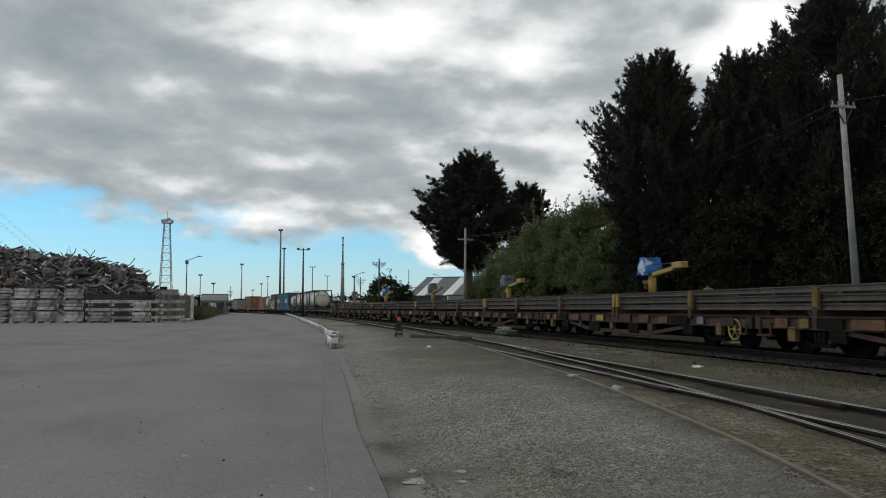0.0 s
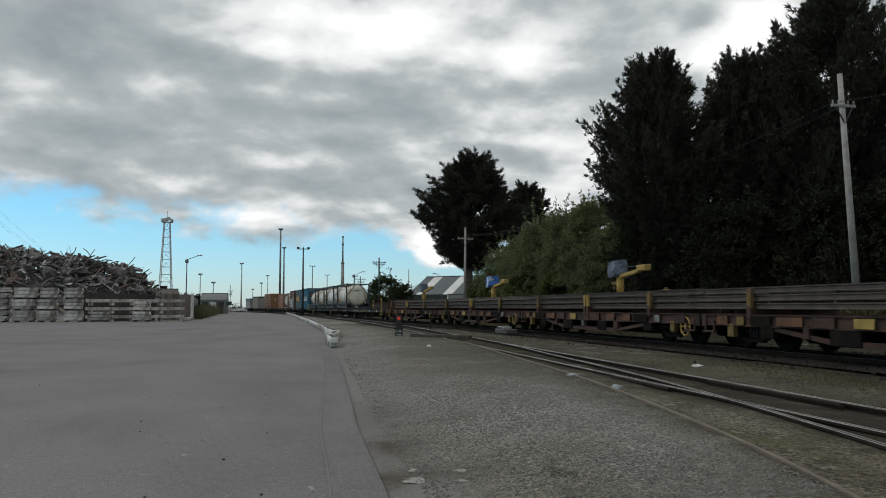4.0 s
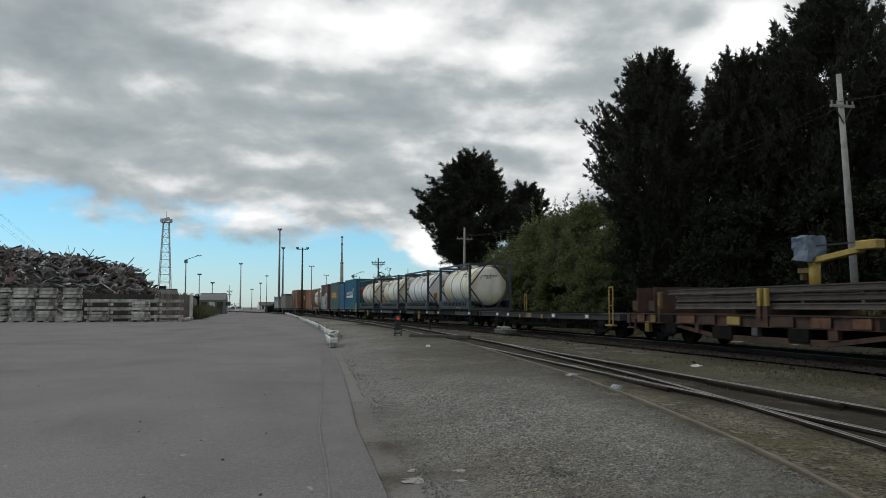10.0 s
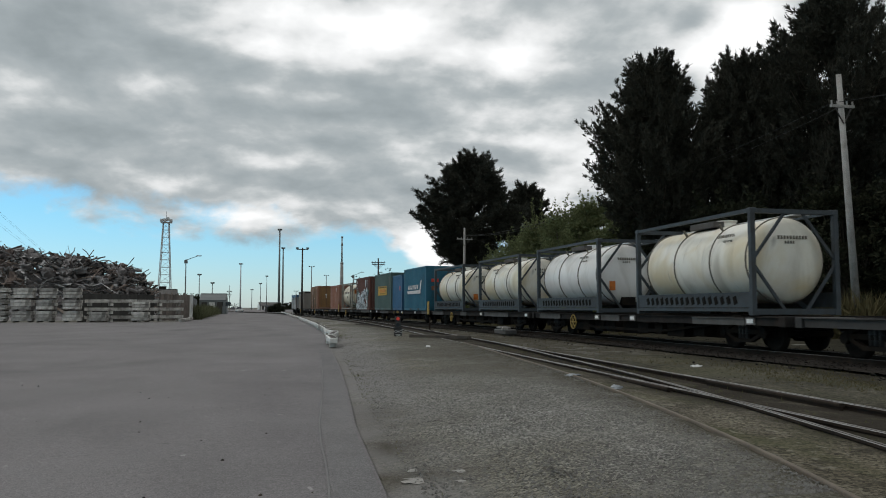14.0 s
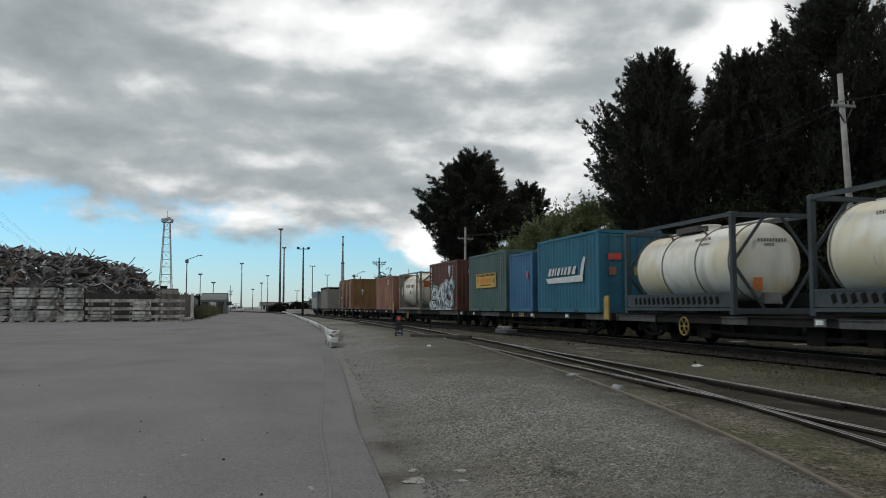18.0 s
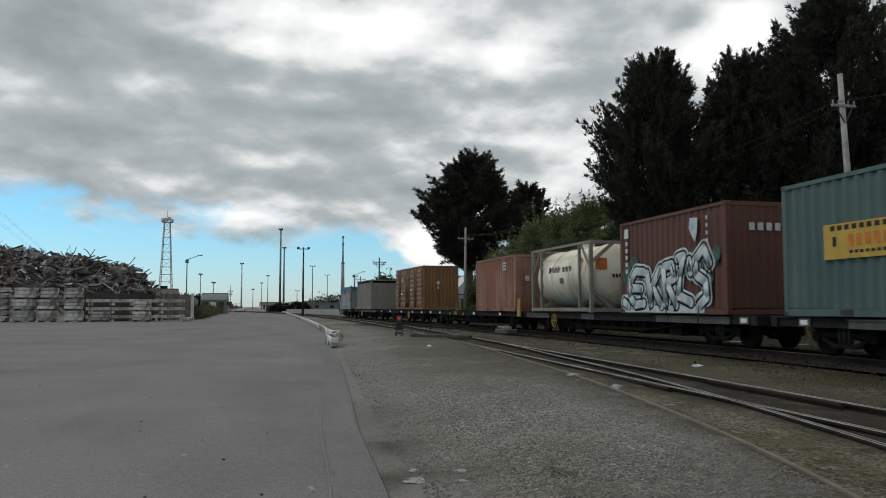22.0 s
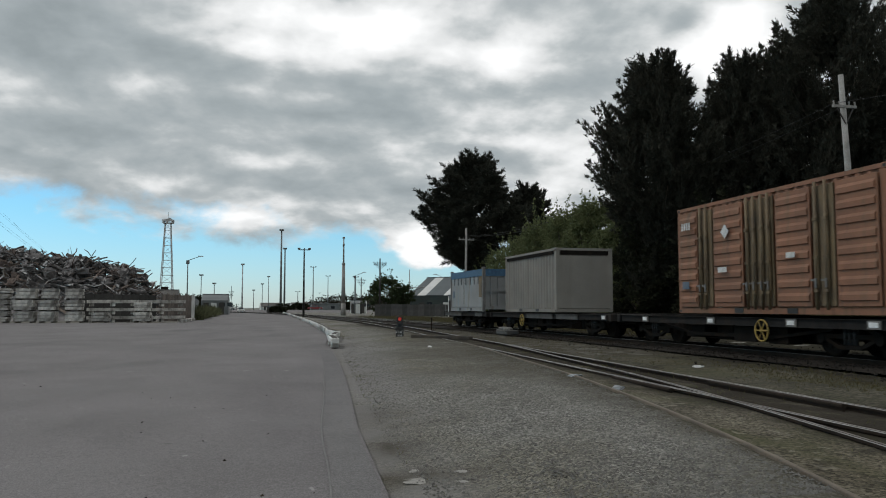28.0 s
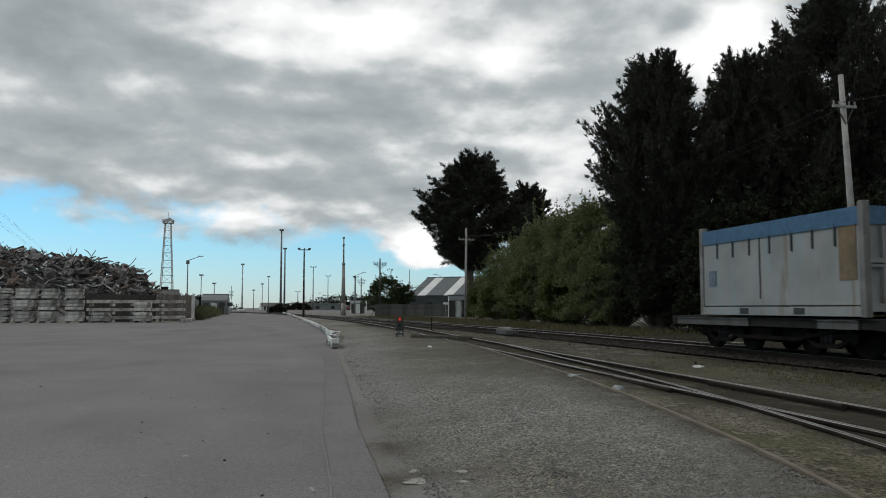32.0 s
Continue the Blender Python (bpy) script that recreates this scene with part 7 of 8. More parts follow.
signal()
lever = thing("point_lever", pose(7.9, 41.2, GROUND), "rusty upright point indicator stake by the yard track", "stake")
part("stake", boxes(((0, 0, 0.38), (0.07, 0.07, 0.76))), M_RAILRUST, lever, bevel=0.01)
part("stake_foot", boxes(((0, 0, 0.05), (0.3, 0.3, 0.1))), M_SLEEPER, lever)
pm = thing("point_motor", pose(9.75, 33.6, GROUND + 0.07, 0, 0, 6), "low rusty cast point machine between the tracks", "point machine")
part("case", boxes(((0, 0, 0.14), (0.55, 1.3, 0.22))), M_SILLPLATE, pm, bevel=0.04)
part("lug", boxes(((-0.2, -0.45, 0.27), (0.25, 0.22, 0.16))), M_TIMBER, pm, bevel=0.04)
part("motor", boxes(((0.05, -0.05, 0.28), (0.3, 0.35, 0.14))), M_PALE, pm, bevel=0.05)
part("cover", boxes(((0, 0.3, 0.31), (0.4, 0.5, 0.10))), M_PALE, pm, bevel=0.03)
bm = bmesh.new()
rod(bm, (-0.2, 0.7, 0.12), (1.9, 0.8, 0.08), 0.03, seg=6)
part("rodding", bm, M_RAILRUST, pm)
old = thing("old_sleeper", pose(5.6, 27.0, GROUND + 0.02, 0, 0, 29), "rotten timber sleeper lying flat in the gravel", "timber")
old.matrix_basis = pose(5.75, 28.2, 0, 0, 0, -51)
old.location.z = ground_z(5.8, 27.6) + 0.05
part("timber", boxes(((0, 0, 0), (2.7, 0.22, 0.14))), M_SLEEPER, old, bevel=0.02)


def litter(x, y, m_, sx, sy, label, turn, z=0.0):
    t = thing("litter", pose(x, y, ground_z(x, y) + z, 0, 0, turn), label, "litter")
    bm = bmesh.new()
    box(bm, (0, 0, 0.03), (sx, sy, 0.03), taper=0.6)
    bmesh.ops.subdivide_edges(bm, edges=list(bm.edges), cuts=3, use_grid_fill=True)
    for v in bm.verts:
        v.co += 0.03 * noise.noise_vector(v.co * 12 + Vector((x, y, 0)))
    part("crumpled_sheet", bm, m_, t)


litter(4.62, 12.1, M_PLASTIC, 0.24, 0.16, "crumpled clear plastic bag on the gravel", 20)
litter(4.55, 10.35, M_PLASTIC, 0.2, 0.14, "crumpled white paper on the gravel", 50)
litter(8.1, 14.55, M_CHALK, 0.2, 0.12, "white paper sheet in the weeds", 10)
litter(4.2, 22.2, M_CHALK, 0.16, 0.12, "white scrap of paper by the track", 70)
for x, y, w, d in ((1.06, 6.15, 0.13, 0.08), (1.38, 5.96, 0.12, 0.08), (1.02, 5.8, 0.27, 0.13), (1.3, 5.6, 0.08, 0.05)):
    t = thing("paint_patch", pose(x, y, ground_z(x, y) - 0.002, 0, 0, 5), "flaked white paint patch on the ground", "paint patch")
    bm = bmesh.new()
    a = [bm.verts.new((w * 0.5 * math.cos(i * 0.45) * (0.8 + 1.1 * noise.noise((i * 0.9, x * 3, 0))), d * math.sin(i * 0.45) * (0.7 + 1.1 * noise.noise((i * 1.3, y, 4))), 0.006)) for i in range(14)]
    bm.faces.new(a)
    part("patch", bm, M_FLAKE, t)


# ---- poles and masts ----
def power_pole(x, y, h, r, material, arms, label, lean=(0, 0), name="power_pole"):
    p = thing(name, pose(x, y, GROUND, lean[0], lean[1], 0), label, "pole", "poles of the yard")
    bm = bmesh.new()
    rod(bm, (0, 0, -0.3), (0, 0, h), r, r * 0.62, 12)
    part("pole", bm, material, p)
    for z, w, turn in arms:
        bm = bmesh.new()
        box(bm, (0, 0, 0), (w, 0.09, 0.11))
        for k in (-0.45, -0.2, 0.2, 0.45):
            rod(bm, (w * k, 0, 0.05), (w * k, 0, 0.22), 0.035, seg=6)
        a = part("cross_arm", bm, material, p)
        a.matrix_basis = pose(0, -0.08, z, 0, 0, turn)
        bm = bmesh.new()
        for k in (-1, 1):
            beam(bm, (k * w * 0.36, -0.02, -0.05), (0, -0.02, -0.75), 0.03, 0.05)
        part("arm_brace", bm, M_DARKPOLE, a)
    return p


def wire(a, b, sag, label="thin sagging overhead wire"):
    bm = bmesh.new()
    a, b = Vector(a), Vector(b)
    prev = None
    for i in range(17):
        k = i / 16
        p = a.lerp(b, k) - Vector((0, 0, sag * 4 * k * (1 - k)))
        if prev:
            rod(bm, prev, p, 0.012, seg=4, caps=False)
        prev = p
    ob = new("overhead_wire", finish(bm, "overhead_wire", M_BLACK))
    return tagged(ob, label, "wire", "overhead wires")


def light_mast(x, y, h, kind, label, material=M_DARKPOLE, r=0.1):
    p = thing("light_mast", pose(x, y, GROUND), label, "lamp post", "yard lamp posts")
    bm = bmesh.new()
    rod(bm, (0, 0, -0.3), (0, 0, h), r, r * 0.55, 10)
    part("pole", bm, material, p)
    if kind == "ring":
        bm = bmesh.new()
        for k in range(6):
            a = k * math.tau / 6
            box(bm, (0.6 * math.cos(a), 0.6 * math.sin(a), h - 0.2), (0.35, 0.35, 0.42))
        box(bm, (0, 0, h - 0.5), (1.2, 1.2, 0.08))
        part("floodlight", bm, M_WALLG, p)
    elif kind == "cross":
        part("cross_arm", boxes(((0, 0, h - 0.25), (1.7, 0.12, 0.12))), material, p)
        for k in (-0.75, 0.75):
            part("floodlight", boxes(((k, -0.1, h - 0.1), (0.4, 0.3, 0.26))), M_WALLG, p)
    else:
        s = 1 if kind == "arm_right" else -1
        bm = bmesh.new()
        rod(bm, (0, 0, h - 0.1), (s * 1.6, 0, h + 0.5), 0.05, seg=6)
        part("arm", bm, material, p)
        part("lamp_head", boxes(((s * 1.85, 0, h + 0.55), (0.7, 0.28, 0.14))), M_GALV, p)
        part("lantern", boxes(((0, 0, h - 0.35), (0.45, 0.4, 0.5))), M_WALLG, p)
    return p


# poles by the line and in the yard
power_pole(23.35, 28.88, 10.9, 0.17, M_POLE, [(9.55, 1.35, 12)], "leaning weathered grey timber pole with a cross arm", (0.5, -3.1))
power_pole(20.19, 85.69, 9.95, 0.17, M_POLE, [(8.7, 1.9, 14)], "weathered grey timber pole with a cross arm by the hedge", (0, 0.6))
power_pole(15.7, 124.4, 8.9, 0.16, M_DARKPOLE, [(8.2, 2.2, 8), (7.9, 2.0, 8)], "dark timber power pole with double cross arms")
power_pole(17.5, 170, 7.7, 0.14, M_DARKPOLE, [(7.1, 2.2, 8), (6.5, 1.6, 8)], "dark timber telegraph pole with cross arms")
cm = thing("concrete_mast", pose(10.98, 135.6, GROUND), "thick tapered concrete mast with a slim tip", "mast", "poles of the yard")
for nm, sections in (("shaft", ((0, 0.46, 2.0, 0.40), (2.0, 0.36, 8.6, 0.24))), ("collar", ((8.5, 0.28, 8.8, 0.28),)), ("tip", ((8.8, 0.15, 13.0, 0.10), (11.6, 0.17, 12.0, 0.17), (12.9, 0.2, 13.15, 0.2)))):
    bm = bmesh.new()
    for z0, r0, z1, r1 in sections:
        rod(bm, (0, 0, z0), (0, 0, z1), r0, r1, 12)
    part(nm, bm, M_POLE, cm)
power_pole(21.6, 132, 7.6, 0.09, M_POLE, [(4.6, 5.2, 4)], "slim pale post with one long low arm", name="barrier_post")
wire((22.5, 28.9, 9.5), (20.2, 85.7, 8.9), 1.3)
wire((23.2, 28.9, 9.5), (20.9, 85.7, 8.9), 1.4)
wire((22.5, 28.9, 9.5), (40.0, -25.0, 9.5), 1.2)
wire((20.2, 85.7, 8.9), (40, 104, 9.0), 0.9)
for name_, px, py in (("near", -33.3, 98.5), ("far", -66.0, 281.0)):
    power_pole(px, py, 14.4, 0.2, M_DARKPOLE, [(14.0, 3.2, 12), (12.9, 3.2, 12)], "dark power pole carrying wires past the scrap heap")
for k in range(4):
    wire((-34.6 + 0.85 * k, 98.5, 14.2 - 1.1 * (k % 2)), (-67.3 + 0.85 * k, 281.0, 14.2 - 1.1 * (k % 2)), 0.8)
light_mast(3.93, 119.7, 10.0, "cross", "dark lamp post with a floodlight cross arm", r=0.17)
light_mast(1.47, 275.4, 27.6, "ring", "tall grey floodlight mast with a lamp ring", M_WALLG, 0.42)
light_mast(2.97, 305.8, 23.6, "ring", "tall grey floodlight mast with a lamp ring", M_WALLG, 0.4)
light_mast(-13.6, 339, 19.3, "ring", "distant pale floodlight mast", M_GALV, 0.35)
light_mast(-12.97, 125.2, 8.4, "arm_right", "grey street lamp with an outreach arm", M_WALLG, 0.12)
light_mast(15.2, 160, 7.7, "arm_right", "grey street lamp with an outreach arm", M_WALLG, 0.11)
light_mast(30.7, 146.8, 6.9, "arm_left", "grey street lamp beyond the shed", M_GALV, 0.1)
for x, y, h in ((-27.4, 312, 13.7), (-22.6, 311, 10.6), (-3.8, 409, 17.0), (-6.8, 410, 13.4), (11.6, 263, 14.6), (18.8, 302.5, 13.3), (-11.2, 420, 10.5), (8.5, 330, 8.0), (24, 250, 11.0)):
    light_mast(x, y, h, "cross" if x > 5 else "ring", "slim distant floodlight mast", M_WALLG, 0.2)
power_pole(-10.9, 206.5, 6.7, 0.08, M_DARKPOLE, [(5.2, 1.6, 40), (4.4, 1.2, -40)], "level crossing post with crossed boards", name="crossing_post")


def lattice_tower(x, y, h, label):
    t = thing("lattice_tower", pose(x, y, GROUND), label, "tower")
    w0, w1 = 1.75, 0.7
    for i, (a, b) in enumerate(((-1, -1), (1, -1), (1, 1), (-1, 1))):
        bm = bmesh.new()
        beam(bm, (a * w0, b * w0, 0), (a * w1, b * w1, h - 1.6), 0.16, 0.16)
        part("leg", bm, M_GALV, t)
    n = 12
    for k in range(n):
        z0, z1 = (h - 1.6) * k / n, (h - 1.6) * (k + 1) / n
        u0, u1 = w0 + (w1 - w0) * k / n, w0 + (w1 - w0) * (k + 1) / n
        bm = bmesh.new()
        c0 = [(-u0, -u0), (u0, -u0), (u0, u0), (-u0, u0)]
        c1 = [(-u1, -u1), (u1, -u1), (u1, u1), (-u1, u1)]
        for i in range(4):
            j = (i + 1) % 4
            beam(bm, (*c0[i], z0), (*c0[j], z0), 0.09, 0.09)
            if k % 2:
                beam(bm, (*c0[i], z0), (*c1[j], z1), 0.06, 0.06)
            else:
                beam(bm, (*c0[j], z0), (*c1[i], z1), 0.06, 0.06)
        part("lattice_bay", bm, M_GALV, t)
    bm = boxes(((0, 0, h - 1.6), (2.6, 2.6, 0.12)))
    for i in range(8):
        a = i * math.tau / 8
        rod(bm, (1.3 * math.cos(a), 1.3 * math.sin(a), h - 1.6), (1.3 * math.cos(a), 1.3 * math.sin(a), h - 0.7), 0.03, seg=5)
    ring(bm, (0, 0, h - 0.7), 1.3, 0.04, "Z", 12, 4)
    part("platform", bm, M_GALV, t)
    for i in range(4):
        a = i * math.tau / 4 + 0.4
        bm = bmesh.new()
        rod(bm, (0.9 * math.cos(a), 0.9 * math.sin(a), h - 1.1 + 0.3 * (i % 2)), (1.5 * math.cos(a), 1.5 * math.sin(a), h - 1.1 + 0.3 * (i % 2)), 0.5, seg=14)
        part("dish", bm, M_GALV, t)
    bm = bmesh.new()
    rod(bm, (0, 0, h - 1.6), (0, 0, h + 1.4), 0.06, seg=6)
    part("aerial", bm, M_GALV, t)
    part("red_cabinet", boxes(((-0.2, -1.9, 5.0), (1.7, 0.9, 3.4))), M_RAILRUST, t, "rust-red cabinet")
    return t


lattice_tower(-28.0, 220.3, 25.0, "pale steel lattice tower topped with dishes and a platform")


# ---- scrap yard ----
M_DEBRIS = mat("mixed_scrap", (0.12, 0.10, 0.09), (0.05, 0.045, 0.042), rough=0.75, metal=0.1, scale=1.0)


def vary_debris(m):
    """Each shard takes its own tone, from near black through rust to pale sheet."""
    n, l = m.node_tree.nodes, m.node_tree.links
    g = n.new("ShaderNodeNewGeometry")
    r = n.new("ShaderNodeValToRGB")
    r.color_ramp.interpolation = "CONSTANT"
    r.color_ramp.elements[0].color, r.color_ramp.elements[1].color = (0.06, 0.057, 0.055, 1), (0.5, 0.49, 0.48, 1)
    r.color_ramp.elements[1].position = 0.93
    for p, c in ((0.30, (0.12, 0.115, 0.11)), (0.5, (0.17, 0.135, 0.11)), (0.66, (0.23, 0.225, 0.22)), (0.82, (0.33, 0.325, 0.32))):
        r.color_ramp.elements.new(p).color = (*c, 1)
    l.new(g.outputs["Random Per Island"], r.inputs[0])
    l.new(r.outputs[0], n["Principled BSDF"].inputs["Base Color"])


vary_debris(M_DEBRIS)
M_DARKSHEET = mat("dark_ribbed_sheet", (0.05, 0.047, 0.044), (0.034, 0.032, 0.03), rough=0.8, scale=2, per_object=0.3)
M_PICKET = mat("brown_pickets", (0.16, 0.135, 0.12), (0.10, 0.085, 0.075), rough=0.85, scale=2, per_object=0.35)
def scrap_heap():
    rng = np.random.default_rng(9)
    h = thing("scrap_heap", pose(-30, 94, GROUND), "long sloping heap of mangled rusty scrap metal", "scrap heap")

    def top(x, y):
        wx = x - 30
        z = float(np.interp(wx, [-75, -50, -29, -24, -20, -16, -13.8, -12.2, -11], [7, 8.2, 7.3, 6.4, 6.1, 5.2, 3.6, 1.4, 0]))
        return max(0.0, z * max(0.0, 1 - (abs(y) / 8.5) ** 2.2))
    xs, ys = np.linspace(-45, 25, 90), np.linspace(-9, 9, 26)
    V = [(x, y, top(x, y) * (0.8 + 0.22 * noise.noise((x * 0.6, y * 0.6, 1)))) for y in ys for x in xs]
    F = [(j * 90 + i, j * 90 + i + 1, (j + 1) * 90 + i + 1, (j + 1) * 90 + i) for j in range(25) for i in range(89)]
    ob = new("mound", raw("mound", V, F, M_SCRAP))
    ob.parent = h
    kinds = []
    for k in range(12):
        bm = bmesh.new()
        if k % 4 == 0:
            box(bm, (0, 0, 0), (1.7, 0.6, 0.05))
            bmesh.ops.subdivide_edges(bm, edges=list(bm.edges), cuts=3, use_grid_fill=True)
            for v in bm.verts:
                v.co += 0.35 * noise.noise_vector(v.co * 1.4 + Vector((k * 5, 0, 0)))
        elif k % 4 == 1:
            beam(bm, (-1.7, 0, 0), (0.2, 0, 0.1), 0.10, 0.13)
            beam(bm, (0.2, 0, 0.1), (1.5, 0.4, 0.5), 0.10, 0.13)
        elif k % 4 == 2:
            rod(bm, (-1.2, 0, 0), (0.2, 0.1, 0.15), 0.07 + 0.012 * k, seg=8)
            rod(bm, (0.2, 0.1, 0.15), (1.1, -0.3, 0.5), 0.07 + 0.012 * k, seg=8)
        else:
            box(bm, (0, 0, 0), (1.5, 0.9, 0.5), taper=0.7)
            bmesh.ops.subdivide_edges(bm, edges=list(bm.edges), cuts=3, use_grid_fill=True)
            for v in bm.verts:
                v.co += 0.55 * noise.noise_vector(v.co * 1.7 + Vector((0, k * 7, 0))) + 0.2 * noise.noise_vector(v.co * 4.0)
            beam(bm, (-0.9, -0.3, 0.1), (0.9, 0.5, 0.5), 0.06, 0.06)
        kinds.append(finish(bm, "scrap_piece", M_SCRAPL if k in (4, 9) else (M_SCRAPBROWN if k in (2, 7) else M_SCRAP)))
    for i in range(299):
        x = rng.uniform(-14, 22)
        y = rng.uniform(-7.5, 2.5)
        z = top(x, y)
        if z < 0.6:
            continue
        piece("scrap_piece", kinds[rng.integers(0, 12)], h, pose(x, y, z + rng.uniform(-0.1, 0.4), rng.uniform(-25, 25), rng.uniform(-28, 28), rng.uniform(0, 360)) @ Matrix.Scale(rng.uniform(0.5, 1.35), 4))
    # the rest of the shards, joined
    V, F = [], []
    for i in range(5200):
        x, y = rng.uniform(-44, 23), rng.uniform(-8, 5)
        z = top(x, y)
        if z < 0.2:
            continue
        a, b = rng.uniform(0.2, 1.2), rng.uniform(0.02, 0.2)
        m = pose(x, y, z + rng.uniform(-0.1, 0.3), rng.uniform(-50, 50), rng.uniform(-40, 40), rng.uniform(0, 360))
        q = len(V)
        V += [m @ Vector(p) for p in ((-a, -b, 0), (a, -b * 0.6, 0.05), (a * 0.8, b, 0.12), (-a * 0.9, b * 0.7, -0.05), (0, 0, 0.12))]
        F += [(q, q + 1, q + 4), (q + 1, q + 2, q + 4), (q + 2, q + 3, q + 4), (q + 3, q, q + 4), (q + 3, q + 2, q + 1, q)]
    ob = new("debris", raw("debris", [tuple(v) for v in V], F, M_DEBRIS))
    ob.parent = h
    tagged(ob, kind="stuff")
    # bent bars, pipes and wire that stick out of the heap
    for name, count, r, length, material in (("bent_bar", 150, 0.045, 2.6, M_SCRAPBROWN), ("loose_wire", 120, 0.022, 2.2, M_SCRAP), ("pale_pipe", 45, 0.06, 1.8, M_SCRAPL)):
        bm = bmesh.new()
        for i in range(count):
            x, y = rng.uniform(-14, 18.5), rng.uniform(-7.5, 1.5)
            z = top(x, y)
            if z < 0.5:
                continue
            p = Vector((x, y, z))
            w = Vector((rng.uniform(-1, 1), rng.uniform(-0.6, 0.2), rng.uniform(-0.15, 0.5))).normalized()
            bend = Vector((rng.normal(0, 0.35), rng.normal(0, 0.2), rng.normal(-0.12, 0.3)))
            for k in range(5):
                e = p + w * length * rng.uniform(0.6, 1.2) / 5
                rod(bm, p, e, r, seg=5, caps=k == 4)
                p, w = e, (w + bend).normalized()
        tagged(part(name, bm, material, h), kind="stuff")
    return h


scrap_heap()


def timber_bundle(x, y, z, w, h, label, turn=0.0, layers=4):
    """A strapped bundle of grey sleepers on bearers."""
    b = thing("timber_bundle", pose(x, y, z, 0, 0, turn), label, "timber bundle", "stacked timber bundles")
    lh = (h - 0.1) / layers
    for k in range(layers):
        for j in range(2):
            bm = boxes(((0, -0.55 + j * 0.62, 0.1 + lh * (k + 0.5)), (w * random.uniform(0.88, 1.03), 0.56, lh * random.uniform(0.82, 0.95))))
            part("plank", bm, M_TIMBER, b, bevel=0.015)
    for e in (-0.36, 0.36):
        part("bearer", boxes(((e * w, -0.25, 0.05), (0.14, 1.2, 0.10))), M_SLEEPER, b)
    return b


YB = 70.6
for cx, w in ((-21.75, 1.35), (-19.68, 1.5), (-17.88, 1.25), (-16.06, 1.36)):
    for k in range(3):
        if cx < -21:
            for q in range(2):
                timber_bundle(cx + random.uniform(-0.1, 0.1), YB + 0.2, GROUND + 0.065 + 0.92 * k + 0.46 * q, 1.9, 0.45, "bundle of grey weathered sleepers", random.uniform(-2, 2), 2)
        else:
            timber_bundle(cx + random.uniform(-0.09, 0.09), YB + random.uniform(-0.1, 0.1), GROUND + 0.065 + 0.92 * k, w, 0.9, "bundle of grey weathered sleepers on bearers", random.uniform(-7, 7), 3)
for cx, k in ((-14.0, 0), (-10.75, 0), (-10.8, 1)):
    timber_bundle(cx, YB + 0.1 + 0.3 * k, GROUND + 0.065 + 0.84 * k, 1.35, 0.82, "single bundle of grey sleepers", random.uniform(-3, 3), 3)
# long beams on spacers, their row running away from the road
for k in range(3):
    for q in range(2):
        a = Vector((-15.3, YB + 1.0, 0)).lerp(Vector((-8.0, YB + 5.2, 0)), q * 0.5)
        e_ = Vector((-15.3, YB + 1.0, 0)).lerp(Vector((-8.0, YB + 5.2, 0)), q * 0.5 + 0.49)
        ln = (e_ - a).length
        b = thing("long_beam", pose((a.x + e_.x) / 2, (a.y + e_.y) / 2, GROUND + 0.065 + 0.36 + 0.68 * k, random.uniform(-0.6, 0.6), random.uniform(-0.4, 0.4), math.degrees(math.atan2(e_.y - a.y, e_.x - a.x))), "long grey timber beam stacked on blocks", "beam", "stacked long beams")
        part("beam", boxes(((0, 0, 0), (ln, 0.6, 0.27))), M_TIMBER, b, bevel=0.02)
        for e in (-0.42, 0, 0.42):
            part("spacer", boxes(((e * ln, 0.05, -0.265), (0.25, 0.5, 0.25))), M_TIMBER, b)


# dark sheet fence before the heap, and the boundary fence to the right of it
def panel_fence(name, a, b, h, material, label, pitch=1.2):
    a, b = Vector(a), Vector(b)
    f = thing(name, pose(a.x, a.y, a.z), label, "fence")
    L = (b - a).length
    d = (b - a).normalized()
    yaw = math.degrees(math.atan2(d.y, d.x))
    f.matrix_basis = pose(a.x, a.y, a.z, 0, 0, yaw)
    n = int(L / pitch)
    sheet_ = finish(boxes(((pitch / 2, 0, h / 2), (pitch * 0.97, 0.05, h))), "panel", material, 0.01)
    post = finish(boxes(((0, 0.06, h / 2 + 0.08), (0.1, 0.1, h + 0.16))), "post", material)
    for i in range(n):
        piece("panel", sheet_, f, pose(i * pitch, 0, random.uniform(-0.05, 0.05)))
        if i % 2 == 0:
            piece("post", post, f, pose(i * pitch, 0, 0))
    return f


panel_fence("sheet_fence", (-16.2, 74.5, GROUND), (-10.6, 79.8, GROUND), 2.45, M_DARKSHEET, "dark ribbed sheet fence before the scrap heap", 0.9)
panel_fence("picket_fence", (-10.5, 79.9, GROUND), (-8.0, 82.4, GROUND), 2.5, M_PICKET, "brown upright picket fence by the scrap heap", 0.34)
panel_fence("boundary_fence", (-7.9, 82.6, GROUND), (-10.6, 118, GROUND), 2.2, M_WALLG, "grey boarded boundary fence along the road", 1.0)
panel_fence("yard_fence", (14.2, 118, GROUND), (30.5, 113, GROUND), 1.75, M_FENCE, "dark close-boarded fence before the shed", 0.8)
grass("fence_weeds", 1500, lambda r: (float(np.interp((y := r.uniform(83, 150)), [82, 118, 150], [-8.2, -9.6, -10.6])) + r.normal(0, 0.3), y, GROUND), 1.25, M_TALLWEED, "tall green weeds along the boundary fence", 8)
gp = thing("gate_post", pose(-7.9, 81.8, GROUND), "white gate post by the fence", "post")
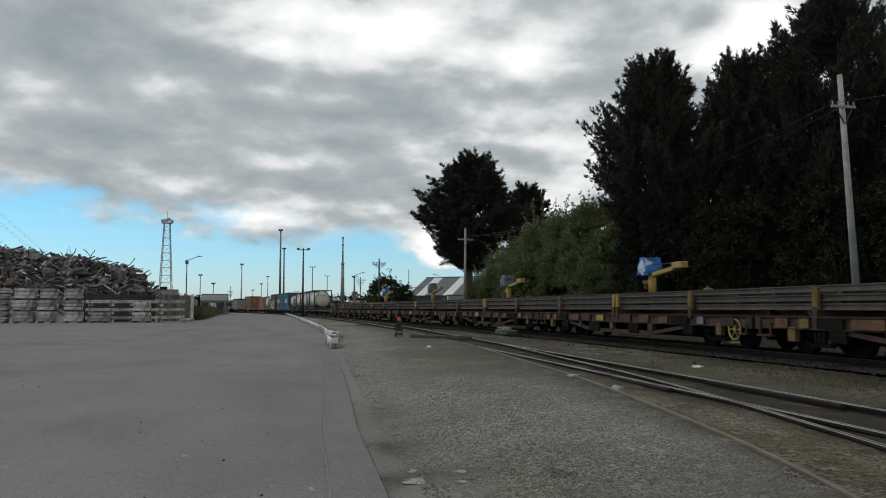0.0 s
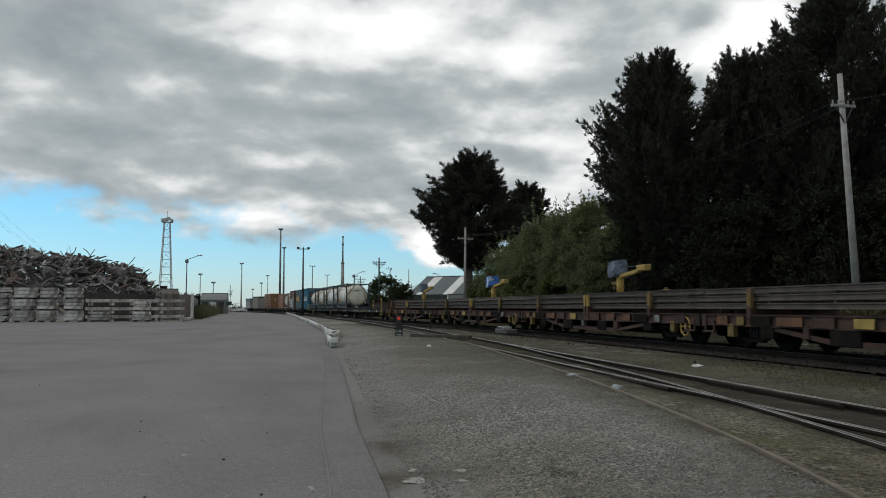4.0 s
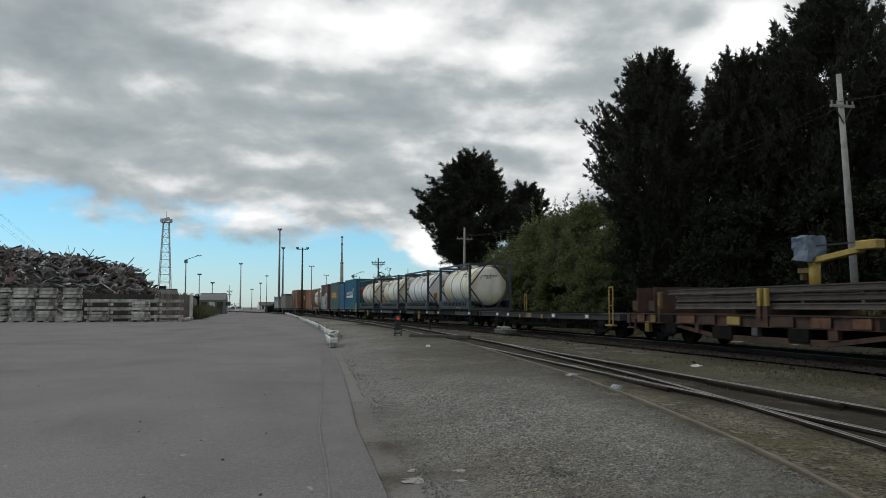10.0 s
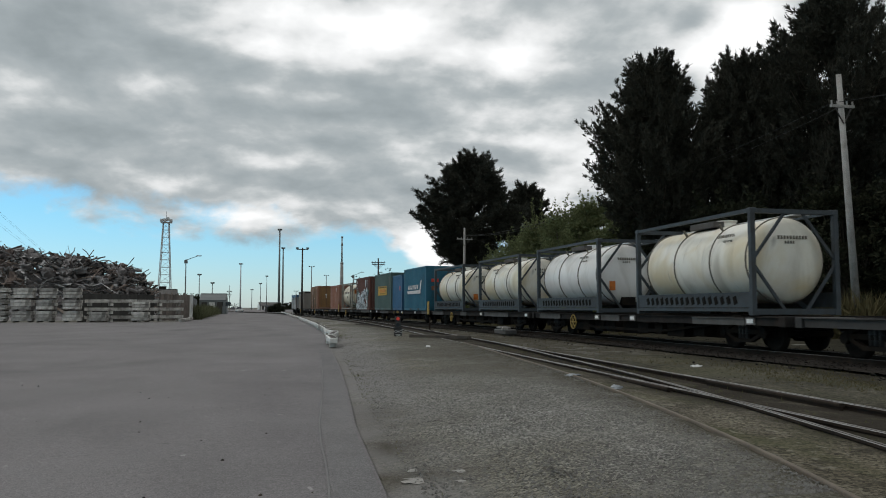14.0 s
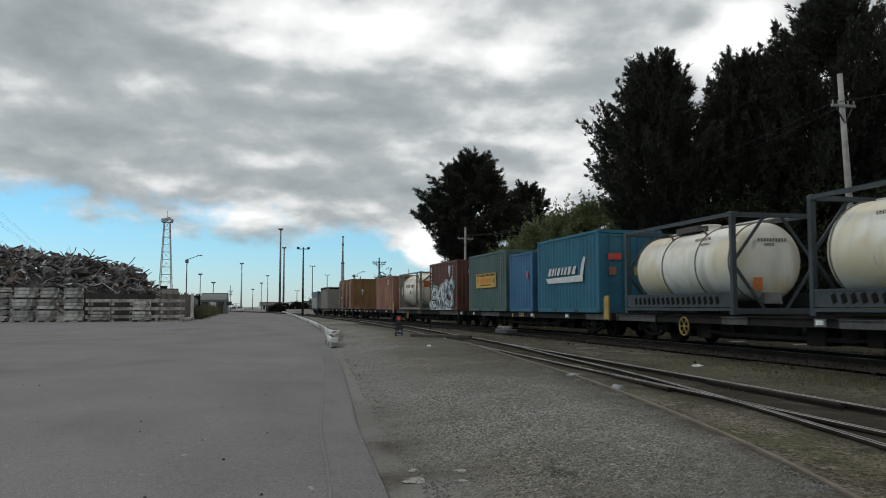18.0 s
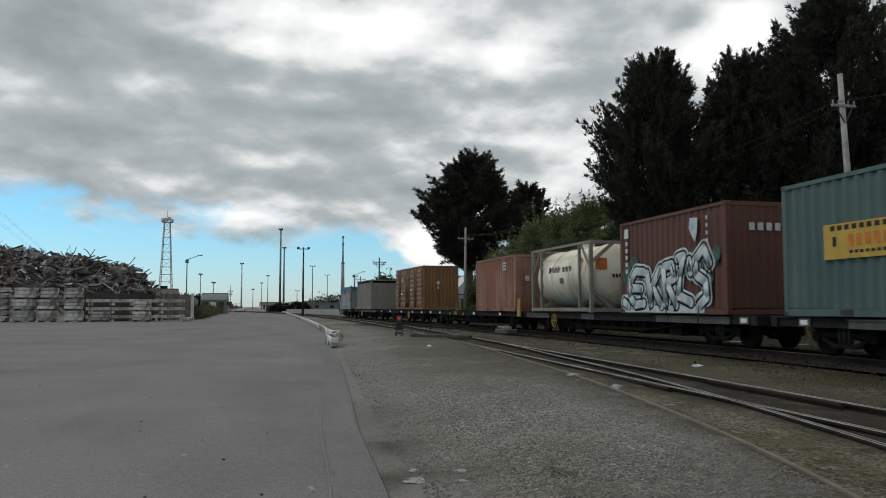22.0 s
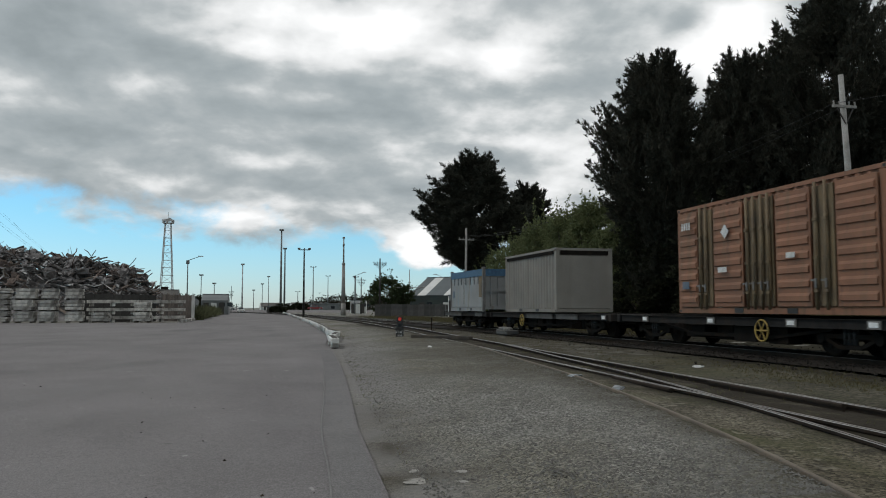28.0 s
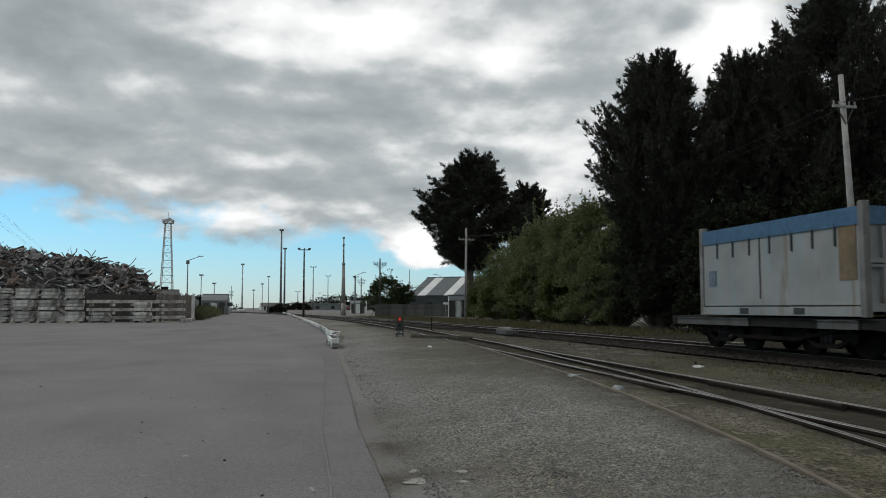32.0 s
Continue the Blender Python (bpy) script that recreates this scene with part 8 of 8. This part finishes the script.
part("post", boxes(((0, 0, 1.35), (0.28, 0.2, 2.3))), M_WHITE, gp, bevel=0.02)


# ---- buildings ----
def shed(x, y, w, d, eave, ridge, yaw, label, wall, roof, stripes=True, name="shed"):
    """A gabled shed: walls, sheeted roof with clear strips, doors."""
    s = thing(name, pose(x, y, GROUND, 0, 0, yaw), label, "building")
    for sgn in (-1, 1):
        part("wall", boxes(((0, sgn * d / 2, eave / 2), (w, 0.2, eave))), wall, s)
    for sgn in (-1, 1):
        bm = bmesh.new()
        pts = [(-d / 2 + 0.1, 0), (d / 2 - 0.1, 0), (d / 2 - 0.1, eave), (0, ridge), (-d / 2 + 0.1, eave)]
        lo = [bm.verts.new((sgn * w / 2 - 0.1, a, b)) for a, b in pts]
        hi = [bm.verts.new((sgn * w / 2 + 0.1, a, b)) for a, b in pts]
        bm.faces.new(lo)
        bm.faces.new(hi[::-1])
        for i in range(5):
            bm.faces.new((lo[i], lo[(i + 1) % 5], hi[(i + 1) % 5], hi[i]))
        part("gable_wall", bm, wall, s)
    n = 9
    slope = math.hypot(d / 2 + 0.4, ridge - eave)
    ang = math.degrees(math.atan2(ridge - eave, d / 2))
    for sgn in (-1, 1):
        for i in range(n):
            clear = stripes and i % 3 == 1
            bm = boxes(((0, 0, 0), (w / n + 0.01, slope, 0.08)))
            k = part("roof_sheet", bm, M_ROOFW if clear else roof, s, "clear corrugated roof strip" if clear else "")
            k.matrix_basis = pose(-w / 2 + w * (i + 0.5) / n, sgn * d / 4, (eave + ridge) / 2 + 0.05, -sgn * ang, 0, 0)
    part("barge_board", boxes(((0, 0, ridge + 0.08), (w + 0.2, 0.35, 0.1))), roof, s)
    for i in range(3):
        xx = -w / 2 + w * (i + 0.6) / 3.4
        dr_ = part("door", boxes(((xx, -d / 2 - 0.13, 1.1), (1.0, 0.08, 2.2))), M_WALLW if i == 1 else M_DARKPOLE, s)
        part("window", boxes(((xx + 1.5, -d / 2 - 0.12, 1.9), (0.9, 0.06, 0.7))), M_GLASS, s)
    return s


shed(32.5, 137.4, 16, 12, 3.4, 6.6, -43, "dark green shed with white striped roof", M_SHEDWALL, M_ROOF)
shed(24.3, 107.0, 2.7, 3.0, 2.3, 2.9, -11, "small pale lean-to shed by the hedge", M_WALLW, M_ROOF, False)
shed(19.0, 190, 3.5, 4, 2.3, 2.9, -8, "small white building beyond the fence", M_WALLW, M_WALLG, False, "low_building")
for x, y, w, ridge in ((18.3, 420, 9, 3.6), (22.6, 430, 8, 4.0), (25.8, 425, 10, 3.8), (29.2, 415, 8, 4.2), (12.3, 440, 9, 3.4), (-3.0, 430, 10, 3.2), (41.5, 400, 11, 4.4), (48.8, 410, 10, 4.0)):
    shed(x, y, w, 8, ridge - 1.2, ridge + 0.6, 8, "small pale house far beyond the yard", M_WALLW, M_FENCE, False, "house")
shed(-11.0, 155.5, 4.6, 5, 2.6, 3.7, 0, "small grey hut with a pitched roof", M_WALLG, M_WALLG, False, "hut")
shed(-19, 128, 9, 6, 2.8, 3.9, 4, "low dark building behind the fence", M_WALLG, M_FENCE, False, "low_building")


def car(x, y, yaw, paint, label):
    c = thing("car", pose(x, y, GROUND, 0, 0, yaw), label, "car")
    bm = bmesh.new()
    box(bm, (0, 0, 0.55), (4.2, 1.7, 0.62), taper=0.95)
    part("body", bm, paint, c, bevel=0.08)
    bm = bmesh.new()
    box(bm, (-0.2, 0, 1.12), (2.3, 1.5, 0.56), taper=0.72)
    part("cabin", bm, M_GLASS, c, bevel=0.05)
    part("roof", boxes(((-0.2, 0, 1.41), (1.55, 1.08, 0.05))), paint, c)
    for a in (-1.3, 1.3):
        for b in (-0.78, 0.78):
            bm = bmesh.new()
            rod(bm, (a, b - 0.1, 0.31), (a, b + 0.1, 0.31), 0.31, seg=14)
            w_ = part("wheel", bm, M_BLACK, c)
            bm = bmesh.new()
            rod(bm, (a, b - 0.11, 0.31), (a, b + 0.11, 0.31), 0.18, seg=10)
            part("rim", bm, M_GALV, w_)
    for b in (-0.6, 0.6):
        part("headlight", boxes(((2.05, b, 0.65), (0.1, 0.3, 0.14))), M_REFLECT, c)
    return c


car(-9.2, 225, 85, M_WHITE, "pale parked car far down the road")
car(-12.5, 262, 80, M_PALE, "grey parked car far down the road")

# a raised road crosses beyond the yard; cars drive along it
CROSS_Y, CROSS_Z = 235.0, 0.44
V = [(x, CROSS_Y + dy, z) for x in (-140, -60, 0, 60, 140, 260) for dy, z in ((-9, GROUND - 0.02), (-5, CROSS_Z), (5, CROSS_Z), (9, GROUND - 0.02))]
F = [(4 * i + k, 4 * i + k + 4, 4 * i + k + 5, 4 * i + k + 1) for i in range(5) for k in range(3)]
tagged(new("crossing_road", raw("crossing_road", V, F, M_ASPHALT)), "grey raised road crossing beyond the yard", "road", kind="structure")
DRIVES = []
for paint, label, lane, heading, rows in (
    (M_RED, "red car driving along the far road", -2, 0, ((0, -76.21), (22, -12.24), (23, -8.84), (24, -5.73), (25, -2.29), (27.5, 9.6), (28, 10.89), (29, 14.43), (30, 17.18), (31, 19.29), (32, 20.93))),
    (M_WHITE, "white car driving along the far road", 2, 180, ((0, 198.14), (10, 112.78), (20, 41.88), (23.5, 17.18), (24, 13.94), (25, 6.89), (25.5, 3.39), (32, -38.58))),
    (M_PALE, "grey car driving along the far road", 2, 180, ((0, 185.24), (20, 49.55), (24.6, 21.42), (25, 18.97), (25.5, 15.88), (32, -24.44))),
    (M_BLACK, "dark car driving along the far road", 2, 180, ((0, 164.29), (10, 74.06), (20.5, -3.54), (21, -6.66), (21.5, -11.0), (32, -88.41)))):
    moving = car(rows[0][1], CROSS_Y + lane, heading, paint, label)
    DRIVES.append((moving, [(t, pose(x, CROSS_Y + lane, CROSS_Z, 0, 0, heading)) for t, x in rows]))

# dark stored wagons and low distant blocks at the road's end
for x, y, w, h, m_, lab in ((0.1, 218, 5.0, 1.5, M_FENCE, "dark low wagon stored at the road's end"), (17.5, 300, 11, 2.6, M_WALLG, "grey low store building in the distance"), (12, 520, 22, 3.2, M_DISTANCE, "grey distant store block"), (22, 560, 30, 4.2, M_DISTANCE, "grey distant store block"), (75, 500, 60, 7, M_DISTANCE, "grey distant store block")):
    b = thing("distant_building", pose(x, y, GROUND), lab, "building", "low buildings in the distance")
    part("wall", boxes(((0, 0, h / 2), (w, 6, h))), m_, b)
    part("roof", boxes(((0, 0, h + 0.15), (w + 0.4, 6.4, 0.3))), M_WALLG, b)
    for i in range(max(2, int(w / 4))):
        part("window", boxes(((-w / 2 + (i + 0.5) * w / max(2, int(w / 4)), -3.03, h * 0.55), (1.4, 0.08, 1.0))), M_GLASS, b)
for i, (x, y, w, h) in enumerate(((0.5, 213, 5, 1.2), (7.4, 262, 7, 2.3), (2.0, 262, 6, 2.0), (23.5, 268, 5, 2.6), (-24, 240, 14, 4), (30, 330, 40, 6), (-45, 360, 60, 6), (70, 330, 60, 9))):
    shrub(x, y, w, 4, h, 100 + i, M_SHADELEAF, "dark scrub bush in the distance", 2200, (0.6, 0.2), "bush", "distant bushes")


motions()
